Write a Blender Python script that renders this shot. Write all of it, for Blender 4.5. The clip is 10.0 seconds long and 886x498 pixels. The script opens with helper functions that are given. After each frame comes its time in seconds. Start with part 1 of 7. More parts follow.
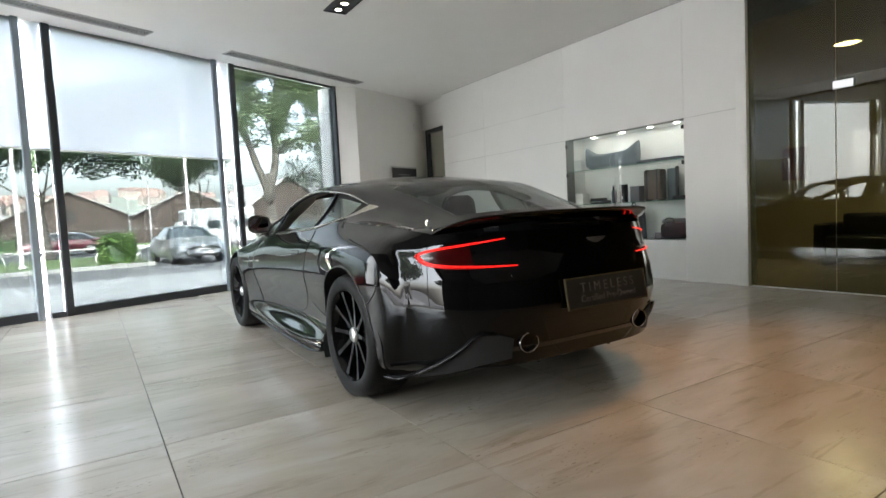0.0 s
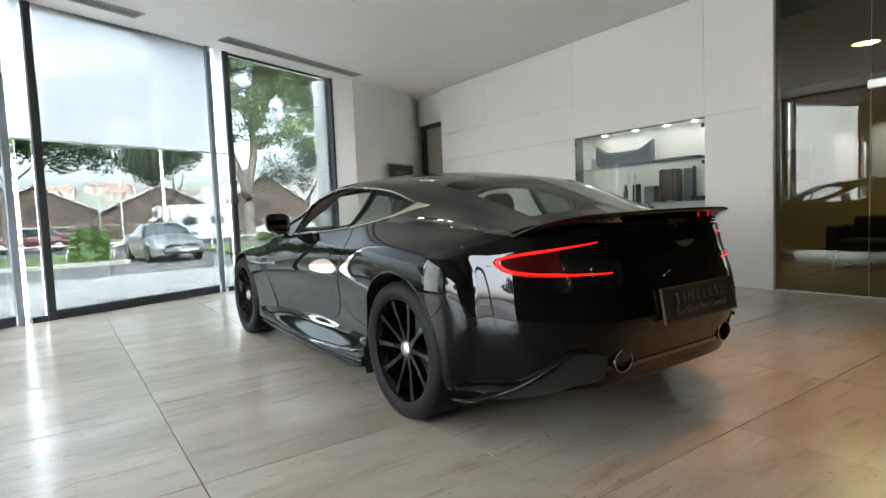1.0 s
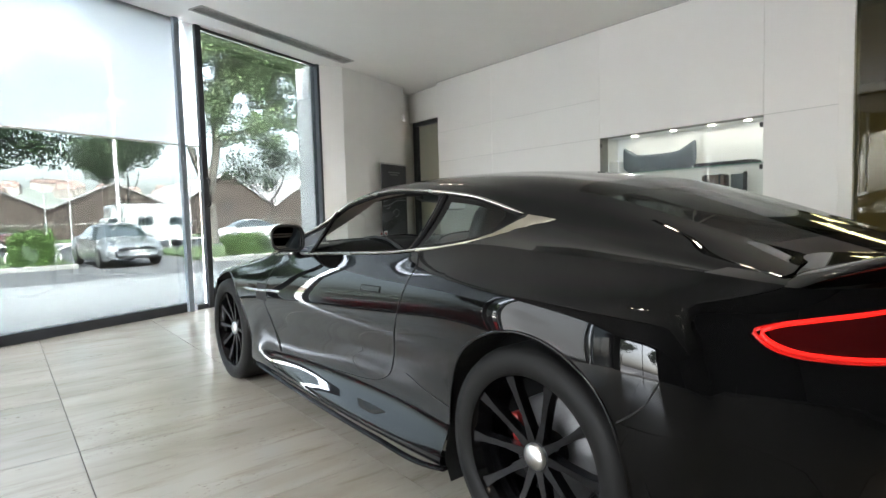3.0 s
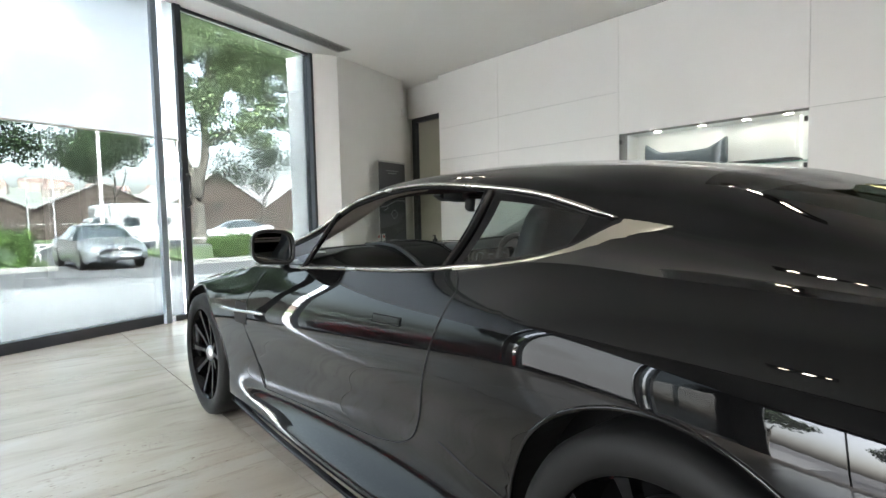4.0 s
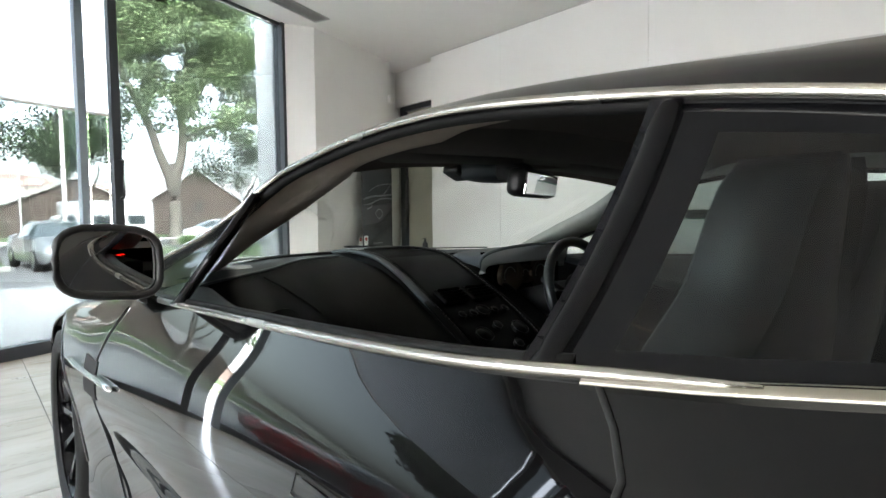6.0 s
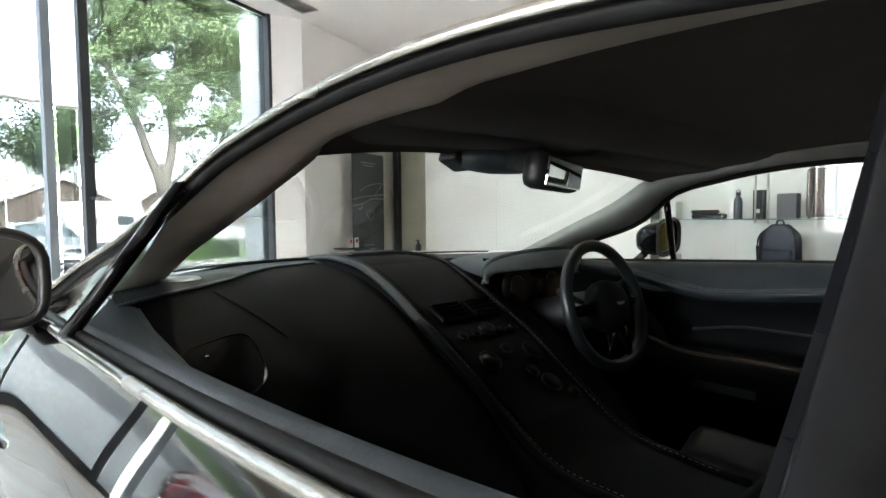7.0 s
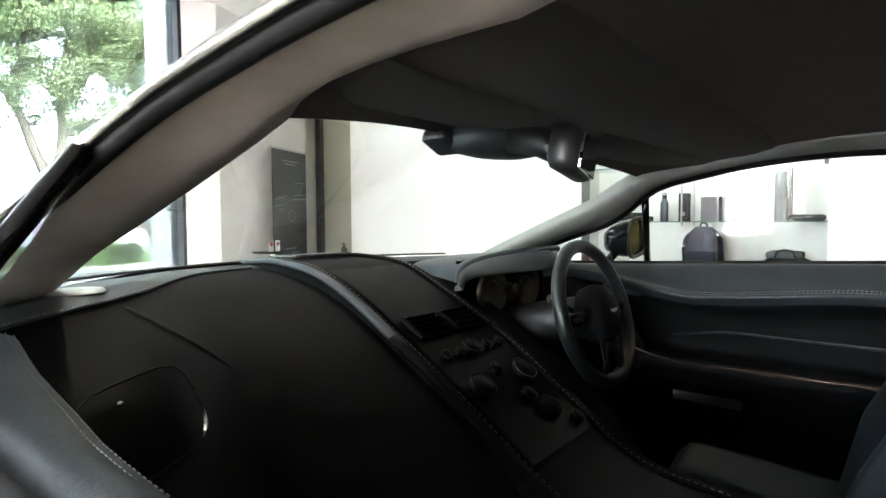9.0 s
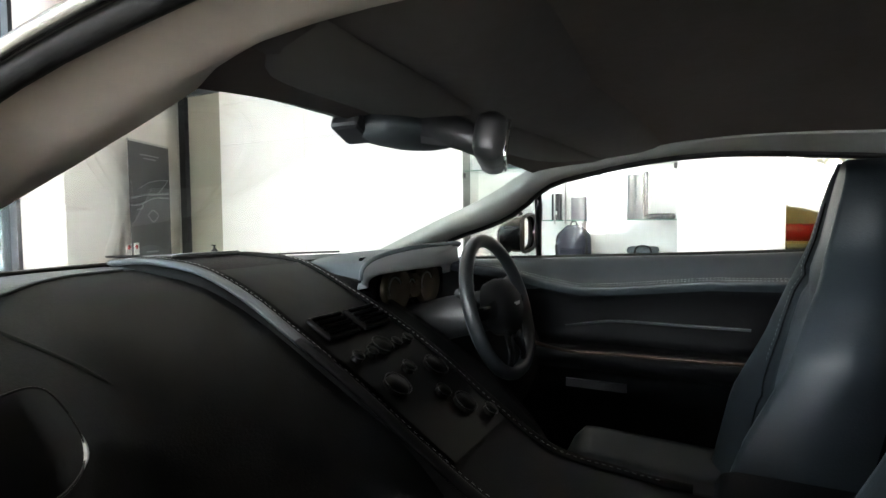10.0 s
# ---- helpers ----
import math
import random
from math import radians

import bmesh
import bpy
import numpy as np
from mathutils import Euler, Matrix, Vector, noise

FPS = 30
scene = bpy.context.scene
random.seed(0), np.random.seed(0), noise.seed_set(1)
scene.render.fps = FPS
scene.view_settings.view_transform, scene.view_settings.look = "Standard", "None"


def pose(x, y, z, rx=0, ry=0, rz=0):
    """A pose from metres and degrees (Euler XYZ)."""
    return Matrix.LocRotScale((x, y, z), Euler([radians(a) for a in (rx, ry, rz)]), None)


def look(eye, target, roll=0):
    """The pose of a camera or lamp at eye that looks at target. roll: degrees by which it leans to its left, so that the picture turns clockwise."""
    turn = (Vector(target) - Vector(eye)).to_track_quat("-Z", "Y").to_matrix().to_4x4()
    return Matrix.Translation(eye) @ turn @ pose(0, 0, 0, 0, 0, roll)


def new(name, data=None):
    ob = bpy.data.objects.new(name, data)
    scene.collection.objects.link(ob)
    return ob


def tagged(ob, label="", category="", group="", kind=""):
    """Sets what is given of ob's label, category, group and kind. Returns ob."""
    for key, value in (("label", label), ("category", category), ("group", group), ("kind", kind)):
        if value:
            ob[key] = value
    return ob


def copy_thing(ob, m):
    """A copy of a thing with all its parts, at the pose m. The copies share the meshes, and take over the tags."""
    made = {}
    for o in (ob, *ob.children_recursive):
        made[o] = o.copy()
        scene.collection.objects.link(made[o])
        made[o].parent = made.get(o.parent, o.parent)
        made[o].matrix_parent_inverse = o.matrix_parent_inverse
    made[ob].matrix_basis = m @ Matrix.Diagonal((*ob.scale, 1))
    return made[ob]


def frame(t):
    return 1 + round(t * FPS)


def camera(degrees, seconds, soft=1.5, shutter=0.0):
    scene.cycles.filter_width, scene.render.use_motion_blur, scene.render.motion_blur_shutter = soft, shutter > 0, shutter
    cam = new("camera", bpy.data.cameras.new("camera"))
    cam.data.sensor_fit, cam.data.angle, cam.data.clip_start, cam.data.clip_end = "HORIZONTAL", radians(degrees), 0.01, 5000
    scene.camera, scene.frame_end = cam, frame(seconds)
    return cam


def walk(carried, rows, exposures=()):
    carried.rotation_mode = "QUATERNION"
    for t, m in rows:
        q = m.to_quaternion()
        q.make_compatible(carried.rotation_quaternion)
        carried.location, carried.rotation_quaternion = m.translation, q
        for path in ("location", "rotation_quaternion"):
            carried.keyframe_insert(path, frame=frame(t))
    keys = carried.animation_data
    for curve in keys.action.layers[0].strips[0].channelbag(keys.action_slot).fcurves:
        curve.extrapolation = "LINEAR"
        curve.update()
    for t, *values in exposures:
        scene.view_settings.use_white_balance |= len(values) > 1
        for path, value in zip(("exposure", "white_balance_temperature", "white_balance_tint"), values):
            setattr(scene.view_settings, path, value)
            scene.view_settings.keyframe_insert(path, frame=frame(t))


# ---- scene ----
cam = camera(77.7, 10.0)
PATH = [
    (0, (-2.096, -2.883, 1.0), (-1.024, -1.199, 0.874), -2.9),
    (0.5, (-2.216, -2.624, 1.0), (-1.106, -0.965, 0.871), -2.7),
    (1, (-2.282, -2.344, 1.025), (-1.136, -0.711, 0.89), -2.4),
    (1.5, (-2.304, -2.051, 1.043), (-1.129, -0.439, 0.907), -2.3),
    (2, (-2.298, -1.732, 1.08), (-1.08, -0.151, 0.945), -1.9),
    (2.5, (-2.227, -1.415, 1.092), (-0.988, 0.149, 0.96), -1.7),
    (4, (-1.841, -0.512, 1.104), (-0.565, 1.023, 0.98), -1.3),
    (4.5, (-1.651, -0.215, 1.107), (-0.366, 1.313, 0.983), -1.1),
    (5, (-1.469, 0.033, 1.095), (-0.176, 1.554, 0.974), -0.9),
    (5.5, (-1.312, 0.245, 1.077), (-0.007, 1.756, 0.96), -0.6),
    (7, (-0.982, 0.645, 1.064), (0.353, 2.131, 0.954), -0.5),
    (7.5, (-0.94, 0.71, 1.06), (0.404, 2.188, 0.954), -0.3),
    (8, (-0.921, 0.771, 1.054), (0.451, 2.223, 0.956), -0.3),
    (8.5, (-0.914, 0.84, 1.048), (0.533, 2.216, 0.945), -0.1),
    (9, (-0.914, 0.899, 1.047), (0.625, 2.171, 0.948), -0.3),
    (9.5, (-0.917, 0.942, 1.042), (0.739, 2.059, 0.941), -0.3),
    (10, (-0.916, 0.976, 1.033), (0.866, 1.877, 0.934), -0.5),
]
walk(cam, [(t, look(eye, target, roll)) for t, eye, target, roll in PATH],
     exposures=[(0, 3.60, 6450, 8), (2.5, 3.75, 6450, 8), (4, 3.86, 6450, 8), (5.5, 3.99, 6450, 8), (7, 4.46, 6450, 8), (8, 4.92, 6450, 8), (9, 5.22, 6450, 8), (10, 5.36, 6450, 8)])

# ---- exposure, sky and large lights ----
world = bpy.data.worlds.new("world")
scene.world = world
world.use_nodes = True
wn = world.node_tree
sky = wn.nodes.new("ShaderNodeTexSky")
sky.sky_type = "NISHITA"
sky.sun_disc = False
sky.sun_elevation, sky.sun_rotation = radians(48), radians(200)
sky.air_density, sky.dust_density, sky.ozone_density = 1.0, 6.0, 1.0
desat = wn.nodes.new("ShaderNodeHueSaturation")
desat.inputs["Saturation"].default_value = 0.4
wn.links.new(sky.outputs[0], desat.inputs["Color"])
wn.links.new(desat.outputs[0], wn.nodes["Background"].inputs[0])
wn.nodes["Background"].inputs[1].default_value = 0.80


def lamp(name, kind, energy, m, color=(1, 1, 1), **more):
    data = bpy.data.lights.new(name, kind)
    data.energy, data.color = energy, color
    ob = new(name, data)
    ob.matrix_world = m
    if kind == "SUN":
        data.angle = more["angle"]
    if kind == "AREA":
        data.shape, data.size, data.size_y = "RECTANGLE", more["size"][0], more["size"][1]
    if kind == "SPOT":
        data.spot_size, data.spot_blend, data.shadow_soft_size = more["cone"], 0.8, 0.06
    return ob


SUN_FROM = Vector((-0.45, -0.75, 0.9))
lamp("sun", "SUN", 0.78, look(SUN_FROM * 50, (0, 0, 0)), (1, 0.97, 0.92), angle=radians(20))

# area lamps added to stand for daylight from the west bay's unscreened windows
lamp("west_window_light", "AREA", 3, look((-9.12, -0.15, 1.75), (0, 1.2, 1.75)), (0.97, 0.98, 1.0), size=(4.2, 2.8))
lamp("north_west_window_light", "AREA", 11, look((-5.92, 3.72, 1.8), (-5.92 + 0.3746, 3.72 - 0.9272, 1.8)), (0.97, 0.98, 1.0), size=(2.0, 3.1))


# ---- materials ----
def mat(name, color, rough=0.5, metal=0.0, noise_size=0.0, spread=0.15, bump=0.0, coat=0.0, spec=0.5, emit=None, power=0.0,
        stretch=(1, 1, 1), island=0.0):
    m = bpy.data.materials.new(name)
    m.use_nodes = True
    nt = m.node_tree
    p = nt.nodes["Principled BSDF"]
    p.inputs["Base Color"].default_value = (*color, 1)
    p.inputs["Roughness"].default_value = rough
    p.inputs["Metallic"].default_value = metal
    p.inputs["Specular IOR Level"].default_value = spec
    p.inputs["Coat Weight"].default_value = coat
    p.inputs["Coat Roughness"].default_value = 0.02
    if emit:
        p.inputs["Emission Color"].default_value = (*emit, 1)
        p.inputs["Emission Strength"].default_value = power
    if noise_size:
        co = nt.nodes.new("ShaderNodeTexCoord")
        mp = nt.nodes.new("ShaderNodeMapping")
        mp.inputs["Scale"].default_value = stretch
        nt.links.new(co.outputs["Object"], mp.inputs[0])
        n1 = nt.nodes.new("ShaderNodeTexNoise")
        n1.inputs["Scale"].default_value, n1.inputs["Detail"].default_value = 1 / noise_size, 8
        n2 = nt.nodes.new("ShaderNodeTexNoise")
        n2.inputs["Scale"].default_value, n2.inputs["Detail"].default_value = 0.13 / noise_size, 3
        nt.links.new(mp.outputs[0], n1.inputs[0])
        nt.links.new(mp.outputs[0], n2.inputs[0])
        add = nt.nodes.new("ShaderNodeMath")
        add.operation = "ADD"
        nt.links.new(n1.outputs[0], add.inputs[0])
        nt.links.new(n2.outputs[0], add.inputs[1])
        ramp = nt.nodes.new("ShaderNodeMapRange")
        ramp.inputs[1].default_value, ramp.inputs[2].default_value = 0.6, 1.4
        ramp.inputs[3].default_value, ramp.inputs[4].default_value = 1 - spread, 1 + spread
        nt.links.new(add.outputs[0], ramp.inputs[0])
        mul = nt.nodes.new("ShaderNodeVectorMath")
        mul.operation = "MULTIPLY"
        mul.inputs[0].default_value = color
        last = ramp.outputs[0]
        if island:
            inf = nt.nodes.new("ShaderNodeObjectInfo")
            r2 = nt.nodes.new("ShaderNodeMapRange")
            r2.inputs[3].default_value, r2.inputs[4].default_value = 1 - island, 1 + island
            nt.links.new(inf.outputs["Random"], r2.inputs[0])
            mm = nt.nodes.new("ShaderNodeMath")
            mm.operation = "MULTIPLY"
            nt.links.new(r2.outputs[0], mm.inputs[0])
            nt.links.new(last, mm.inputs[1])
            last = mm.outputs[0]
        nt.links.new(last, mul.inputs[1])
        nt.links.new(mul.outputs[0], p.inputs["Base Color"])
        rr = nt.nodes.new("ShaderNodeMapRange")
        rr.inputs[3].default_value, rr.inputs[4].default_value = max(0.02, rough * 0.8), min(1, rough * 1.2)
        nt.links.new(n1.outputs[0], rr.inputs[0])
        nt.links.new(rr.outputs[0], p.inputs["Roughness"])
        if bump:
            b = nt.nodes.new("ShaderNodeBump")
            b.inputs["Strength"].default_value, b.inputs["Distance"].default_value = 1.0, bump
            nt.links.new(n1.outputs[0], b.inputs["Height"])
            nt.links.new(b.outputs[0], p.inputs["Normal"])
    return m


def glass_mat(name, tint, ior=1.45, rough=0.0, amount=1.0):
    m = bpy.data.materials.new(name)
    m.use_nodes = True
    nt = m.node_tree
    nt.nodes.remove(nt.nodes["Principled BSDF"])
    tr = nt.nodes.new("ShaderNodeBsdfTransparent")
    tr.inputs[0].default_value = (*tint, 1)
    gl = nt.nodes.new("ShaderNodeBsdfGlossy")
    gl.inputs["Roughness"].default_value = rough
    fr = nt.nodes.new("ShaderNodeLayerWeight")
    fr.inputs[0].default_value = 0.5
    power = nt.nodes.new("ShaderNodeMath")
    power.operation = "POWER"
    power.inputs[1].default_value = 4.0
    nt.links.new(fr.outputs["Facing"], power.inputs[0])
    mul = nt.nodes.new("ShaderNodeMath")
    mul.operation = "MULTIPLY_ADD"
    mul.inputs[1].default_value, mul.inputs[2].default_value = 0.8 * amount, 0.045 * amount
    nt.links.new(power.outputs[0], mul.inputs[0])
    mix = nt.nodes.new("ShaderNodeMixShader")
    nt.links.new(mul.outputs[0], mix.inputs[0])
    nt.links.new(tr.outputs[0], mix.inputs[1])
    nt.links.new(gl.outputs[0], mix.inputs[2])
    nt.links.new(mix.outputs[0], nt.nodes["Material Output"].inputs[0])
    return m


def blind_mat(name, color):
    m = bpy.data.materials.new(name)
    m.use_nodes = True
    nt = m.node_tree
    nt.nodes.remove(nt.nodes["Principled BSDF"])
    tl = nt.nodes.new("ShaderNodeBsdfTranslucent")
    df = nt.nodes.new("ShaderNodeBsdfDiffuse")
    tp = nt.nodes.new("ShaderNodeBsdfTransparent")
    for s in (tl, df):
        s.inputs[0].default_value = (*color, 1)
    m1, m2 = nt.nodes.new("ShaderNodeMixShader"), nt.nodes.new("ShaderNodeMixShader")
    m1.inputs[0].default_value, m2.inputs[0].default_value = 0.2, 0.42
    nt.links.new(tl.outputs[0], m1.inputs[1])
    nt.links.new(df.outputs[0], m1.inputs[2])
    nt.links.new(m1.outputs[0], m2.inputs[1])
    nt.links.new(tp.outputs[0], m2.inputs[2])
    nt.links.new(m2.outputs[0], nt.nodes["Material Output"].inputs[0])
    return m


WHITE = mat("white_wall_paint", (0.80, 0.79, 0.76), 0.55, noise_size=0.25, spread=0.03, bump=0.0006)
PANEL = mat("white_wall_panel", (0.80, 0.79, 0.765), 0.38, noise_size=0.4, spread=0.02, island=0.015)
CEIL = mat("ceiling_paint", (0.88, 0.87, 0.84), 0.8, noise_size=0.3, spread=0.02)
def travertine():
    m = bpy.data.materials.new("travertine")
    m.use_nodes = True
    nt = m.node_tree
    p = nt.nodes["Principled BSDF"]
    geo, inf = nt.nodes.new("ShaderNodeNewGeometry"), nt.nodes.new("ShaderNodeObjectInfo")
    off = nt.nodes.new("ShaderNodeVectorMath")
    off.operation = "MULTIPLY_ADD"
    nt.links.new(inf.outputs["Random"], off.inputs[0])
    off.inputs[1].default_value = (37.0, 91.0, 13.0)
    nt.links.new(geo.outputs["Position"], off.inputs[2])

    def noise_at(scale, stretch, detail, rough=0.55, warp=0.0):
        mp = nt.nodes.new("ShaderNodeMapping")
        mp.inputs["Scale"].default_value = stretch
        nt.links.new(off.outputs[0], mp.inputs[0])
        n = nt.nodes.new("ShaderNodeTexNoise")
        n.inputs["Scale"].default_value, n.inputs["Detail"].default_value, n.inputs["Roughness"].default_value = scale, detail, rough
        n.inputs["Distortion"].default_value = warp
        nt.links.new(mp.outputs[0], n.inputs[0])
        return n.outputs[0]

    def mixed(fac, a, b):
        mx = nt.nodes.new("ShaderNodeMix")
        mx.data_type = "RGBA"
        nt.links.new(fac, mx.inputs[0])
        for sock, v in ((mx.inputs[6], a), (mx.inputs[7], b)):
            if isinstance(v, tuple):
                sock.default_value = (*v, 1)
            else:
                nt.links.new(v, sock)
        return mx.outputs[2]

    def step(src, lo, hi):
        r = nt.nodes.new("ShaderNodeMapRange")
        r.inputs[1].default_value, r.inputs[2].default_value = lo, hi
        nt.links.new(src, r.inputs[0])
        return r.outputs[0]
    cloud = noise_at(2.2, (0.45, 1.3, 1), 5, 0.6, 0.6)
    vein = noise_at(9.0, (0.22, 1.6, 1), 8, 0.65, 0.4)
    pits = noise_at(60.0, (0.5, 1.2, 1), 3)
    patch = noise_at(3.4, (0.5, 1.4, 1), 3)
    c1 = mixed(step(cloud, 0.32, 0.68), (0.37, 0.34, 0.29), (0.275, 0.243, 0.195))
    c2 = mixed(step(vein, 0.55, 0.80), c1, (0.20, 0.165, 0.12))
    both = nt.nodes.new("ShaderNodeMath")
    both.operation = "MULTIPLY"
    nt.links.new(step(pits, 0.60, 0.72), both.inputs[0])
    nt.links.new(step(patch, 0.52, 0.64), both.inputs[1])
    c3 = mixed(both.outputs[0], c2, (0.17, 0.135, 0.095))
    tone = nt.nodes.new("ShaderNodeMapRange")
    tone.inputs[3].default_value, tone.inputs[4].default_value = 0.93, 1.05
    nt.links.new(inf.outputs["Random"], tone.inputs[0])
    mul = nt.nodes.new("ShaderNodeVectorMath")
    mul.operation = "SCALE"
    nt.links.new(c3, mul.inputs[0])
    nt.links.new(tone.outputs[0], mul.inputs[3])
    nt.links.new(mul.outputs[0], p.inputs["Base Color"])
    r = nt.nodes.new("ShaderNodeMapRange")
    r.inputs[3].default_value, r.inputs[4].default_value = 0.13, 0.27
    nt.links.new(cloud, r.inputs[0])
    nt.links.new(r.outputs[0], p.inputs["Roughness"])
    bp = nt.nodes.new("ShaderNodeBump")
    bp.inputs["Strength"].default_value, bp.inputs["Distance"].default_value = 0.5, 0.0012
    bp.invert = True
    nt.links.new(both.outputs[0], bp.inputs["Height"])
    nt.links.new(bp.outputs[0], p.inputs["Normal"])
    return m


PANEL_GAP = mat("panel_joint_grey", (0.20, 0.195, 0.185), 0.8, noise_size=0.1, spread=0.1)
TAUPE = mat("dark_taupe_paint", (0.06, 0.052, 0.045), 0.7, noise_size=0.3, spread=0.05)
STONE = travertine()
GROUT = mat("floor_joint", (0.06, 0.048, 0.036), 0.7, noise_size=0.05)
FRAME = mat("dark_window_frame", (0.028, 0.031, 0.036), 0.42, noise_size=0.3, spread=0.1)
FRAME_BLUE = mat("bluegrey_frame_side", (0.22, 0.26, 0.30), 0.4, noise_size=0.3, spread=0.08)
GLASS = glass_mat("window_glass", (0.25, 0.265, 0.265))
OFFICE_GLASS = glass_mat("tinted_office_glass", (0.47, 0.49, 0.41), 1.5, amount=1.5)
CASE_GLASS = glass_mat("case_glass", (0.95, 0.97, 0.96))
BLIND = blind_mat("roller_blind", (0.66, 0.68, 0.695))
BLACK = mat("black_plastic", (0.012, 0.012, 0.013), 0.45, noise_size=0.05, spread=0.1)
VENT = mat("grey_vent_metal", (0.45, 0.44, 0.42), 0.45, 0.3, noise_size=0.2, spread=0.08)
DARK = mat("dark_void", (0.01, 0.01, 0.01), 0.9)
STEEL = mat("brushed_steel", (0.55, 0.55, 0.54), 0.3, 1.0, noise_size=0.1, spread=0.05)
DOOR_GREY = mat("olive_grey_door", (0.30, 0.29, 0.23), 0.5, noise_size=0.3, spread=0.05)


# ---- mesh helpers ----
def mesh_data(name, verts, faces, materials, smooth=True, index=None):
    me = bpy.data.meshes.new(name)
    me.from_pydata([tuple(v) for v in verts], [], [tuple(f) for f in faces])
    for m in materials if isinstance(materials, (list, tuple)) else [materials]:
        me.materials.append(m)
    if smooth:
        me.polygons.foreach_set("use_smooth", [True] * len(me.polygons))
    if index is not None:
        me.polygons.foreach_set("material_index", index)
    me.update()
    return me


def thing(name, label, category, group="", kind="", at=None):
    ob = new(name)
    if at is not None:
        ob.matrix_world = at if isinstance(at, Matrix) else Matrix.Translation(at)
    return tagged(ob, label, category, group, kind)


def add(name, verts, faces, material, parent=None, label="", smooth=True, index=None):
    ob = new(name, mesh_data(name, verts, faces, material, smooth, index))
    ob.parent = parent
    if label:
        tagged(ob, label)
    return ob


def part(name, bm, material, parent=None, label="", smooth=False):
    me = bpy.data.meshes.new(name)
    bm.to_mesh(me)
    bm.free()
    me.materials.append(material)
    if smooth:
        me.polygons.foreach_set("use_smooth", [True] * len(me.polygons))
    ob = new(name, me)
    ob.parent = parent
    if label:
        tagged(ob, label)
    return ob


def boxes(*items, bevel=0.0):
    """One bmesh of boxes, each (x0, y0, z0, x1, y1, z1)."""
    bm = bmesh.new()
    for x0, y0, z0, x1, y1, z1 in items:
        m = Matrix.Translation(((x0 + x1) / 2, (y0 + y1) / 2, (z0 + z1) / 2)) @ Matrix.Diagonal((abs(x1 - x0), abs(y1 - y0), abs(z1 - z0), 1))
        bmesh.ops.create_cube(bm, size=1, matrix=m)
    if bevel:
        bmesh.ops.bevel(bm, geom=bm.edges[:], offset=bevel, segments=2, affect="EDGES", profile=0.5)
    return bm


def moved(bm, m):
    bmesh.ops.transform(bm, matrix=m, verts=bm.verts)
    return bm


ID = Matrix.Identity(4)


def lathe(profile, steps=32, axis="z"):
    """Verts and faces of a turned profile of (radius, height)."""
    vs, fs = [], []
    n = len(profile)
    for i in range(steps):
        a = 2 * math.pi * i / steps
        for r, h in profile:
            c, s = r * math.cos(a), r * math.sin(a)
            vs.append((c, s, h) if axis == "z" else (h, c, s) if axis == "x" else (c, h, s))
    for i in range(steps):
        j = (i + 1) % steps
        for k in range(n - 1):
            fs.append((i * n + k, j * n + k, j * n + k + 1, i * n + k + 1))
    return vs, fs


def grid_faces(rows, cols, flip=False, close=False):
    fs = []
    for i in range(rows - 1):
        for k in range(cols if close else cols - 1):
            l = (k + 1) % cols
            f = (i * cols + k, i * cols + l, (i + 1) * cols + l, (i + 1) * cols + k)
            fs.append(f[::-1] if flip else f)
    return fs


def tube(path, radius, sides=8, flat=1.0, caps=True, up=(0, 0, 1)):
    """A round or oval bar along points; radius may be a list."""
    pts = [Vector(p) for p in path]
    vs, fs = [], []
    for i, p in enumerate(pts):
        d = (pts[min(i + 1, len(pts) - 1)] - pts[max(i - 1, 0)]).normalized()
        a = d.cross(Vector(up))
        a = a.normalized() if a.length > 1e-4 else Vector((1, 0, 0))
        b = a.cross(d).normalized()
        r = radius[i] if isinstance(radius, (list, tuple)) else radius
        for k in range(sides):
            t = 2 * math.pi * k / sides
            vs.append(p + a * (r * math.cos(t)) + b * (r * flat * math.sin(t)))
    fs = grid_faces(len(pts), sides, close=True)
    if caps:
        fs += [tuple(range(sides))[::-1], tuple(range((len(pts) - 1) * sides, len(pts) * sides))]
    return vs, fs


def curve_through(table, s):
    """Smooth (monotone-slope) interpolation of rows (s, a, b, ...) at s."""
    rows = np.array(table, float)
    rows = rows[np.argsort(rows[:, 0])]
    x, ys = rows[:, 0], rows[:, 1:]
    s = np.atleast_1d(np.array(s, float))
    h = np.diff(x)[:, None]
    d = np.diff(ys, axis=0) / h
    m = np.zeros_like(ys)
    m[0], m[-1] = d[0], d[-1]
    if len(x) > 2:
        m[1:-1] = (d[:-1] * h[1:] + d[1:] * h[:-1]) / (h[1:] + h[:-1])
    i = np.clip(np.searchsorted(x, s) - 1, 0, len(x) - 2)
    t = np.clip((s - x[i]) / (x[i + 1] - x[i]), 0, 1)[:, None]
    hh = (x[i + 1] - x[i])[:, None]
    return (2 * t**3 - 3 * t**2 + 1) * ys[i] + (t**3 - 2 * t**2 + t) * hh * m[i] + (-2 * t**3 + 3 * t**2) * ys[i + 1] + (t**3 - t**2) * hh * m[i + 1]


def smooth_line(points, n):
    """n points on a smooth curve through the given 3D points, evenly by length."""
    p = np.array(points, float)
    s = np.r_[0, np.cumsum(np.linalg.norm(np.diff(p, axis=0), axis=1))]
    return curve_through(np.c_[s, p], np.linspace(0, s[-1], n))


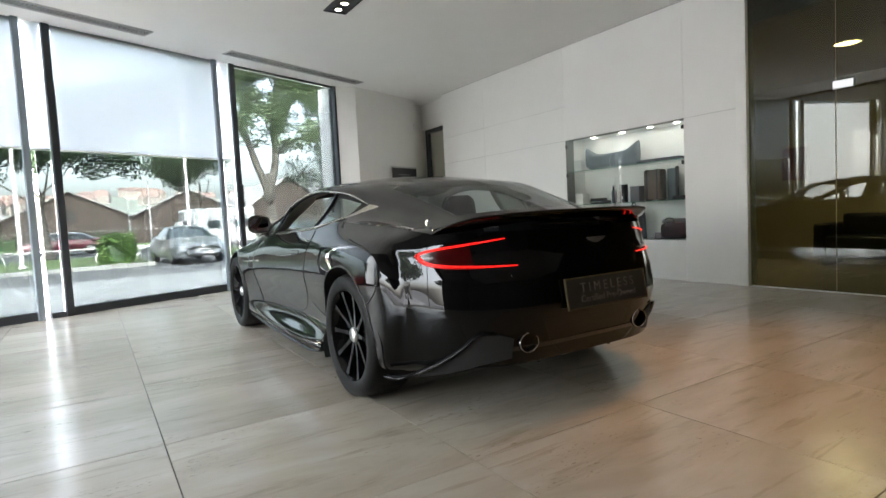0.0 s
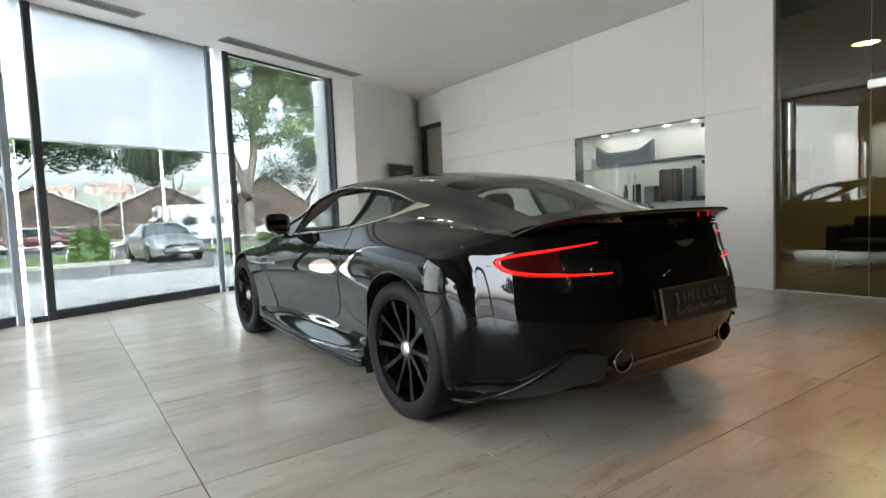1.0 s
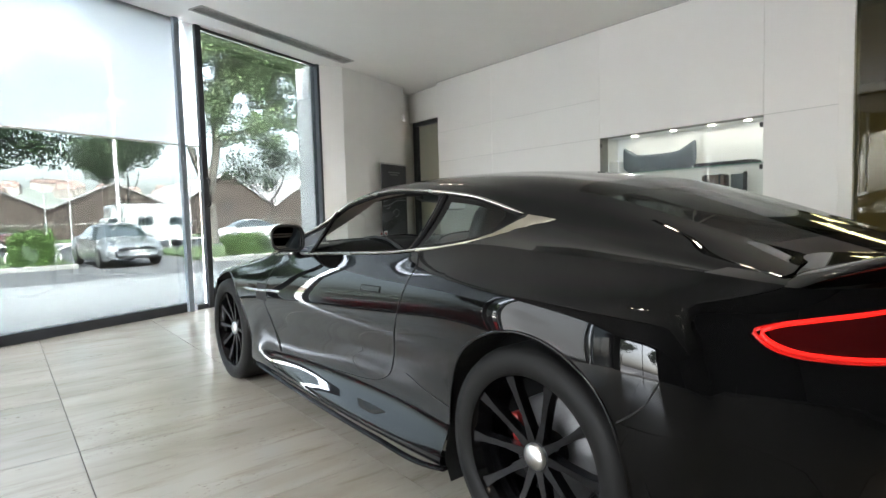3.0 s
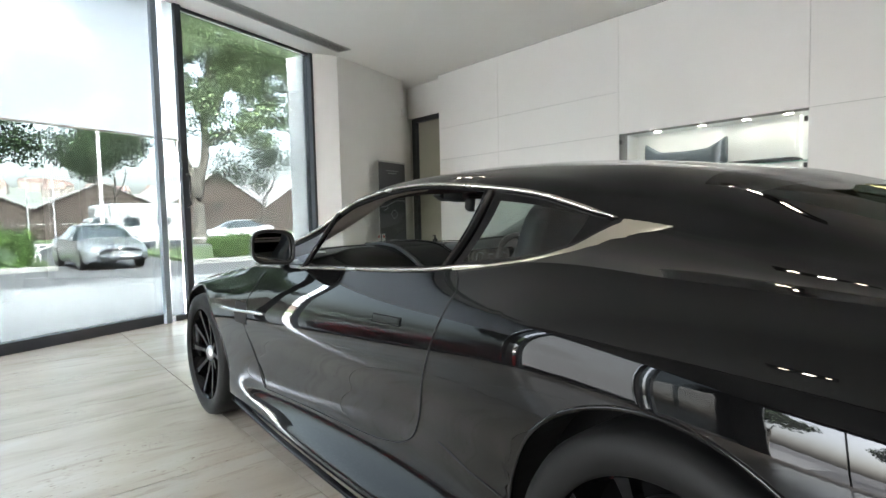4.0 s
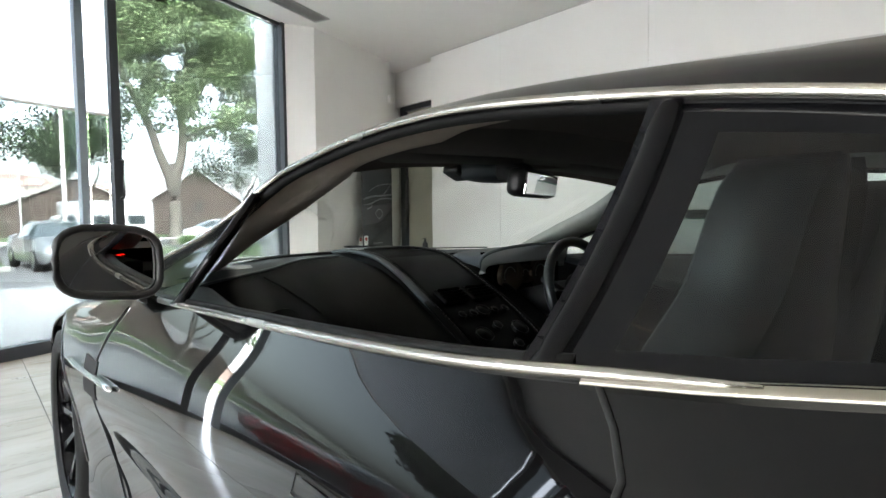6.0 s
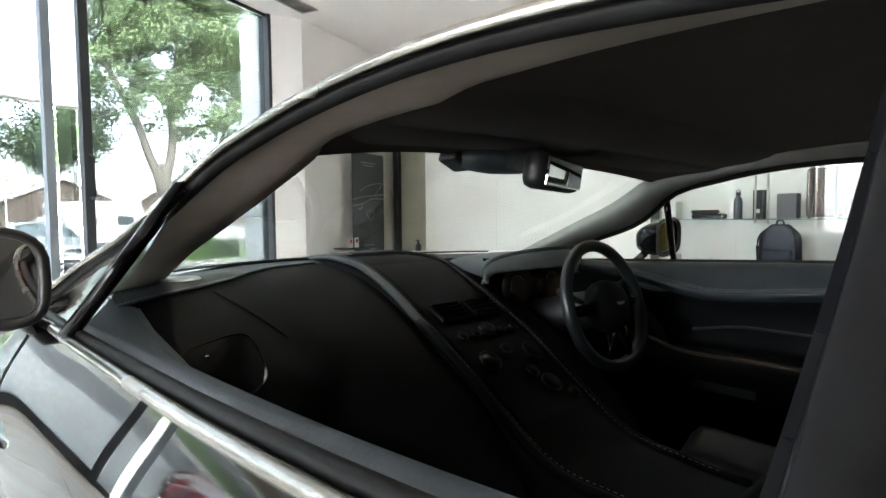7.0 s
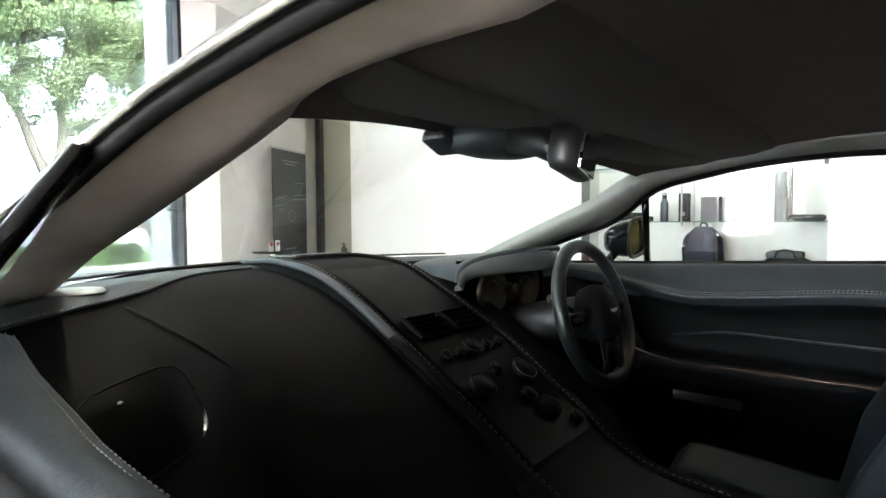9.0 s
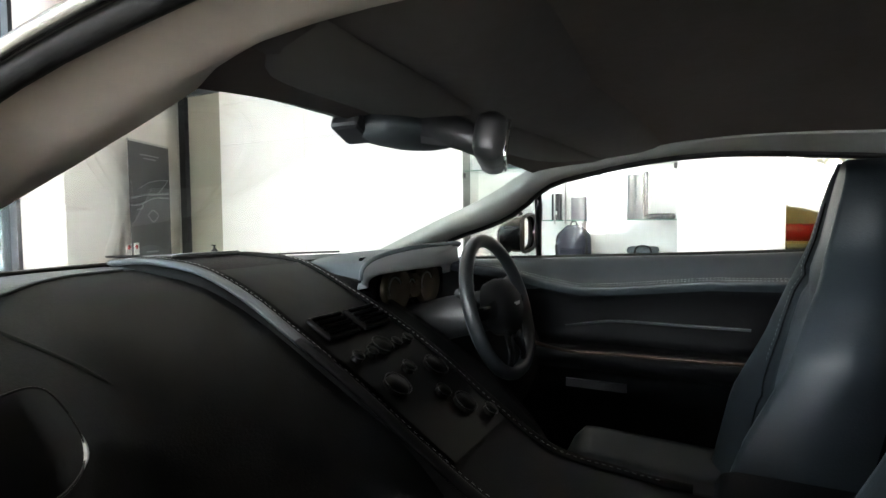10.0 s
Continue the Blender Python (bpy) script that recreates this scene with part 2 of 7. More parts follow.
# ---- the room ----
CEIL_Z, WALL_X, TILE_X, TILE_Y = 3.47, 4.213, 1.024, 1.042
WIN = Matrix.Translation((-0.04, 6.12, 0)) @ Matrix.Rotation(radians(22), 4, "Z")  # along the window wall; -y is inside


def structure(name, bm, material, label):
    return tagged(part(name, bm, material, None), label, name.split("_")[0], kind="structure")


# the room's outline; its long north side follows the window wall
ROOM = ((-9.2, -8.2), (9.2, -8.2), (9.2, 8.6), (4.7, 8.6), tuple((WIN @ Vector((5.2, 0.12, 0)))[:2]), tuple((WIN @ Vector((-9.86, 0.12, 0)))[:2]))


def prism(outline, z0, z1):
    bm = bmesh.new()
    low = [bm.verts.new((x, y, z0)) for x, y in outline]
    top = [bm.verts.new((x, y, z1)) for x, y in outline]
    bm.faces.new(low[::-1])
    bm.faces.new(top)
    for i in range(len(low)):
        k = (i + 1) % len(low)
        bm.faces.new((low[i], low[k], top[k], top[i]))
    return bm


def build_shell():
    # joint bed; the tiles lie on it
    structure("floor", prism(ROOM, -0.3, -0.010), GROUT, "pale travertine tiled showroom floor with thin dark joints")
    structure("ceiling", prism(ROOM, CEIL_Z, CEIL_Z + 0.25), CEIL, "plain white painted plasterboard showroom ceiling")
    # unseen slab, added so the car paint reflects a dark ceiling
    west = ((-9.2, -8.0), (-4.3, -8.0), (-4.3, 4.2), tuple((WIN @ Vector((-9.8, -0.12, 0)))[:2]))
    structure("ceiling_west", prism(west, CEIL_Z - 0.06, CEIL_Z - 0.004), TAUPE, "unseen dark taupe slab over the far bay, darkening reflections")
    # unseen wall; its dark taupe is chosen to keep bodywork reflections dark
    structure("wall_west", boxes((-9.2, -8.2, 0, -9.0, -2.3, CEIL_Z), (-9.2, -2.3, 3.2, -9.0, 2.0, CEIL_Z), (-9.2, 2.0, 0, -9.0, 3.0, CEIL_Z)), TAUPE, "unseen dark taupe wall with a wide glazed opening, dimming reflections")
    for y in (-2.3, -0.15, 1.92):
        structure("post_west", boxes((-9.1, y, 0, -9.0, y + .08, 3.2)), FRAME, "dark window post")
    # also unseen, and dark for the car's reflections
    structure("wall_south", boxes((-9.0, -8.2, 0, 9.2, -8.0, CEIL_Z)), TAUPE, "unseen plain dark taupe closing wall, dimming reflections")
    structure("wall_east", boxes((9.0, -8.0, 0, 9.2, 8.2, CEIL_Z)), WHITE, "plain white office back wall")


def build_window_wall():
    wall = thing("window_wall", "tall dark-framed sliding glass window wall", "window", kind="structure")
    wall.matrix_world = WIN
    posts = []
    for k, base in enumerate((0.0, -2.46, -4.92, -7.38)):
        posts += [("post", base - 0.11, base - 0.03, -0.05, 0.01, FRAME), ("slide_frame", base - 0.408, base - 0.338, -0.07, -0.02, FRAME_BLUE)]
    posts += [("post", 2.06, 2.11, -0.04, 0.12, FRAME), ("outer_jamb", 2.07, 2.11, 0.122, 0.25, WHITE)]
    for name, s0, s1, y0, y1, m in posts:
        part(name, boxes((s0, y0, 0.0, s1, y1, CEIL_Z), bevel=0.004), m, wall)
    for k, (s0, s1) in enumerate(((-0.03, 2.06), (-2.49, -0.33), (-4.95, -2.79), (-7.41, -5.25), (-9.8, -7.71))):
        part("head_rail", boxes((s0, 0.0, 3.435, s1, 0.08, CEIL_Z)), FRAME, wall)
        part("bottom_rail", boxes((s0, -0.02, 0.0, s1, 0.09, 0.10)), FRAME, wall)
        pane = part("pane", boxes((s0 - 0.0, 0.03, 0.10, s1, 0.042, 3.43)), GLASS, wall, "clear glass pane")
        pane.visible_shadow = False
    for s0, s1 in ((-0.26, -0.11), (-2.72, -2.57), (-5.18, -5.03), (-7.64, -7.49)):
        pane = part("pane", boxes((s0, 0.03, 0.06, s1, 0.042, CEIL_Z)), GLASS, wall, "narrow clear glass strip")
        pane.visible_shadow = False
        part("bottom_rail", boxes((s0, -0.02, 0.0, s1, 0.07, 0.06)), FRAME, wall)
    # pull handle on the pane beside the open view
    hv, hf = tube([(-0.058, -0.05, 1.62), (-0.058, -0.1, 1.60), (-0.058, -0.1, 1.28), (-0.058, -0.05, 1.26)], 0.012)
    add("pull_handle", hv, hf, BLACK, wall, "black pull handle")
    for s0, s1 in ((-2.47, -0.115), (-4.93, -2.575)):
        b = thing("roller_blind", "white translucent roller blind half lowered inside the window", "blind", "roller blinds")
        b.matrix_world = WIN
        part("cloth", boxes((s0, -0.014, 2.0, s1, -0.011, CEIL_Z - 0.002)), BLIND, b)
        part("bottom_bar", boxes((s0, -0.018, 1.985, s1, -0.006, 2.005)), WHITE, b)
    # wall beyond the window, with the reveal
    structure("wall_north", moved(boxes((2.40, -0.25, 0, 4.19, 0.46, CEIL_Z), (4.19, 0.02, 0, 5.4, 0.35, CEIL_Z)), WIN), WHITE, "plain white painted wall beside the window")
    structure("wall_reveal", moved(prism(((2.112, -0.04), (2.398, -0.25), (2.398, 0.46), (2.112, 0.46)), 0, CEIL_Z), WIN), WHITE, "white painted window reveal")


def build_east_wall():
    # backing of the panel wall, with the niche cut out and a doorway beyond
    W = WALL_X + 0.012
    structure("wall_panels", boxes((W, 0.64, 0, W + 0.16, 1.30, CEIL_Z), (W, 3.33, 0, W + 0.16, 6.80, CEIL_Z),
                                   (W, 1.30, 0, W + 0.16, 3.33, 0.52), (W, 1.30, 2.04, W + 0.16, 3.33, CEIL_Z)), PANEL_GAP, "wall of large white panels with thin joints")
    wall = bpy.data.objects["wall_panels"]
    g = 0.002
    ys = (0.64, 1.31, 3.34, 5.40, 6.80)
    rows = (0.0, 0.52, 2.04, 2.56, CEIL_Z)

    def panel(y0, y1, z0, z1):
        part("panel", boxes((WALL_X, y0 + g, z0 + g, W, y1 - g, z1 - g), bevel=0.001), PANEL, wall)
    for y0, y1 in zip(ys, ys[1:]):
        if y0 == 1.31:
            panel(y0, y1, 0, 0.52)
            panel(y0, y1, 2.04, CEIL_Z - 0.008)
        elif y0 == 0.64:
            panel(y0, y1, 0, 2.04)
            panel(y0, y1, 2.04, CEIL_Z - 0.008)
        else:
            panel(y0, y1, 0, 2.04)
            panel(y0, y1, 2.04, 2.56)
            panel(y0, y1, 2.56, CEIL_Z - 0.008)
    structure("door_jamb", boxes((WALL_X - 0.02, 0.52, 0, WALL_X + 0.16, 0.64, CEIL_Z), bevel=0.003), WHITE, "white painted jamb beside the glass partition")
    # recess with a tall door
    structure("wall_recess", boxes((W + 0.16, 6.70, 2.90, W + 0.3, 8.3, CEIL_Z), (W + 0.25, 6.6, 0, W + 0.3, 6.84, 2.9), (W + 0.25, 7.86, 0, W + 0.3, 8.3, 2.9)), WHITE, "white wall over the recessed door")
    door = thing("door_1", "tall olive-grey flush door in a dark frame", "door", kind="structure")
    part("door_leaf", boxes((W + 0.27, 6.74, 0, W + 0.31, 7.76, 2.82)), DOOR_GREY, door)
    part("door_frame", boxes((W + 0.2, 7.74, 0, W + 0.29, 7.86, 2.9), (W + 0.2, 6.72, 2.82, W + 0.29, 7.74, 2.9)), FRAME, door)


def build_partition():
    wall = thing("glass_partition", "floor-to-ceiling tinted glass office partition with a glass door", "partition", kind="structure")
    X = WALL_X + 0.03
    for y0, y1 in ((-0.335, 0.52), (-1.36, -0.345), (-4.0, -1.37), (-8.0, -4.01)):
        p = part("pane", boxes((X, y0, 0.012, X + 0.012, y1, CEIL_Z)), OFFICE_GLASS, wall, "grey-green tinted glass pane")
    part("floor_channel", boxes((X - 0.01, -8, 0, X + 0.022, 0.52, 0.012)), STEEL, wall)
    part("patch_fitting", boxes((X - 0.02, -0.50, 2.04, X + 0.03, -0.32, 2.12), bevel=0.004), STEEL, wall)


build_shell()
build_window_wall()
build_east_wall()
build_partition()


def build_vent(s0, s1):
    v = thing("ceiling_vent", "long slotted grey linear air diffuser in the ceiling", "vent", "ceiling vents")
    v.matrix_world = WIN
    part("vent_frame", boxes((s0, -0.62, CEIL_Z - 0.012, s1, -0.60, CEIL_Z), (s0, -0.42, CEIL_Z - 0.012, s1, -0.40, CEIL_Z),
                             (s0, -0.60, CEIL_Z - 0.012, s0 + 0.02, -0.42, CEIL_Z), (s1 - 0.02, -0.60, CEIL_Z - 0.012, s1, -0.42, CEIL_Z)), VENT, v)
    part("backing", boxes((s0 + 0.02, -0.60, CEIL_Z - 0.003, s1 - 0.02, -0.42, CEIL_Z - 0.001)), DARK, v)
    for k in range(4):
        y = -0.575 + k * 0.042
        part("slat", boxes((s0 + 0.02, y + .004, CEIL_Z - 0.007, s1 - 0.02, y + 0.018, CEIL_Z - 0.004)), VENT, v)


build_vent(-0.45, 2.25)
build_vent(-4.3, -1.55)


# ---- the sports car: y runs forward from the rear axle, x to its right ----
PAINT = mat("black_metallic_paint", (0.0026, 0.0026, 0.0027), 0.3, noise_size=0.0015, spread=0.2, coat=1.0, spec=0.0)
_nt = PAINT.node_tree
_lw, _mr = _nt.nodes.new("ShaderNodeLayerWeight"), _nt.nodes.new("ShaderNodeMapRange")
_mr.inputs[1].default_value, _mr.inputs[2].default_value, _mr.inputs[3].default_value, _mr.inputs[4].default_value = 0.25, 0.62, 0.22, 1.0
_nt.links.new(_lw.outputs["Facing"], _mr.inputs[0])
_nt.links.new(_mr.outputs[0], _nt.nodes["Principled BSDF"].inputs["Coat Weight"])
_nt.nodes["Principled BSDF"].inputs["Coat IOR"].default_value = 1.75
GLOSS_BLACK = mat("gloss_black", (0.004, 0.004, 0.0045), 0.08, coat=0.1, spec=0.12)
CHROME = mat("bright_trim", (0.62, 0.615, 0.60), 0.18, 1.0, noise_size=0.2, spread=0.03)
SATIN = mat("satin_window_trim", (0.40, 0.385, 0.35), 0.26, 1.0, noise_size=0.2, spread=0.03)
DISC_STEEL = mat("dark_disc_steel", (0.07, 0.07, 0.072), 0.45, 0.9, noise_size=0.01, spread=0.2)
RUBBER = mat("tyre_rubber", (0.007, 0.007, 0.007), 0.55, spec=0.14, noise_size=0.02, spread=0.2, bump=0.0005)
CAR_GLASS = glass_mat("car_glass", (0.90, 0.93, 0.91), 1.5)
DARK_GLASS = glass_mat("dark_quarter_glass", (0.40, 0.47, 0.45), 1.5)
CARBON = mat("carbon_black", (0.010, 0.010, 0.011), 0.25, coat=0.5, noise_size=0.01, spread=0.3)

AXLE, WHEEL_R, ARCH_R = 2.74, 0.345, 0.395
# y: then (x, z) of the nine lines of the half section, sill to centre
BODY = [
    (-1.00, .66, .27, .74, .31, .81, .43, .835, .58, .82, .72, .775, .83, .72, .905, .40, .940, 0, .948),
    (-0.80, .72, .24, .80, .27, .86, .40, .885, .56, .88, .72, .83, .84, .755, .920, .40, .955, 0, .962),
    (-0.40, .80, .20, .88, .22, .92, .38, .94, .55, .945, .70, .90, .84, .77, .940, .40, .985, 0, .995),
    (0.00, .80, .18, .93, .20, .945, .38, .952, .55, .957, .70, .925, .845, .80, .965, .40, 1.0, 0, 1.01),
    (0.30, .80, .16, .945, .20, .91, .35, .915, .50, .948, .68, .928, .84, .815, .985, .40, 1.0, 0, 1.01),
    (0.80, .80, .16, .945, .19, .868, .33, .885, .50, .930, .67, .915, .81, .854, .942, .40, 1.0, 0, 1.01),
    (1.40, .80, .16, .935, .19, .865, .32, .885, .50, .932, .66, .915, .79, .868, .914, .40, .95, 0, .96),
    (2.00, .80, .16, .910, .19, .885, .32, .908, .50, .940, .65, .915, .77, .860, .885, .45, .925, 0, .935),
    (2.35, .80, .16, .900, .19, .915, .34, .935, .50, .950, .645, .915, .76, .830, .845, .45, .895, 0, .91),
    (2.74, .80, .16, .890, .20, .925, .34, .940, .50, .948, .64, .905, .745, .800, .800, .42, .840, 0, .86),
    (3.10, .78, .16, .860, .20, .900, .32, .915, .47, .920, .60, .875, .695, .760, .745, .40, .785, 0, .80),
    (3.35, .72, .16, .790, .20, .840, .30, .860, .43, .865, .54, .820, .63, .70, .685, .38, .725, 0, .74),
    (3.64, .50, .19, .560, .22, .600, .29, .620, .38, .620, .47, .59, .54, .50, .585, .28, .615, 0, .625),
]
# edge row: window top x z, glass edge x z, centre y z
CABIN = [
    (-0.62, .70, .930, .50, .950, -0.76, .968),
    (-0.45, .665, .960, .495, 1.005, -0.55, 1.032),
    (-0.20, .645, 1.005, .515, 1.085, -0.27, 1.128),
    (0.05, .632, 1.045, .535, 1.155, 0.0, 1.208),
    (0.26, .630, 1.088, .550, 1.190, 0.23, 1.246),
    (0.50, .640, 1.157, .556, 1.220, 0.48, 1.276),
    (0.76, .670, 1.193, .560, 1.243, 0.76, 1.291),
    (1.00, .679, 1.208, .570, 1.247, 1.04, 1.291),
    (1.30, .697, 1.177, .615, 1.213, 1.42, 1.256),
    (1.45, .714, 1.138, .645, 1.168, 1.61, 1.228),
    (1.55, .756, 1.072, .672, 1.118, 1.76, 1.168),
    (1.80, .812, .982, .725, 1.018, 2.08, 1.045),
    (2.02, .868, .892, .795, .925, 2.38, .930),
]
DLO = (0.26, 2.02)


def body_lines(y):
    return curve_through(BODY, y).reshape(-1, 9, 2)


def spline_rows(pts, n_each):
    """Refines control polygons (m, k, 3) smoothly along k."""
    out = []
    k = pts.shape[1]
    for p in pts:
        s = np.r_[0, np.cumsum(np.linalg.norm(np.diff(p, axis=0), axis=1) + 1e-6)]
        q = np.concatenate([np.linspace(s[i], s[i + 1], n, endpoint=False) for i, n in zip(range(k - 1), n_each)] + [[s[-1]]])
        out.append(curve_through(np.c_[s, p], q))
    return np.array(out)


def plan_warp(p):
    """Rounds the ends of the body in plan."""
    x, y = np.abs(p[..., 0]), p[..., 1]
    z = p[..., 2]
    r = np.clip((-0.25 - y) / 0.75, 0, 1)
    f = np.clip((y - 2.95) / 0.69, 0, 1)
    q = p.copy()
    tail = np.clip((-0.45 - y) / 0.55, 0, 1) ** 1.4
    back = np.interp(z, (0.2, 0.4, 0.54, 0.675, 0.8, 0.95), (0.12, 0.07, 0.03, 0.055, 0.105, 0.135))
    q[..., 1] = y + tail * back + r**1.3 * 0.36 * np.clip(x / 0.82, 0, 1.03) ** 4.6 - f**1.3 * 0.42 * (x / 0.62) ** 2
    return q


def arch_height(y):
    z = np.full_like(y, 0.345)
    for c in (0.0, AXLE):
        d = np.clip(1 - ((y - c) / ARCH_R) ** 2, 0, None)
        z = np.where(np.abs(y - c) < ARCH_R, 0.345 + ARCH_R * np.sqrt(d), z)
    return z


def stations():
    ys = [np.linspace(-1.0, -ARCH_R, 22)]
    th = np.linspace(math.pi, 0, 33)
    ys += [ARCH_R * np.cos(th), np.linspace(ARCH_R, AXLE - ARCH_R, 60), AXLE + ARCH_R * np.cos(th), np.linspace(AXLE + ARCH_R, 3.64, 20)]
    return np.unique(np.round(np.concatenate(ys), 5))


def side_grid(sign):
    ys = stations()
    lines = body_lines(ys)[:, :7]
    pts = np.stack([lines[..., 0], np.repeat(ys[:, None], 7, 1), lines[..., 1]], -1)
    dense = spline_rows(pts, [12] * 6)
    za = arch_height(ys)
    low, high = 14, 34
    out = []
    for row, z in zip(dense, za):
        zs = np.maximum.accumulate(row[:, 2] + np.arange(len(row)) * 1e-7)
        i0 = np.interp(z, zs, np.arange(len(row)))
        idx = np.r_[np.linspace(0, i0, low), np.linspace(i0, len(row) - 1, high)[1:]]
        out.append([[np.interp(t, np.arange(len(row)), row[:, c]) for c in range(3)] for t in idx])
    g = plan_warp(np.array(out))
    g[..., 0] *= sign
    return ys, g, low


def in_arch(y):
    return min(abs(y), abs(y - AXLE)) < ARCH_R - 1e-4


def normals_of(vs, fs):
    me = bpy.data.meshes.new("tmp")
    me.from_pydata([tuple(v) for v in vs], [], fs)
    me.update()
    n = np.zeros(len(me.vertices) * 3)
    me.vertices.foreach_get("normal", n)
    bpy.data.meshes.remove(me)
    return n.reshape(-1, 3)


def split(name, vs, fs, ns, keep, material, parent, label=""):
    """A part made of some faces of a larger surface, with that surface's own normals."""
    sub = [f for f, k in zip(fs, keep) if k]
    used = sorted({i for f in sub for i in f})
    at = {v: i for i, v in enumerate(used)}
    ob = add(name, [vs[i] for i in used], [tuple(at[i] for i in f) for f in sub], material, parent, label)
    ob.data.normals_split_custom_set_from_vertices([tuple(ns[i]) for i in used])
    return ob


def door_edge_rear(z):
    return float(np.interp(z, (.34, .365, .43, .53, .663, .795, .846, .905, .96), (1.2, 1.0, .82, .75, .68, .628, .607, .593, .63)))


def door_edge_front(z):
    return float(np.interp(z, (.30, .55, .68, .80, .96), (1.96, 2.03, 2.05, 2.0, 1.9)))


def side_x(y, z):
    """Half width of the body side at a place."""
    row = body_lines(np.array([y]))[0, :7]
    p = spline_rows(np.c_[row[:, 0], np.full(7, y), row[:, 1]][None], [12] * 6)[0]
    return float(np.interp(z, np.maximum.accumulate(p[:, 2]), p[:, 0]))


CORNER = {-1: [], 1: []}


def bumper_grid(y):
    row = body_lines(np.array([y]))[0]
    p = spline_rows(np.c_[row[:, 0], np.full(9, y), row[:, 1]][None], [6] * 6 + [1, 1])[0][:37]
    xs = np.sin(np.linspace(-1, 1, 41) * math.pi / 2)
    return plan_warp(np.array([np.c_[xs * x, np.full(41, y), np.full(41, z)] for x, yy, z in p]))


def tail_sign(n):
    """Turns the tail's normals to face backwards."""
    return np.where(n[..., 1:2] > 0, -n, n)


def build_body(car):
    for sign, side in ((-1, "left"), (1, "right")):
        ys, g, low = side_grid(sign)
        r, c = g.shape[:2]
        vs = g.reshape(-1, 3)
        fs, tag = [], []
        for i in range(r - 1):
            ym = (ys[i] + ys[i + 1]) / 2
            for k in range(c - 1):
                if k < low - 1 and in_arch(ym):
                    continue
                f = (i * c + k, i * c + k + 1, (i + 1) * c + k + 1, (i + 1) * c + k)
                fs.append(f if sign < 0 else f[::-1])
                z = vs[i * c + k][2]
                door = z > 0.335 and door_edge_rear(z) < ym < door_edge_front(z)
                tag.append("door" if door else "body")
        ns = normals_of(vs, fs)
        # round the rear corner smoothly into the bumper
        tail = bumper_grid(-1.0)
        tn = normals_of(tail.reshape(-1, 3), grid_faces(*tail.shape[:2])).reshape(tail.shape)
        col = 0 if sign < 0 else -1
        edge_z, edge_n = tail[:, col, 2], tail_sign(tn)[:, col]
        for k in range(c):
            z = vs[k][2]
            a = np.array([np.interp(z, edge_z, edge_n[:, q]) for q in range(3)]) + ns[k]
            a /= np.linalg.norm(a)
            CORNER[sign].append((z, *a))
            for i in range(r):
                d = np.linalg.norm(vs[i * c + k] - vs[k])
                if d > 0.22:
                    break
                w = (1 - d / 0.22) ** 2
                v = ns[i * c + k] * (1 - w) + a * w
                ns[i * c + k] = v / np.linalg.norm(v)
        split("side_panel", vs, fs, ns, [t == "body" for t in tag], PAINT, car, "black metallic bodyside")
        split("door", vs, fs, ns, [t == "door" for t in tag], PAINT, car, "black metallic door with its window down")
    # bonnet and boot lid, and the two ends
    for name, y0, y1, n in (("bonnet", 1.99, 3.64, 50), ("boot_lid", -1.0, -0.55, 26)):
        ys = np.linspace(y0, y1, n)
        lines = body_lines(ys)[:, 6:]
        pts = np.stack([lines[..., 0], np.repeat(ys[:, None], 3, 1), lines[..., 1]], -1)
        half = spline_rows(pts, [10, 10])
        left = half.copy()
        left[..., 0] *= -1
        g = plan_warp(np.concatenate([left, half[:, -2::-1]], 1))
        if name == "bonnet":
            w = np.clip((2.7 - g[..., 1]) / 0.7, 0, 1)
            g[..., 1] += w**2 * 0.38 * np.clip(1 - (g[..., 0] / 0.86) ** 2, 0, 1)
        add(name, g.reshape(-1, 3), grid_faces(g.shape[0], g.shape[1], flip=True), PAINT, car, "black metallic " + name.replace("_", " "))
    for name, y in (("rear_bumper", -1.0), ("front_bumper", 3.64)):
        g = bumper_grid(y)
        fs = grid_faces(g.shape[0], g.shape[1], flip=y > 0)
        ob = add(name, g.reshape(-1, 3), fs, PAINT, car, "black metallic bumper")
        if y < 0:
            n = tail_sign(normals_of(g.reshape(-1, 3), fs).reshape(g.shape))
            for col, sign in ((0, -1), (-1, 1)):
                t = np.array(CORNER[sign])
                for i in range(g.shape[0]):
                    a = np.array([np.interp(g[i, col, 2], t[:, 0], t[:, q]) for q in (1, 2, 3)])
                    for k in range(g.shape[1]):
                        d = np.linalg.norm(g[i, k] - g[i, col])
                        if d < 0.30:
                            w = (1 - d / 0.30) ** 2
                            v = n[i, k] * (1 - w) + a * w
                            n[i, k] = v / np.linalg.norm(v)
            ob.data.normals_split_custom_set_from_vertices([tuple(v) for v in n.reshape(-1, 3)])


def cabin_rows(s):
    return curve_through(CABIN, s)


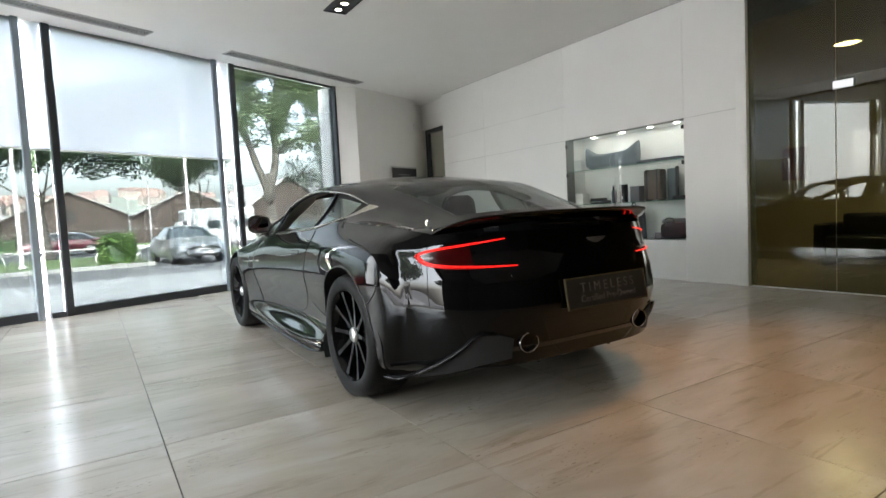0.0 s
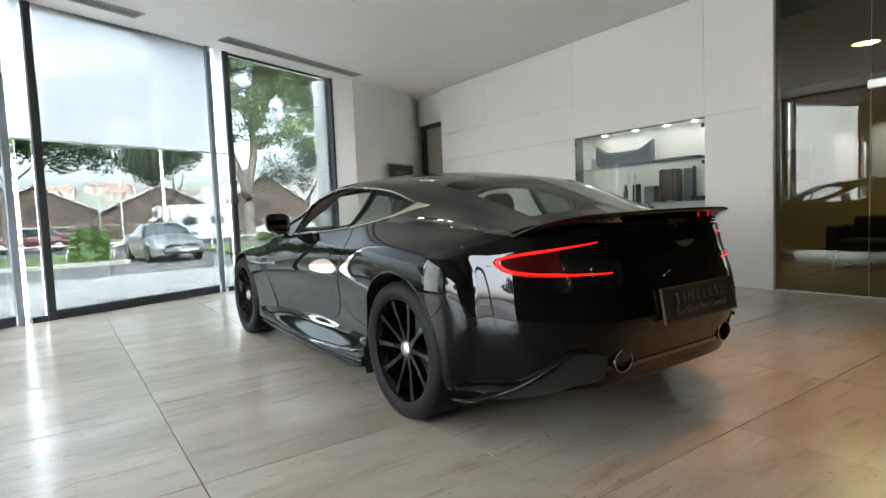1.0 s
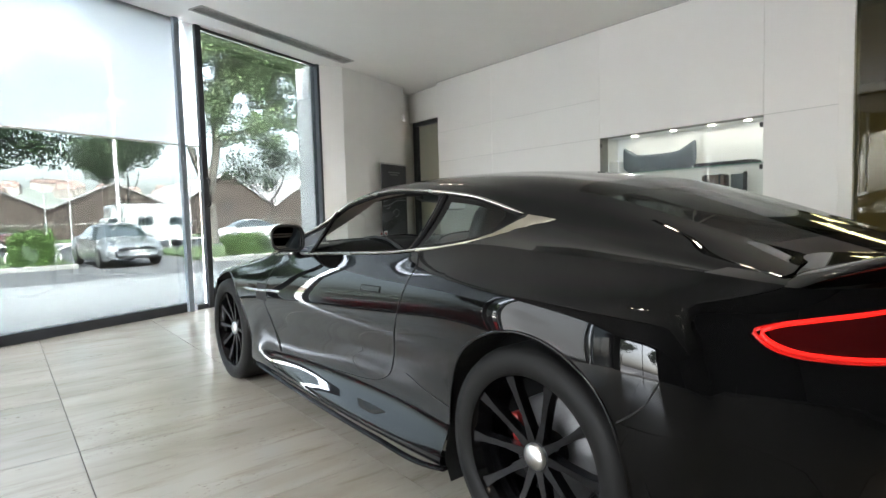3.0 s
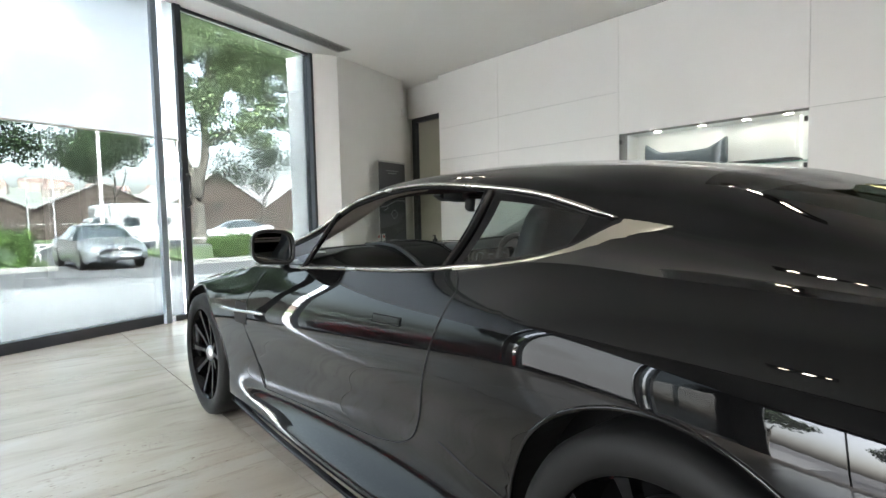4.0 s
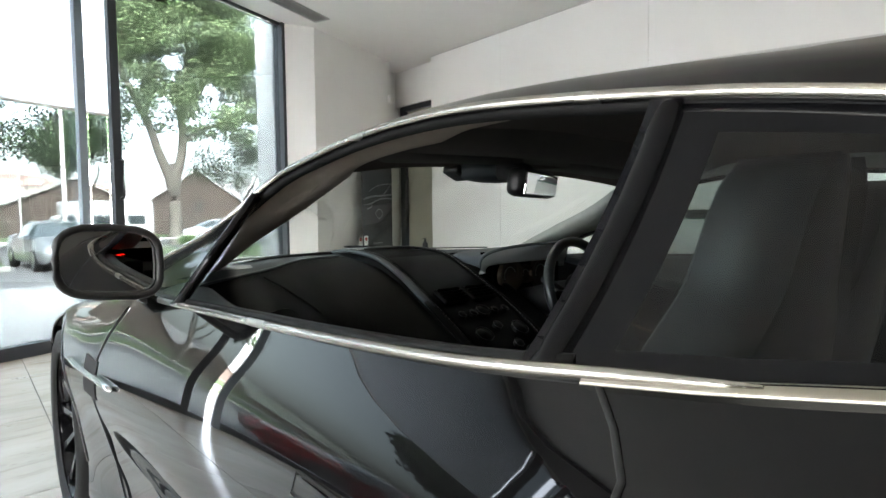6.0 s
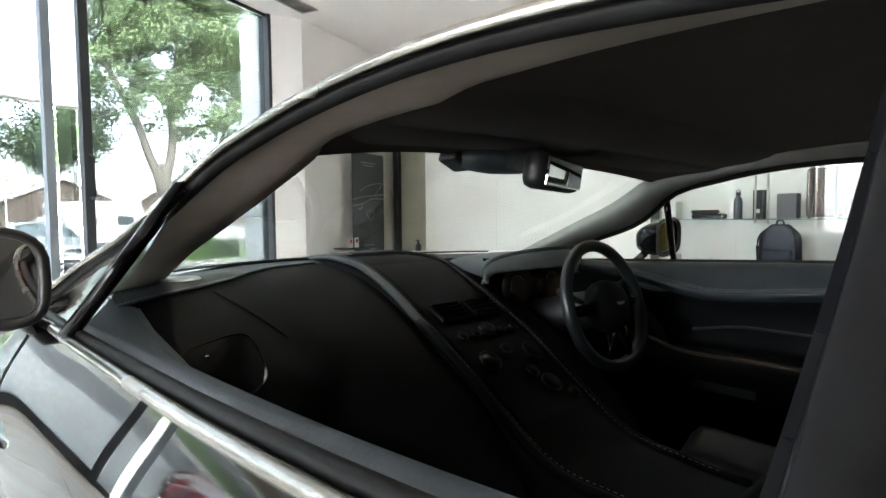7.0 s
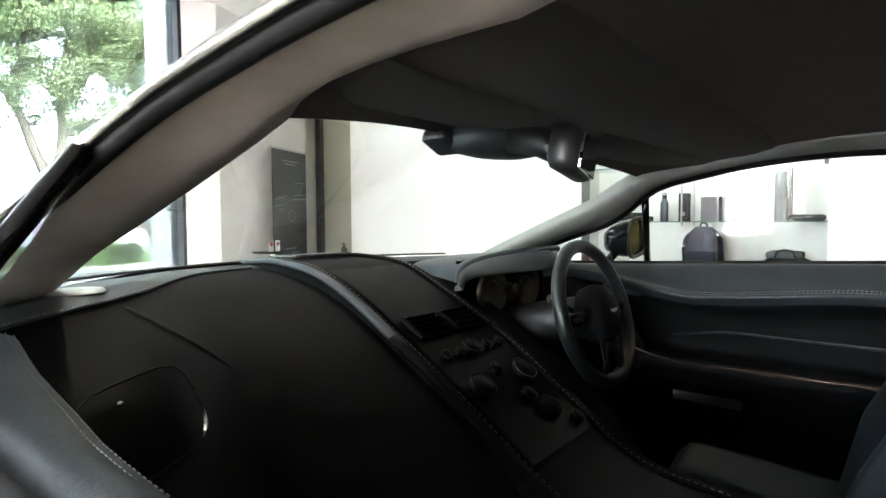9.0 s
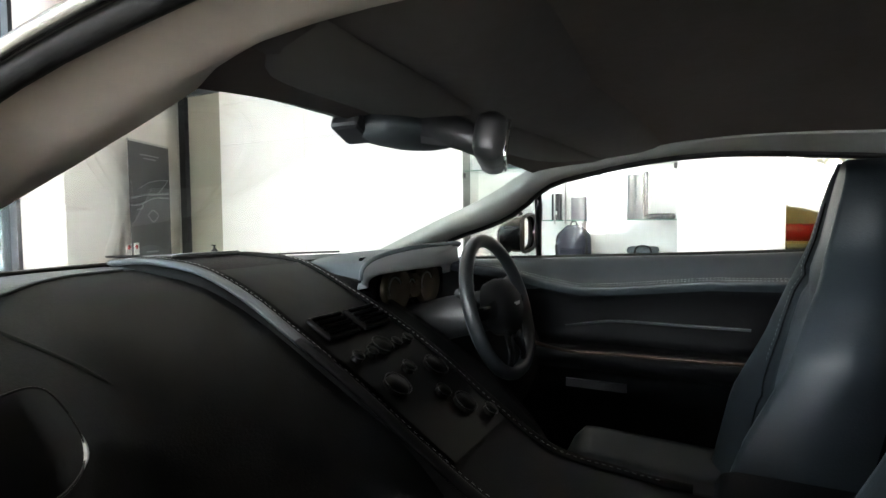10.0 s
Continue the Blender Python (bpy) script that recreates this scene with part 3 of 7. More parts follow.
def build_cabin(car):
    # roof, pillars and glass: each row runs from the belt over the window top and glass edge to the centre
    s = np.unique(np.round(np.r_[np.linspace(-0.62, DLO[0], 32), np.linspace(DLO[0], DLO[1], 60)], 4))
    c = cabin_rows(s)
    belt = body_lines(s)[:, 6]
    m = len(s)
    wt = np.c_[c[:, 0], s, c[:, 1]]
    ge = np.c_[c[:, 2], s + 0.0, c[:, 3]]
    ce = np.c_[np.zeros(m), c[:, 4], c[:, 5]]
    mid = np.c_[c[:, 2] * 0.55, s + (c[:, 4] - s) * 0.68, c[:, 3] + (c[:, 5] - c[:, 3]) * 0.74]
    bl = plan_warp(np.c_[belt[:, 0], s, belt[:, 1]])
    # rear of the side window the belt rises into the quarter panel
    lift = np.interp(s, (DLO[0], .29, .33, .38, .45, .55), (1, .72, .38, .15, .03, 0))[:, None]
    pts = np.stack([bl, (bl + wt) / 2 + np.c_[np.full(m, -0.008), np.zeros(m), np.full(m, -0.012)], wt, (wt + ge) / 2 + np.c_[np.full(m, 0.006), np.zeros(m), np.full(m, 0.008)], ge, mid, ce], 1)
    half = spline_rows(pts, [6, 6, 4, 4, 10, 12])
    for i in range(m):
        a = 12 * (float(lift[i, 0]) if s[i] >= DLO[0] else 0.33 + 0.67 * max(0, (s[i] + 0.62) / (DLO[0] + 0.62)))
        idx = np.r_[np.linspace(0, a, 5), np.linspace(a, 12, 9)[1:]]
        old = half[i, :13].copy()
        half[i, :13] = np.stack([np.interp(idx, np.arange(13), old[:, q]) for q in range(3)], -1)
    k = half.shape[1]
    cols = {"side": (0, 12), "rail": (12, 20), "top": (20, k - 1)}
    left = half.copy()
    left[..., 0] *= -1
    g = np.concatenate([left, half[:, -2::-1]], 1)
    n = g.shape[1]
    vs = g.reshape(-1, 3)
    fs, tag = [], []
    for i in range(m - 1):
        sm = (s[i] + s[i + 1]) / 2
        for j in range(n - 1):
            q = j if j < k - 1 else n - 2 - j
            if q < 12:
                t = "open" if sm > DLO[0] and q >= 4 else "quarter"
            elif q < 20:
                t = "rail"
            else:
                t = "windscreen" if sm > 1.44 else "roof" if sm > 0.10 else "rear_window" if sm > -0.52 else "quarter"
            fs.append((i * n + j, (i + 1) * n + j, (i + 1) * n + j + 1, i * n + j + 1))
            tag.append(t)
    ns = normals_of(vs, fs)
    split("roof", vs, fs, ns, [t in ("roof", "rail", "quarter") for t in tag], PAINT, car, "black metallic roof and pillars")
    for name, m_, lab in (("windscreen", CAR_GLASS, "clear laminated windscreen"), ("rear_window", DARK_GLASS, "dark tinted rear window")):
        ob = split(name, vs, fs, ns, [t == name for t in tag], m_, car, lab)
    # bright trim round the side windows
    for sign in (-1, 1):
        for line, rad, sel in ((wt, 0.0070, s >= DLO[0]), (bl, 0.0062, s >= 0.50)):
            p = line[sel] * (sign, 1, 1)
            p[:, 0] += sign * 0.004
            taper = [rad * min(1, 0.3 + max(0, y - p[0, 1]) / 0.12) for y in p[:, 1]]
            v, f = tube(p, taper, 8)
            add("window_trim", v, f, SATIN, car, "bright metal window trim")


def build_wheel(parent):
    w = new("wheel")
    w.parent = parent
    tagged(w, "gloss black multi-spoke alloy wheel")
    prof = [(0.255, -0.13), (0.30, -0.135), (0.335, -0.125), (0.345, -0.10), (0.345, 0.10), (0.335, 0.125), (0.30, 0.135), (0.262, 0.13), (0.255, 0.12)]
    v, f = lathe(prof, 64, "x")
    add("tyre", v, f, RUBBER, w, "black low-profile tyre")
    prof = [(0.262, 0.128), (0.258, 0.112), (0.245, 0.10), (0.240, -0.12), (0.255, -0.13)]
    v, f = lathe(prof, 64, "x")
    add("rim", v, f, GLOSS_BLACK, w)
    for i in range(10):
        a = 2 * math.pi * i / 10
        rr = [(0.040, 0.085, 0.015), (0.12, 0.092, 0.0095), (0.20, 0.105, 0.011), (0.25, 0.112, 0.0175)]
        vs = []
        for r, x, hw in rr:
            vs += [(x, r, -hw), (x, r, hw), (x - 0.035, r, hw * 1.1), (x - 0.035, r, -hw * 1.1)]
        fs = grid_faces(4, 4, close=True)
        m = Matrix.Rotation(a, 3, "X")
        add("spoke", [m @ Vector(q) for q in vs], fs, GLOSS_BLACK, w, smooth=False)
    v, f = lathe([(0.0, 0.10), (0.035, 0.099), (0.042, 0.09), (0.045, 0.05)], 24, "x")
    add("centre_cap", v, f, STEEL, w, "silver centre cap")
    v, f = lathe([(0.06, 0.0), (0.168, 0.0), (0.172, -0.005), (0.172, -0.03), (0.06, -0.03)], 40, "x")
    add("brake_disc", v, f, DISC_STEEL, w, "dark grey brake disc")
    return w


def build_car():
    car = thing("sports_car", "black metallic two-door sports coupe parked on the showroom floor", "car")
    build_body(car)
    build_cabin(car)
    first = None
    for sign, y in ((-1, 0), (-1, AXLE), (1, 0), (1, AXLE)):
        m = Matrix.Translation((sign * 0.80, y, WHEEL_R)) @ (Matrix.Rotation(math.pi, 4, "Z") if sign < 0 else ID)
        if first is None:
            first = build_wheel(car)
            first.matrix_basis = m
        else:
            copy_thing(first, m).parent = car
    return car


CAR = build_car()


# ---- outer details of the sports car ----
RED_LED = mat("red_light_guide", (0.5, 0.01, 0.008), 0.3, emit=(1.0, 0.010, 0.006), power=0.125)
RED_LENS = mat("dark_red_lens", (0.03, 0.002, 0.002), 0.15, coat=0.2, spec=0.2)
RED_DIM = mat("deep_red_lens_edge", (0.25, 0.006, 0.005), 0.25, emit=(1.0, 0.01, 0.006), power=0.03)
LINER = mat("wheel_arch_liner", (0.008, 0.008, 0.008), 0.9)
CALIPER = mat("red_brake_caliper", (0.45, 0.015, 0.012), 0.35)
CHAMPAGNE = mat("satin_window_surround", (0.42, 0.39, 0.325), 0.32, 0.9, noise_size=0.3, spread=0.03)
MIRROR = mat("mirror_glass", (0.85, 0.87, 0.88), 0.01, 1.0)
PLATE = mat("dark_plate", (0.02, 0.02, 0.021), 0.35, noise_size=0.1, spread=0.2)
PLATE_TEXT = mat("pale_plate_lettering", (0.11, 0.107, 0.10), 0.5)
PLATE_EDGE = mat("dull_gold_edge", (0.06, 0.05, 0.025), 0.4)


def rear_y(x, z):
    """The outside of the tail at a height."""
    p = plan_warp(np.array([[x, -1.0, z]]))[0]
    return float(p[1])


def on_side(y, z, sign, off=0.0):
    p = plan_warp(np.array([[side_x(y, z) + off, y, z]]))[0]
    return (p[0] * sign, p[1], p[2])


def groove(car, pts, sign, name="shut_line", r=0.0028):
    v, f = tube([on_side(y, z, sign, 0.0004) for y, z in pts], r, 6)
    add(name, v, f, LINER, car)


def cabin_side(y, k, sign, off=0.0):
    """On the side of the cabin: k runs from the belt (0) to the window top (1)."""
    c = cabin_rows([y])[0]
    b = body_lines(np.array([y]))[0, 6]
    x, z = b[0] + (c[0] - b[0]) * k, b[1] + (c[1] - b[1]) * k
    bow = 0.012 * (1 - (2 * k - 1) ** 2)
    return (sign * (x - bow * 0.6 + off), y, z - bow)


def skin_x(y, z):
    """Half width of the cabin's painted side at a place."""
    c, b = cabin_rows([y])[0], body_lines(np.array([y]))[0, 6]
    p = np.array([(b[0], b[1]), ((b[0] + c[0]) / 2 - 0.008, (b[1] + c[1]) / 2 - 0.012), (c[0], c[1]), ((c[0] + c[2]) / 2 + 0.006, (c[1] + c[3]) / 2 + 0.008), (c[2], c[3])])
    q = spline_rows(np.c_[p[:, :1], np.zeros(5), p[:, 1:]][None], [8, 8, 6, 6])[0]
    if z < b[1]:
        return side_x(y, z)
    return float(np.interp(z, np.maximum.accumulate(q[:, 2]), q[:, 0]))


def lift_at(y):
    return float(np.interp(y, (DLO[0], .29, .33, .38, .45, .55), (1, .72, .38, .15, .03, 0)))


def build_side_details(car, sign):
    # quarter window and its surround
    n, w = 34, 15
    vs = []
    for i in range(n):
        for j in range(w):
            k = j / (w - 1)
            y0 = 0.682 - 0.012 * k
            y = DLO[0] + 0.002 + (y0 - DLO[0]) * i / (n - 1)
            lo = lift_at(y)
            vs.append(cabin_side(y, lo + (1 - lo) * k, sign, -0.006))
    fs = grid_faces(n, w, flip=sign > 0)
    edge = [not (6 <= q // (w - 1) < n - 5 and 1 <= q % (w - 1) < w - 3) for q in range(len(fs))]
    add("quarter_window", vs, [f for f, e in zip(fs, edge) if not e], DARK_GLASS, car, "dark tinted fixed quarter window")
    add("quarter_window_border", vs, [f for f, e in zip(fs, edge) if e], GLOSS_BLACK, car, "black border round the quarter window")
    v = []
    for i in range(9):
        k = -0.02 + 1.04 * i / 8
        for d, o in ((-0.012, 0.004), (0.016, 0.004), (0.016, -0.02), (-0.012, -0.02)):
            v.append(cabin_side(0.684 - 0.012 * k + d, k, sign, o))
    add("centre_pillar", v, grid_faces(9, 4, close=True), GLOSS_BLACK, car, "gloss black window pillar")
    # satin panel behind the quarter window
    vs, m = [], 22
    for i in range(m):
        y = 0.12 + 0.52 * i / (m - 1)
        for j in range(5):
            zl = float(np.interp(y, (.12, .28, .40, .56, .64), (1.064, 1.012, .984, .959, .949)))
            zu = float(np.interp(y, (.12, .19, .25, .28, .32, .37, .42, .56, .64), (1.066, 1.083, 1.093, 1.066, 1.022, 1.000, .988, .967, .957)))
            z = zl + (zu - zl) * j / 4
            o = 0.0035 + 0.004 * min(1, max(0, (y - .30) / .2))
            vs.append((sign * (skin_x(y, z) + (o if 0 < j < 4 else -0.004)), y, z))
    add("quarter_trim", vs, grid_faces(m, 5, flip=sign > 0), CHAMPAGNE, car, "satin champagne window surround")
    # divider of the small front window
    v, f = tube([cabin_side(1.52, 0.0, sign, 0.004), cabin_side(1.48, 0.98, sign, 0.004)], 0.011, 8)
    add("window_divider", v, f, GLOSS_BLACK, car)
    vs = []
    for i in range(10):
        for j in range(7):
            k = j / 6
            y = 1.53 - 0.04 * k + (1.99 - 1.53 + 0.04 * k) * i / 9
            vs.append(cabin_side(min(y, 2.0), k, sign, -0.004))
    add("front_quarter_window", vs, grid_faces(10, 7, flip=sign > 0), CAR_GLASS, car, "small clear front quarter window")
    # door shut lines, handle, fender vent and strake
    rear = [(.630, .952), (.593, .905), (.607, .846), (.628, .795), (.68, .663), (.75, .53), (.82, .43), (.90, .385), (1.0, .362), (1.2, .345), (1.5, .335), (1.8, .325), (1.955, .32)]
    sm = smooth_line([(a, b, 0) for a, b in rear], 60)
    groove(car, [(a, b) for a, b, _ in sm], sign)
    groove(car, [(1.955, .32), (2.0, .45), (2.028, .55), (2.04, .62)], sign)
    groove(car, [(2.03, .705), (1.98, .78), (1.90, .86)], sign)
    groove(car, [(-0.36, .56), (-0.42, .585), (-0.5, .62), (-0.58, .68)], sign)
    groove(car, [(.40, .40), (.55, .42), (.68, .46)], sign, r=0.002)
    h = []
    for y, z in ((.80, .780), (.80, .803), (.952, .800), (.955, .777), (.80, .780)):
        h.append(on_side(y, z, sign, 0.001))
    v, f = tube(h, 0.0022, 6)
    add("door_handle_edge", v, f, LINER, car)
    vs = []
    for i in range(8):
        for j in range(4):
            vs.append(on_side(.806 + .142 * i / 7, .782 + .017 * j / 3, sign, 0.004))
    add("door_handle", vs, grid_faces(8, 4, flip=sign > 0), PAINT, car, "flush painted door handle")
    vs = []
    for i in range(8):
        for j in range(5):
            y = 2.0 + .14 * i / 7
            vs.append(on_side(y, .618 + (.716 - .618) * j / 4, sign, 0.002))
    add("fender_vent", vs, grid_faces(8, 5, flip=sign > 0), LINER, car, "black vent behind the front wheel")
    pts = [on_side(y, z, sign, 0.006) for y, z in ((2.33, .672), (2.2, .672), (2.06, .678), (1.94, .686), (1.80, .692))]
    v, f = tube(smooth_line(pts, 16), [0.006] + [0.011] * 14 + [0.004], 8, flat=0.7)
    add("side_strake", v, f, CHROME, car, "bright metal side strake")
    # wheel arch lips, liners
    for c in (0.0, AXLE):
        th = np.linspace(0, math.pi, 40)
        lip = [on_side(c + ARCH_R * math.cos(a), 0.345 + ARCH_R * math.sin(a), sign, -0.002) for a in th]
        v, f = tube(lip, 0.006, 6)
        add("arch_lip", v, f, PAINT, car)
        vs = []
        for a in np.linspace(-0.5, math.pi + 0.5, 44):
            for x in (0.94, 0.56):
                r = ARCH_R + 0.002
                z = 0.345 + r * math.sin(a)
                y = c + r * math.cos(a)
                xx = min(x, side_x(y, max(z, 0.2)) - 0.008)
                vs.append((sign * xx, y, z))
        fs = grid_faces(44, 2, flip=sign < 0)
        nv = len(vs)
        fs.append(tuple(range(1, nv, 2)))
        add("arch_liner", vs, fs, LINER, car, "matt black wheel arch liner", smooth=False)
    # sill blade
    pts = [(sign * x, y, z) for x, y, z in ((.905, 2.30, .19), (.925, 2.0, .185), (.95, 1.4, .18), (.962, .8, .178), (.962, .45, .185), (.955, .36, .20))]
    v, f = tube(smooth_line(pts, 30), 0.016, 8, flat=0.45)
    add("sill_blade", v, f, GLOSS_BLACK, car, "gloss black sill blade")
    # rear winglet
    pts = [(sign * .895, -.40, .200), (sign * .875, -.50, .207)] + [(sign * x, rear_y(x, flick_line(x)) - .016, flick_line(x)) for x in (.80, .74, .68, .62, .56)]
    v, f = tube(smooth_line(pts, 24), [0.022] * 14 + [0.022 - 0.0018 * q for q in range(10)], 8, flat=0.5)
    add("rear_flick", v, f, GLOSS_BLACK, car, "gloss black rear bumper winglet")


def build_mirror(car, sign):
    m = new("door_mirror")
    m.parent = car
    tagged(m, "black door mirror with a body-coloured shell")
    c = Vector((sign * 0.968, 1.63, 0.992))
    vs, nu, nv = [], 24, 14
    for i in range(nv):
        t = i / (nv - 1)
        for k in range(nu):
            a = 2 * math.pi * k / nu
            r = math.sin(math.pi * (0.5 + 0.5 * t)) if t < 1 else 0.0
            r = math.sqrt(max(0, 1 - t**2.2))
            ex = abs(math.cos(a)) ** 0.5 * math.copysign(1, math.cos(a)) * 0.084 * r
            ez = abs(math.sin(a)) ** 0.55 * math.copysign(1, math.sin(a)) * 0.064 * r * (1 - 0.22 * max(0, math.cos(a) * sign) * (math.sin(a) > 0))
            vs.append((c.x + ex, c.y - 0.045 + 0.12 * t, c.z + ez - 0.01 * t + 0.01 * ex * sign / 0.1))
    add("shell", vs, grid_faces(nv, nu, close=True, flip=True), PAINT, m)
    ring = [Vector(v) for v in vs[:nu]]
    v, f = tube(ring + ring[:1], 0.007, 8, caps=False)
    add("shell_edge", v, f, BLACK, m)
    add("mirror_pane", [(c.x + (q.x - c.x) * 0.93, q.y + 0.012, c.z + (q.z - c.z) * 0.93) for q in ring], [tuple(range(nu))], MIRROR, m, "mirror glass", smooth=False)
    v, f = tube([(sign * .925, 1.64, .945), (sign * .90, 1.66, .915), (sign * .865, 1.67, .885)], [0.022, 0.02, 0.03], 10, flat=0.6)
    add("stalk", v, f, GLOSS_BLACK, m)


def tail_path(pts, sign, off=0.006, n=40):
    out = []
    for x, z, _ in smooth_line([(a, b, 0) for a, b in pts], n):
        out.append((sign * x, rear_y(x, z) - off, z))
    return out


def text_mesh(word, size, m, material, parent, name="lettering"):
    cu = bpy.data.curves.new("t", "FONT")
    cu.body, cu.size, cu.align_x, cu.align_y, cu.extrude = word, size, "CENTER", "CENTER", 0.0006
    tmp = bpy.data.objects.new("t", cu)
    scene.collection.objects.link(tmp)
    me = bpy.data.meshes.new_from_object(tmp.evaluated_get(bpy.context.evaluated_depsgraph_get()))
    bpy.data.objects.remove(tmp)
    bpy.data.curves.remove(cu)
    me.materials.clear()
    me.materials.append(material)
    me.transform(m)
    bm = bmesh.new()
    bm.from_mesh(me)
    todo = set(bm.verts)
    plate = new(name)
    plate.parent = parent
    while todo:
        seen, front = set(), [todo.pop()]
        while front:
            v = front.pop()
            seen.add(v)
            for e in v.link_edges:
                w = e.other_vert(v)
                if w in todo:
                    todo.discard(w)
                    front.append(w)
        at = {v: i for i, v in enumerate(sorted(seen, key=lambda q: q.index))}
        fs = [[at[v] for v in f.verts] for f in bm.faces if f.verts[0] in seen]
        add("letter", [v.co for v in at], fs, material, plate, smooth=False)
    bm.free()
    return plate


LAMP_UP = ((.46, .873), (.56, .861), (.66, .847), (.73, .834), (.768, .822), (.786, .808), (.783, .792), (.772, .775), (.755, .764), (.72, .756), (.64, .750), (.55, .747), (.425, .745))


def flick_line(x):
    """Height of the winglet's edge round the rear corner."""
    return float(np.interp(x, (.46, .54, .62, .70, .78, .84, .90), (.40, .43, .435, .345, .25, .218, .20)))


def build_tail(car):
    up = LAMP_UP
    for sign in (-1, 1):
        taper = [0.0045 + 0.0045 * min(1, q / 18, (59 - q) / 18) for q in range(60)]
        v, f = tube(tail_path(up, sign, 0.002, 60), taper, 8, flat=0.65)
        lamp_ = new("tail_lamp")
        lamp_.parent = car
        tagged(lamp_, "red LED tail lamp, lit")
        add("light_guide", v, f, RED_LED, lamp_, "glowing red light guide")
        v, f = tube([(x, y + .004, z) for x, y, z in tail_path([(x + .006, z - .004 * (z < .79) + .002 * (z > .83)) for x, z in up[3:-1]], sign, 0.004, 40)], [0.003 + 0.009 * math.sin(math.pi * q / 39) for q in range(40)], 8, flat=0.6)
        add("outer_glow", v, f, RED_DIM, lamp_, "deep red outer lens edge")
        vs = []
        for i in range(24):
            x = .44 + (.778 - .44) * i / 23
            zt = float(np.interp(x, [a for a, _ in up[:6]], [b for _, b in up[:6]]))
            zb = float(np.interp(x, [a for a, _ in up[:5:-1]], [b for _, b in up[:5:-1]]))
            for j in range(6):
                z = zb + (zt - zb) * j / 5
                vs.append((sign * x, rear_y(x, z) - 0.0025, z))
        add("lens", vs[:13 * 6], grid_faces(13, 6, flip=sign > 0), GLOSS_BLACK, lamp_, "smoked black inner lens")
        add("red_lens", vs[12 * 6:], grid_faces(12, 6, flip=sign > 0), RED_LENS, lamp_, "dark red lens")
        # dark undercut below the winglet
        vs = []
        for i in range(16):
            x = .47 + .33 * i / 15
            zt = flick_line(x)
            for j in range(6):
                zb = float(np.interp(x, (.44, .60, .70, .84), (.31, .285, .245, .20)))
                z = zb + (zt - zb) * j / 5
                vs.append((sign * x, rear_y(min(x, .80), z) - 0.006 + max(0, x - .80) * 2.0, z))
        add("lower_valance", vs, grid_faces(16, 6, flip=sign > 0), LINER, car, "matt black lower rear valance")
        # exhaust
        ex = new("exhaust_tip")
        ex.parent = car
        tagged(ex, "oval polished exhaust tip")
        prof = [(0.046, 0.10), (0.052, 0.0), (0.054, -0.010), (0.052, -0.014), (0.048, -0.010), (0.046, 0.0), (0.044, 0.09)]
        v, f = lathe(prof, 36, "y")
        v = [(a * 1.08 + sign * .40 + .012, b - .905, c * 0.88 + .374) for a, b, c in v]
        add("pipe", v, f, GLOSS_BLACK, ex)
        ring = [(.0525 * 1.08 * math.cos(a) + sign * .40 + .012, -.921, .0525 * .88 * math.sin(a) + .374) for a in np.linspace(0, 2 * math.pi, 41)]
        rv, rf = tube(ring, 0.0028, 6, caps=False, up=(0, 1, 0.01))
        add("rim_ring", rv, rf, CHROME, ex, "bright polished ring")
        v, f = lathe([(0.0, 0.05), (0.05, 0.05)], 24, "y")
        add("bore", [(a + sign * .40 + .012, b - .900, c * .85 + .374) for a, b, c in v], f, LINER, ex)
    # spoiler lip
    vs, n = [], 49
    for i in range(n):
        x = -0.745 + 1.49 * i / (n - 1)
        e = abs(x) / 0.745
        ry = rear_y(min(abs(x), 0.76), 0.93) - 0.02
        zt = 0.982 - 0.012 * e**2 - 0.062 * e**9
        k = 1 - e**12
        for dy, dz in ((0.22, -0.030), (0.10, -0.004), (0.02, 0.010), (-0.045, 0.016), (-0.055, 0.010), (-0.045, 0.0), (-0.01, -0.012), (0.03, -0.035)):
            vs.append((x, ry + dy * (1 - 0.25 * e) * (0.15 + 0.85 * k), zt + dz * k))
    add("spoiler_lip", vs, grid_faces(n, 8, flip=True), PAINT, car, "black raised boot spoiler")
    # bright recess strip under the lip
    v, f = tube([(x, rear_y(x, .928) - 0.004, .928) for x in np.linspace(-0.3, 0.3, 20)], 0.007, 6, flat=0.6)
    add("brake_light_strip", v, f, GLOSS_BLACK, car, "dark high brake light strip")
    # plate
    pl = new("number_plate")
    pl.parent = car
    tagged(pl, "dark show plate with pale lettering and a thin gold edge")
    m = Matrix.Translation((0.10, -0.978, 0.580)) @ Matrix.Rotation(radians(-9), 4, "X")
    part("plate_board", moved(boxes((-.285, -.004, -.072, .285, .008, .072), bevel=0.003), m), PLATE, pl)
    part("plate_rim", moved(boxes((-.29, -.006, .070, .29, .006, .078), (-.29, -.006, -.078, .29, .006, -.070), (-.293, -.006, -.078, -.285, .006, .078), (.285, -.006, -.078, .293, .006, .078)), m), PLATE_EDGE, pl)
    face = m @ Matrix.Translation((0, -0.0055, 0)) @ Matrix.Rotation(radians(90), 4, "X")
    text_mesh("T I M E L E S S", 0.066, face @ Matrix.Translation((0, 0.022, 0)), PLATE_TEXT, pl)
    text_mesh("Certified Pre-Owned", 0.047, face @ Matrix.Translation((0, -0.032, 0)), PLATE_TEXT, pl)
    # plain badge: a flat winged bar, and a script bar
    z = .832
    vs = [(x + .11, rear_y(x, z) - 0.012, z + dz) for x, dz in ((-.075, .014), (.075, .014), (.055, -.002), (.012, -.016), (-.012, -.016), (-.055, -.002))]
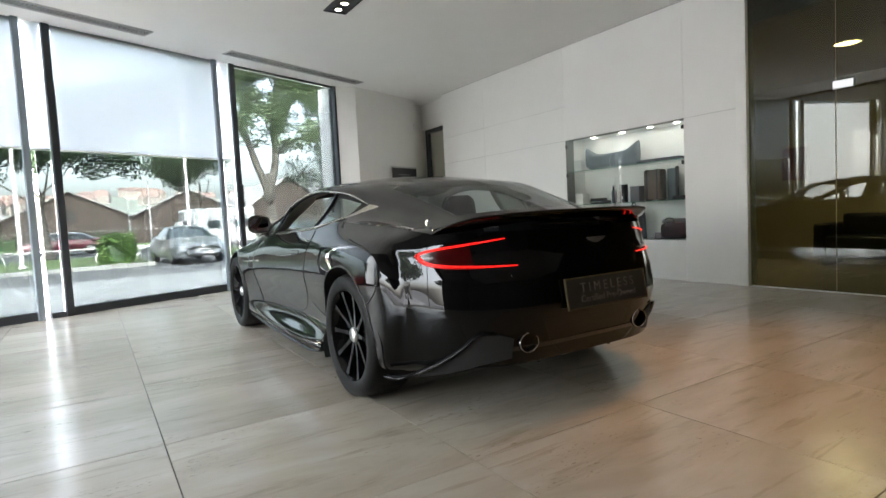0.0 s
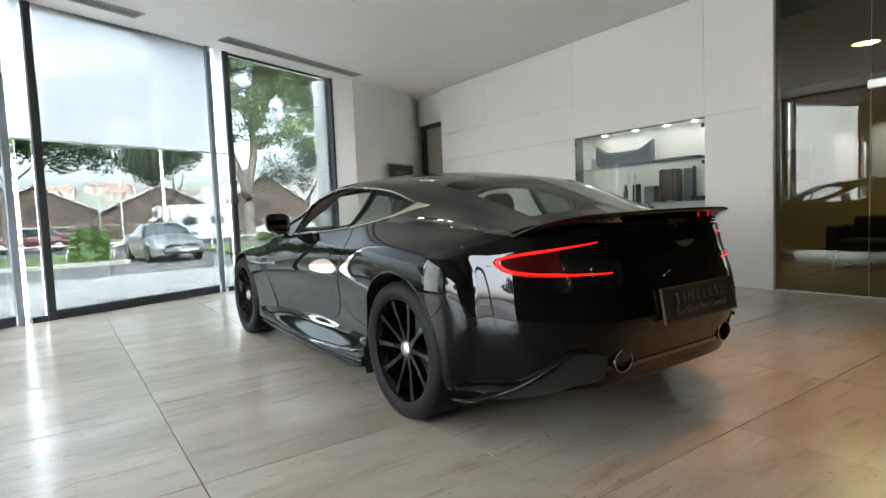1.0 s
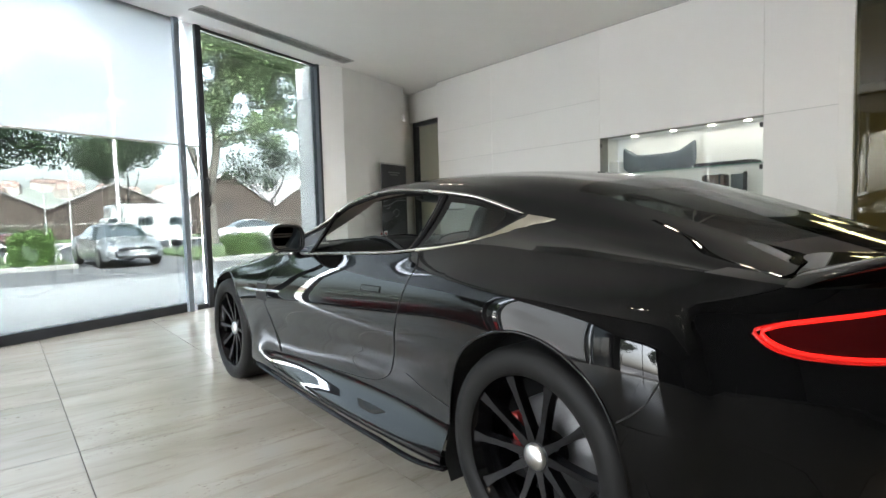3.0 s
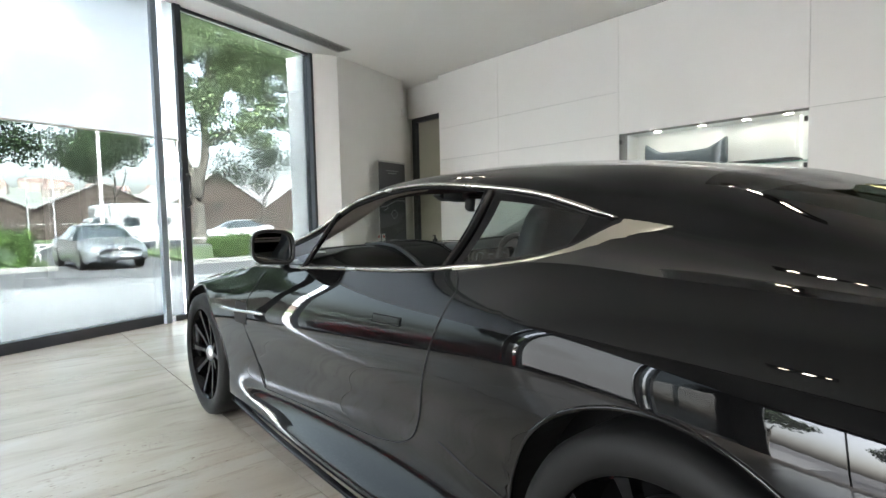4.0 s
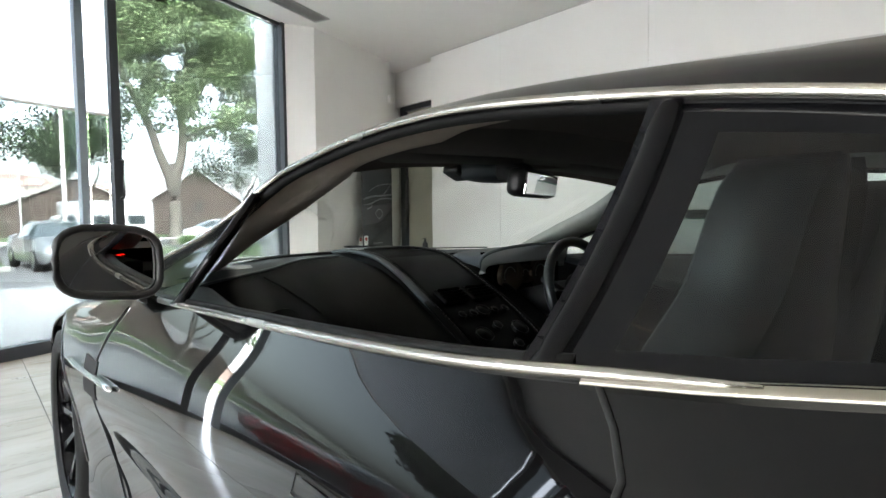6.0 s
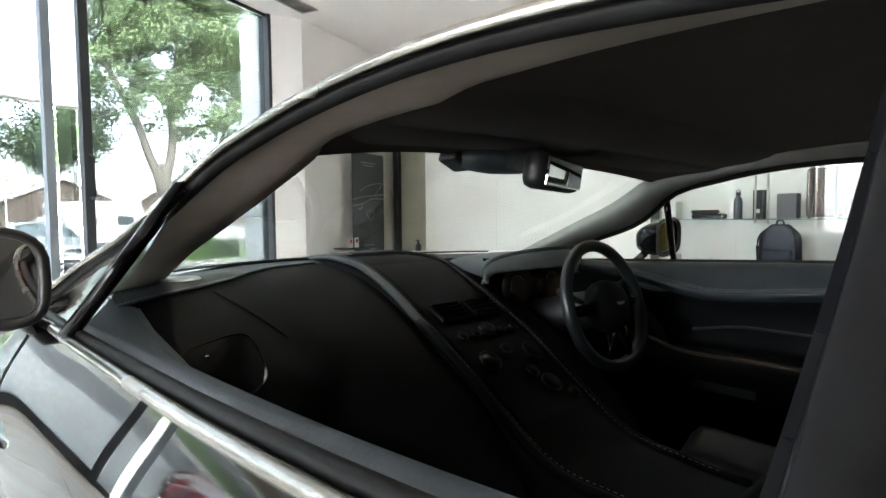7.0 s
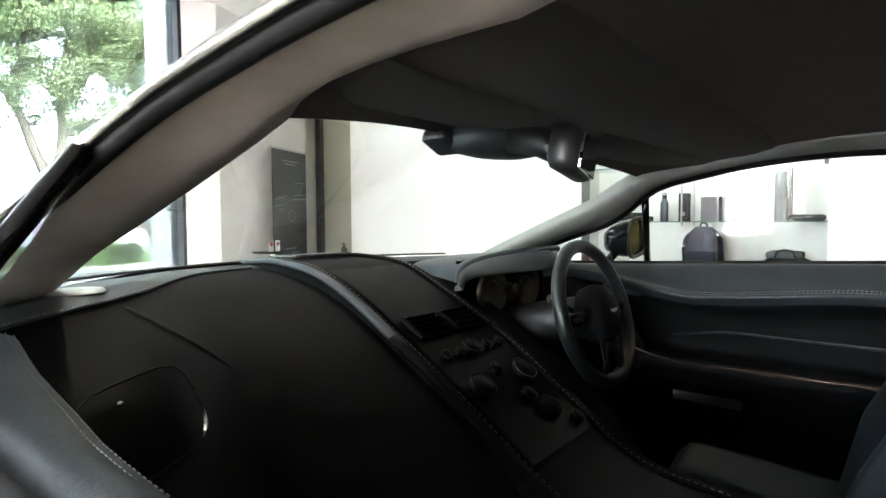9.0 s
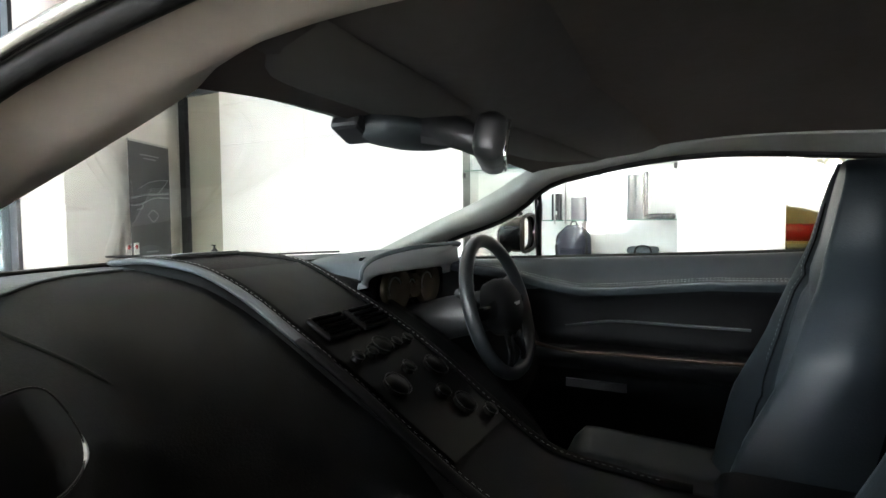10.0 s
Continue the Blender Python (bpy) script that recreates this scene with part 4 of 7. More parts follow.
    add("badge", vs, [(0, 1, 2, 3, 4, 5)], STEEL, car, "plain silver winged badge", smooth=False)
    v, f = tube([(x, rear_y(x, .765) - 0.006, .765 - 0.02 * (x - .5)) for x in np.linspace(.46, .58, 8)], 0.004, 6)
    add("script_bar", v, f, STEEL, car, "small silver script bar")
    # rear valance and diffuser
    vs, n = [], 31
    for i in range(n):
        x = -.62 + 1.24 * i / (n - 1)
        e = (x / .62) ** 2
        for y, z in ((rear_y(x, .36) - 0.004, .36 - .0 * e), (rear_y(x, .33) + .01, .31), (-.80 + .12 * e, .245), (-.6, .20)):
            vs.append((x, y, z))
    add("diffuser", vs, grid_faces(n, 4, flip=True), CARBON, car, "black rear diffuser")
    for x in (-.26, -.09, .09, .26):
        part("diffuser_fin", boxes((x - .006, -.84, .24, x + .006, -.62, .30), bevel=0.003), CARBON, car)
    v, f = tube([(x, -.875 + .1 * (x / .5) ** 2, .268) for x in np.linspace(-.32, .32, 16)], 0.011, 6, flat=0.5)
    add("diffuser_edge", v, f, GLOSS_BLACK, car)
    part("underbody", boxes((-.70, -.45, .165, .70, 3.2, .18)), LINER, car)
    # caliper behind each wheel
    for sign in (-1, 1):
        for y in (0.0, AXLE):
            part("brake_caliper", moved(boxes((-.025, -.022, -.055, .025, .022, .055), bevel=0.010), Matrix.Translation((sign * .805, y + .135, .375)) @ Matrix.Rotation(radians(-15), 4, "X")), CALIPER, car, "red brake caliper")


for side in (-1, 1):
    build_side_details(CAR, side)
    build_mirror(CAR, side)
build_tail(CAR)


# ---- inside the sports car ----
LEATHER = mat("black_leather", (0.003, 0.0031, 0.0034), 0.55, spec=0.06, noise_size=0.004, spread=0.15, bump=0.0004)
# lighter bluish leather; window light on upward faces is put into its colour
LEATHER_LIT = mat("lit_bluegrey_leather", (0.029, 0.037, 0.043), 0.46, spec=0.45, noise_size=0.004, spread=0.12, bump=0.0004)
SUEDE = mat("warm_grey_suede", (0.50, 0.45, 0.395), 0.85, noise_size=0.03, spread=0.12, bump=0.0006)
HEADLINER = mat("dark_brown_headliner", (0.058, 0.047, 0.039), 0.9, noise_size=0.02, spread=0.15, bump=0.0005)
# same suede as the left, its colour darkened for weaker light on the right
SUEDE_SHADED = mat("shaded_suede", (0.27, 0.285, 0.265), 0.9, noise_size=0.03, spread=0.12, bump=0.0006)
VISOR = mat("greygreen_visor", (0.06, 0.055, 0.05), 0.9, noise_size=0.02, spread=0.1)
VISOR_CLOTH = mat("greygreen_visor_cloth", (0.085, 0.083, 0.076), 0.9, noise_size=0.02, spread=0.1)
STITCH = mat("pale_stitching", (0.24, 0.25, 0.25), 0.7)
RIM_LEATHER = mat("smooth_black_rim_leather", (0.007, 0.0085, 0.0095), 0.34, spec=0.5, noise_size=0.004, spread=0.1)
POD_GREY = mat("slate_grey_plastic", (0.040, 0.048, 0.052), 0.5, noise_size=0.05, spread=0.06)
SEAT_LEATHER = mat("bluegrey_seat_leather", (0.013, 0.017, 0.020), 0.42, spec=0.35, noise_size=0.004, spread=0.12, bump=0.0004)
PIANO = mat("piano_black", (0.004, 0.004, 0.005), 0.06, coat=0.1, spec=0.15)
VENT_DARK = mat("smoked_gloss_black", (0.0015, 0.0015, 0.0016), 0.30, spec=0.02)
VENT_BLACK = mat("satin_black_vent", (0.003, 0.003, 0.003), 0.35, noise_size=0.05, spread=0.2, spec=0.06)
DULL = mat("dull_black", (0.0015, 0.0015, 0.0016), 0.9, spec=0.0, noise_size=0.05)
RING = mat("dark_chrome_ring", (0.05, 0.05, 0.052), 0.4, 1.0)
SILVER = mat("satin_silver_trim", (0.50, 0.52, 0.52), 0.32, 0.8, noise_size=0.1, spread=0.04)
GRILLE = mat("dark_grey_grille", (0.06, 0.065, 0.068), 0.5, 0.3, noise_size=0.01, spread=0.2)
DIAL = mat("dark_bronze_dial", (0.05, 0.038, 0.026), 0.3, 0.6, noise_size=0.05, spread=0.2)
CARPET = mat("black_carpet", (0.010, 0.010, 0.011), 0.95, noise_size=0.01, spread=0.3)


def stitches(parent, pts, count, length=0.006, r=0.0006):
    """A row of short stitches, as one run of thread."""
    line = smooth_line(pts, count * 2)
    vs, fs = [], []
    for i in range(0, len(line) - 1, 2):
        v, f = tube([line[i], line[i + 1]], r, 4)
        fs += [tuple(q + len(vs) for q in a) for a in f]
        vs += v
    ob = add("stitching", vs, fs, STITCH, parent, smooth=False)
    return ob


def build_lining(car):
    s = np.unique(np.round(np.r_[np.linspace(-0.62, DLO[0], 18), np.linspace(DLO[0], DLO[1], 40)], 4))
    c = cabin_rows(s)
    m = len(s)
    # pillar and cant-rail trim: from the door seal to the glass edge, inside the metal
    for sign in (-1, 1):
        rows = []
        for i in range(m):
            wx, wz, gx, gz = c[i, 0], c[i, 1], c[i, 2], c[i, 3]
            y = s[i]
            t = np.clip((y - 0.9) / 0.5, 0, 1)
            a = (wx - 0.012, y, wz - 0.004)
            b = (wx - 0.040, y - 0.004, wz - 0.002)
            cc = (gx - 0.022 - 0.012 * t, y - 0.012 * t, gz - 0.034)
            d = (gx - 0.045 - 0.006 * t, y - 0.03 * t, gz - 0.026)
            e = (gx - 0.02, y, gz - 0.006)
            if y > 1.1:
                k = min(1.0, (y - 1.1) / 0.22)
                ix = gx - 0.045 + (float(np.interp(y, (1.3, 1.4, 1.45, 1.5, 1.6, 1.8, 2.0), (.585, .56, .545, .565, .59, .62, .635))) - gx + 0.045) * k
                d = (ix, y - 0.02 * t, gz - 0.022 + 0.012 * k)
                cc = ((gx - 0.03 + ix) / 2, y - 0.012 * t, gz - 0.036 + 0.004 * k)
                e = (ix + 0.004, y + 0.01, gz + 0.004 * k)
            rows.append([(sign * q[0], q[1], q[2]) for q in (a, b, cc, d, e)])
        g = spline_rows(np.array(rows), [3, 4, 3, 3])
        # the right trim takes the darkened copy of the suede
        add("pillar_trim", g.reshape(-1, 3), grid_faces(m, g.shape[1], flip=sign < 0), SUEDE if sign < 0 else SUEDE_SHADED, car, "warm grey suede pillar and rail trim" if sign < 0 else "suede pillar and rail trim, coloured darker for its dimmer side")
        seal = [(sign * (c[i, 0] - 0.010), s[i], c[i, 1] - 0.006) for i in range(m) if s[i] > DLO[0]]
        v, f = tube(seal, 0.011, 8)
        add("door_seal", v, f, RUBBER, car, "black rubber door seal")
    # roof lining, the roll behind the header, the header panel
    def under_roof(y, k, drop):
        gx, gz, cy, cz = cabin_rows([y])[0][2:6]
        return (gx * k, y + (cy - y) * (1 - abs(k)), gz + (cz - gz) * (1 - k * k) - drop)
    span = np.linspace(-1, 1, 25)
    g = np.array([[under_roof(y, k, .030) for k in span] for y in np.linspace(.03, 1.42, 34)])
    add("headliner", g.reshape(-1, 3), grid_faces(34, 25), HEADLINER, car, "dark brown suede headliner")
    steps = ((1.10, .030), (1.125, .052), (1.15, .064), (1.18, .066), (1.21, .058), (1.24, .050), (1.32, .036), (1.40, .014), (1.44, -.002))
    g = np.array([[under_roof(y, k, d - max(0, d - .028) * abs(k) ** 6) for k in span] for y, d in steps])
    add("header_panel", g.reshape(-1, 3), grid_faces(len(steps), 25), VISOR, car, "grey suede header panel with a rolled rear edge")
    v, f = tube([under_roof(1.434, k, .004) for k in np.linspace(-.86, .86, 25)], 0.005, 8, flat=0.6)
    add("header_seal", v, f, BLACK, car)
    for sign in (-1, 1):
        ks = np.linspace(.16, .93, 14)
        ds = ((1.245, .050), (1.25, .058), (1.31, .048), (1.37, .036), (1.40, .026), (1.405, .016))
        g = np.array([[under_roof(y, sign * k, d - .022 * (k / .93) ** 6) for k in ks] for y, d in ds])
        add("sun_visor", g.reshape(-1, 3), grid_faces(len(ds), 14, flip=sign < 0), VISOR_CLOTH, car, "grey-green fabric sun visor folded up")
    pod = new("sensor_pod")
    pod.parent = car
    tagged(pod, "black rain sensor pod at the windscreen top")
    vs, nu, nv = [], 20, 14
    for i in range(nv):
        a = math.pi * i / (nv - 1)
        r = max(0, math.sin(a)) ** 0.55
        for k in range(nu):
            b = 2 * math.pi * k / nu
            vs.append((-0.055 - 0.098 * math.cos(a), 1.475 + 0.070 * r * math.cos(b) + 0.025 * math.cos(a), 1.196 + 0.034 * r * math.sin(b)))
    add("cover", vs, grid_faces(nv, nu, close=True), POD_GREY, pod)
    part("lens_foot", moved(boxes((-.030, -.03, -.012, .030, .03, .014), bevel=0.008), Matrix.Translation((-.142, 1.535, 1.190)) @ Matrix.Rotation(radians(25), 4, "Y")), BLACK, pod)
    v, f = lathe([(0, -.004), (.012, -.004), (.014, 0)], 16, "y")
    add("sensor_eye", [(a - .055, b + 1.404, c + 1.188) for a, b, c in v], f, PIANO, pod)
    rm = new("rear_view_mirror")
    rm.parent = car
    tagged(rm, "black interior rear-view mirror turned to the driver")
    m4 = Matrix.Translation((-0.098, 1.276, 1.146)) @ Matrix.Rotation(radians(20), 4, "Z") @ Matrix.Rotation(radians(8), 4, "X")
    part("shell", moved(boxes((-.128, 0, -.034, .128, .046, .034), bevel=0.018), m4), BLACK, rm, smooth=True)
    part("mirror_pane", moved(boxes((-.114, -.003, -.026, .114, .003, .026), bevel=0.002), m4), MIRROR, rm)
    v, f = tube([(-.10, 1.31, 1.150), (-.09, 1.36, 1.178), (-.07, 1.43, 1.200)], [0.020, 0.026, 0.034], 10)
    add("stalk", v, f, BLACK, rm)


CREST = ((-.78, 1.70), (-.70, 1.77), (-.60, 1.84), (-.43, 2.0), (-.21, 2.16), (0, 2.24), (.15, 2.2), (.3, 2.12), (.5, 2.02), (.70, 1.86), (.78, 1.74))


def dash_base(x):
    return 2.02 + 0.40 * (1 - (abs(x) / 0.80) ** 2)


def crest(x):
    return float(curve_through(CREST, [x])[0, 0])


def build_dash(car):
    d = new("dashboard")
    d.parent = car
    tagged(d, "black stitched leather dashboard")
    xs = np.linspace(-.76, .76, 61)
    rows = []
    for x in xs:
        y = crest(x)
        e = np.clip((abs(x) - 0.60) / 0.16, 0, 1)
        b = max(dash_base(x), y + 0.02)
        pts = [(b, .918), ((b + y) / 2, .930), (y + .012, .922), (y, .912), (y - .03, .900), (y - .14, .862), (y - .27, .775), (y - .34, .66), (y - .31, .52), (y - .18, .36)]
        if x < 0.3:
            k = float(np.clip((x + 0.50) / 0.36, 0, 1))
            k = k * k * (3 - 2 * k)
            flow = [(max(b, 2.31), .918), (2.28, .932), (2.16, .93), (2.05, .925), (1.90, .905), (1.76, .85), (1.58, .755), (1.42, .65), (1.30, .50), (1.30, .34)]
            pts = [(p[0] + (q[0] - p[0]) * k, p[1] + (q[1] - p[1]) * k) for p, q in zip(pts, flow)]
        rows.append([(x, q[0] + 0.05 * e, q[1] - 0.015 * e) for q in pts])
    g = spline_rows(np.array(rows), [4, 3, 2, 2, 4, 6, 6, 5, 4])
    low = g[:, 7:]
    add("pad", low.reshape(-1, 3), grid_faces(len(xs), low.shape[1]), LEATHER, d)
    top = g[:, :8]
    # crest highlight is painted: lighter leather above the near-black pad
    add("dash_top", top.reshape(-1, 3), grid_faces(len(xs), 8), LEATHER_LIT, d, "leather dash top, coloured lighter for the light on its crest")
    seam = [(p[0], p[1] - .002, p[2] + .002) for p in g[:, 7] if p[0] < -.13]
    v, f = tube(seam, 0.0032, 6)
    add("pad_seam", v, f, LEATHER_LIT, d)
    stitches(d, [(x, y + .008, z + .003) for x, y, z in seam], 90)
    # glovebox line and door-side vent
    cut = [(-.56, crest(-.56) - .02, .911), (-.52, crest(-.52) - .12, .876), (-.47, crest(-.47) - .2, .835), (-.40, crest(-.40) - .29, .76)]
    v, f = tube(smooth_line(cut, 20), 0.003, 6)
    add("pad_cut", v, f, LINER, d)
    # side air vent, gloss black
    vent = new("air_vent")
    vent.parent = d
    def on_pad(r, c):
        i, k = int(r), int(c)
        u, v = r - i, c - k
        p = (g[i, k] * (1 - u) + g[i + 1, k] * u) * (1 - v) + (g[i, k + 1] * (1 - u) + g[i + 1, k + 1] * u) * v
        return (p[0], p[1] - 0.004, p[2] + 0.003)
    vp, turns = [on_pad(4.9, 18.9)], 40
    for k in range(1, 5):
        for i in range(turns):
            a = 2 * math.pi * i / turns
            ca, sa = math.cos(a), math.sin(a)
            vp.append(on_pad(4.9 + 3.3 * k / 4 * abs(ca) ** 0.6 * np.sign(ca), 18.9 + 2.7 * k / 4 * abs(sa) ** 0.6 * np.sign(sa)))
    vf = [(0, 1 + i, 1 + (i + 1) % turns) for i in range(turns)]
    for k in range(3):
        vf += [(1 + k * turns + i, 1 + (k + 1) * turns + i, 1 + (k + 1) * turns + (i + 1) % turns, 1 + k * turns + (i + 1) % turns) for i in range(turns)]
    add("vent_face", vp, vf, VENT_DARK, vent, "gloss black side vent")
    rv, rf = tube(vp[-turns:] + vp[-turns:-turns + 1], 0.0016, 6)
    add("vent_rim", rv, rf, VENT_BLACK, vent)
    v, f = lathe([(0, .003), (.0025, .0025), (.004, 0)], 12, "z")
    tab = on_pad(4.0, 17.4)
    add("vent_tab", [(a + tab[0], b + tab[1], c + tab[2]) for a, b, c in v], f, CHROME, vent, "small chrome vent tab")
    # reflection on the vent's inner edge, modelled as a thin silver strip
    v, f = tube(vp[-turns + 1:-turns + 8], [.001, .002, .0035, .004, .0035, .002, .001], 6, flat=.5)
    add("vent_glint", v, f, SILVER, vent, "silver strip painted in as the reflection on the vent's edge")
    # demister slot and speaker disc
    v, f = tube([(x, dash_base(x) - .055, .934) for x in np.linspace(-.6, .6, 30)], 0.008, 6, flat=0.4)
    add("demister_slot", v, f, BLACK, d)
    v, f = lathe([(0, .006), (.042, .005), (.046, 0)], 28, "z")
    add("speaker_disc", [(a - .61, b + 1.93, q + .935) for a, b, q in v], f, SILVER, d, "silver dash speaker disc")


CONSOLE = ((2.30, .935, .085), (2.05, .947, .14), (1.89, .926, .148), (1.78, .880, .145), (1.68, .828, .150), (1.51, .728, .150), (1.40, .652, .145), (1.28, .580, .14), (1.13, .560, .13), (.8, .555, .12), (.45, .56, .12))


def build_console(car):
    d = new("centre_console")
    d.parent = car
    tagged(d, "black waterfall centre console with gloss fascia")
    ys = np.linspace(.45, 2.30, 70)
    prof = curve_through([(a, b, c) for a, b, c in CONSOLE], ys)
    rows = []
    for y, (z, w) in zip(ys, prof):
        rows.append([(-w - .03, y, z - .40), (-w - .012, y, z - .05), (-w, y, z), (-w * .88, y, z + .002), (0, y, z + .006), (w * .88, y, z + .002), (w, y, z), (w + .012, y, z - .05), (w + .03, y, z - .40)])
    g = np.array(rows)
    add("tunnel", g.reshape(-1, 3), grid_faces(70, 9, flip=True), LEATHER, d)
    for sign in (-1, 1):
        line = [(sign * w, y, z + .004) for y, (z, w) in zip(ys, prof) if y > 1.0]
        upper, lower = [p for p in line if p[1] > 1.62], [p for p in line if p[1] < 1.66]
        # light falling on the upper left strip is put into lighter leather
        for run, leather in ((upper, LEATHER_LIT if sign < 0 else LEATHER), (lower, LEATHER)):
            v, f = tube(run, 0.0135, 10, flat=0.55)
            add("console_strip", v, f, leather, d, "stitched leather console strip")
        stitches(d, [(sign * (w - .012), y, z + .013) for y, (z, w) in zip(ys, prof) if 1.05 < y < 2.2], 90)
    # gloss fascia between the strips
    vs = []
    sel = [(y, z, w) for y, (z, w) in zip(ys, prof) if 1.36 < y < 1.90]
    for y, z, w in sel:
        for k in (-.80, -.4, 0, .4, .80):
            vs.append((w * k, y, z + .009))
    add("fascia", vs, grid_faces(len(sel), 5, flip=True), VENT_BLACK, d, "gloss black control fascia")

    def face(y, x):
        z, w = curve_through([(a, b, c) for a, b, c in CONSOLE], [y])[0]
        z2 = curve_through([(a, b, c) for a, b, c in CONSOLE], [y + .02])[0][0]
        t = math.atan2(z2 - z, .02)
        return Matrix.Translation((x, y, z + .011)) @ Matrix.Rotation(t, 4, "X")
    for x in (-.058, .058):
        vent = new("air_vent")
        vent.parent = d
        part("vent_bezel", moved(boxes((-.05, -.035, 0, .05, .035, .012), bevel=0.006), face(1.655, x)), VENT_BLACK, vent)
        for k in range(4):
            part("vent_blade", moved(boxes((-.042, -.026 + .015 * k, .012, .042, -.020 + .015 * k, .017)), face(1.655, x)), DULL, vent)
    v, f = lathe([(0, .012), (.010, .012), (.012, 0)], 16, "z")
    for y, x, sc in ((1.575, -.09, 1), (1.575, -.045, 1), (1.58, 0, 1.9), (1.575, .045, 1), (1.575, .09, 1), (1.50, -.075, 2.2), (1.50, .075, 2.2), (1.52, 0, 1.2), (1.455, .02, 1.3), (1.42, .045, 2.0), (1.385, .09, 1.2)):
        mm = face(y, x)
        knob = add("knob", [mm @ Vector((a * sc, b * sc, q)) for a, b, q in v], f, VENT_BLACK, d)
        ring = [mm @ Vector((.0125 * sc * math.cos(t), .0125 * sc * math.sin(t), .011)) for t in np.linspace(0, 2 * math.pi, 21)]
        rv, rf = tube(ring, 0.0012, 5, caps=False)
        add("knob_ring", rv, rf, RING, knob)
    # screen cover strip and armrest
    part("screen_lid", moved(boxes((-.09, -.06, 0, .09, .06, .004), bevel=0.002), face(2.12, 0)), GRILLE, d, "dark dash-top speaker grille")
    part("armrest", boxes((-.115, .45, .55, .115, .98, .62), bevel=0.03), LEATHER, d, smooth=True)


def build_binnacle(car):
    d = new("instrument_binnacle")
    d.parent = car
    tagged(d, "hooded instrument binnacle with silver surround")
    vs, n, m = [], 33, 8
    cx, w = .37, .235
    for i in range(n):
        a = math.pi * i / (n - 1)
        ca = math.cos(a)
        for j in range(m):
            t = j / (m - 1)
            y = 1.605 + .115 * abs(ca) ** 1.6 + (.30 - .10 * abs(ca)) * t
            r = 1 - .22 * t
            vs.append((cx - w * r * math.copysign(abs(ca) ** .85, ca), y, .898 + .02 * t + (.077 - .045 * t) * max(0, math.sin(a)) ** 0.6))
    add("hood", vs, grid_faces(n, m, flip=True), LEATHER_LIT, d)
    edge = vs[::m]
    v, f = tube(edge, 0.007, 8)
    add("hood_edge", v, f, LEATHER_LIT, d)
    # silver surround: a broad band inside the hood's mouth
    band = []
    for x, y, z in edge:
        band += [(cx + (x - cx) * .985, y + .004, z - .008), (cx + (x - cx) * .93, y - .006, .880 + (z - .898) * .62), (cx + (x - cx) * .90, y + .030, .872 + (z - .898) * .58)]
    flank = []
    for q, (x, y, z) in enumerate(edge[:n // 2 + 1]):
        h = .034 * math.sin(math.pi * (.12 + .80 * q / (n // 2)))
        flank += [(x - .004, y - .006, z - .003), (x + .002, y - .010, z - .003 - h * .5), (x + .010, y - .006, z - .003 - h)]
    add("silver_flank", flank, grid_faces(n // 2 + 1, 3), SILVER, d, "satin silver binnacle flank")
    add("silver_surround", band, grid_faces(n, 3), SILVER, d, "satin silver surround")
    part("dial_panel", boxes((cx - .21, 1.735, .77, cx + .21, 1.745, .95)), PIANO, d)
    for x, r in ((.285, .058), (.455, .058), (.37, .032)):
        v, f = lathe([(0, 0), (r * .80, 0), (r, -.018), (r * 1.06, 0)], 32, "y")
        add("dial", [(a + x, b + 1.728, q + .862) for a, b, q in v], f, DIAL, d, "dark bronze dial")
        v, f = tube([(x + r * .5 * math.cos(q), 1.722, .862 + r * .5 * math.sin(q)) for q in np.linspace(.4, 3.6, 14)], .0022, 5)
        add("dial_scale", v, f, SILVER, d)
    part("shroud", boxes((cx - .21, 1.70, .62, cx + .21, 1.82, .80), bevel=0.03), LEATHER, d)


def build_steering(car):
    d = new("steering_wheel")
    d.parent = car
    tagged(d, "black leather steering wheel")
    m = Matrix.Translation((.346, 1.458, .822)) @ Matrix.Rotation(radians(-17), 4, "X")
    ring = []
    for t in np.linspace(0, 2 * math.pi, 49):
        r = .170 * (1 - .06 * max(0, -math.sin(t)) ** 4)
        ring.append(m @ Vector((r * math.cos(t), 0, r * math.sin(t))))
    v, f = tube(ring, 0.0165, 12, caps=False, up=(0, 1, 0.01))
    add("rim", v, f, RIM_LEATHER, d, "leather-wrapped rim")
    vs, f = lathe([(0, -.045), (.045, -.043), (.068, -.03), (.075, -.005), (.07, .02)], 32, "y")
    add("boss", [m @ Vector((a, b, q * .95)) for a, b, q in vs], f, LEATHER, d)
    for t in (180, 0, 250, 290):
        a = radians(t)
        p = [m @ Vector((r * math.cos(a), y, r * math.sin(a))) for r, y in ((.06, -.012), (.12, -.012), (.162, 0))]
        sv, sf = tube(p, [0.024, 0.016, 0.014], 8, flat=0.45, up=(0, 1, 0.01))
        add("spoke", sv, sf, GLOSS_BLACK, d)
    bv = [m @ Vector((x, -.047, z)) for x, z in ((-.022, .004), (.022, .004), (.012, -.004), (-.012, -.004))]
    add("boss_badge", bv, [(0, 1, 2, 3)], SILVER, d, smooth=False)
    v, f = tube([m @ Vector((0, .02, 0)), (.355, 1.60, .785), (.37, 1.75, .74)], [0.05, 0.055, 0.06], 12)
    add("column", v, f, BLACK, d)
    for sign in (-1, 1):
        p = [m @ Vector((sign * .06, .03, .02)), m @ Vector((sign * .12, .03, .05)), m @ Vector((sign * .16, .02, .06))]
        v, f = tube(p, [0.008, 0.008, 0.011], 8)
        add("stalk", v, f, BLACK, d)


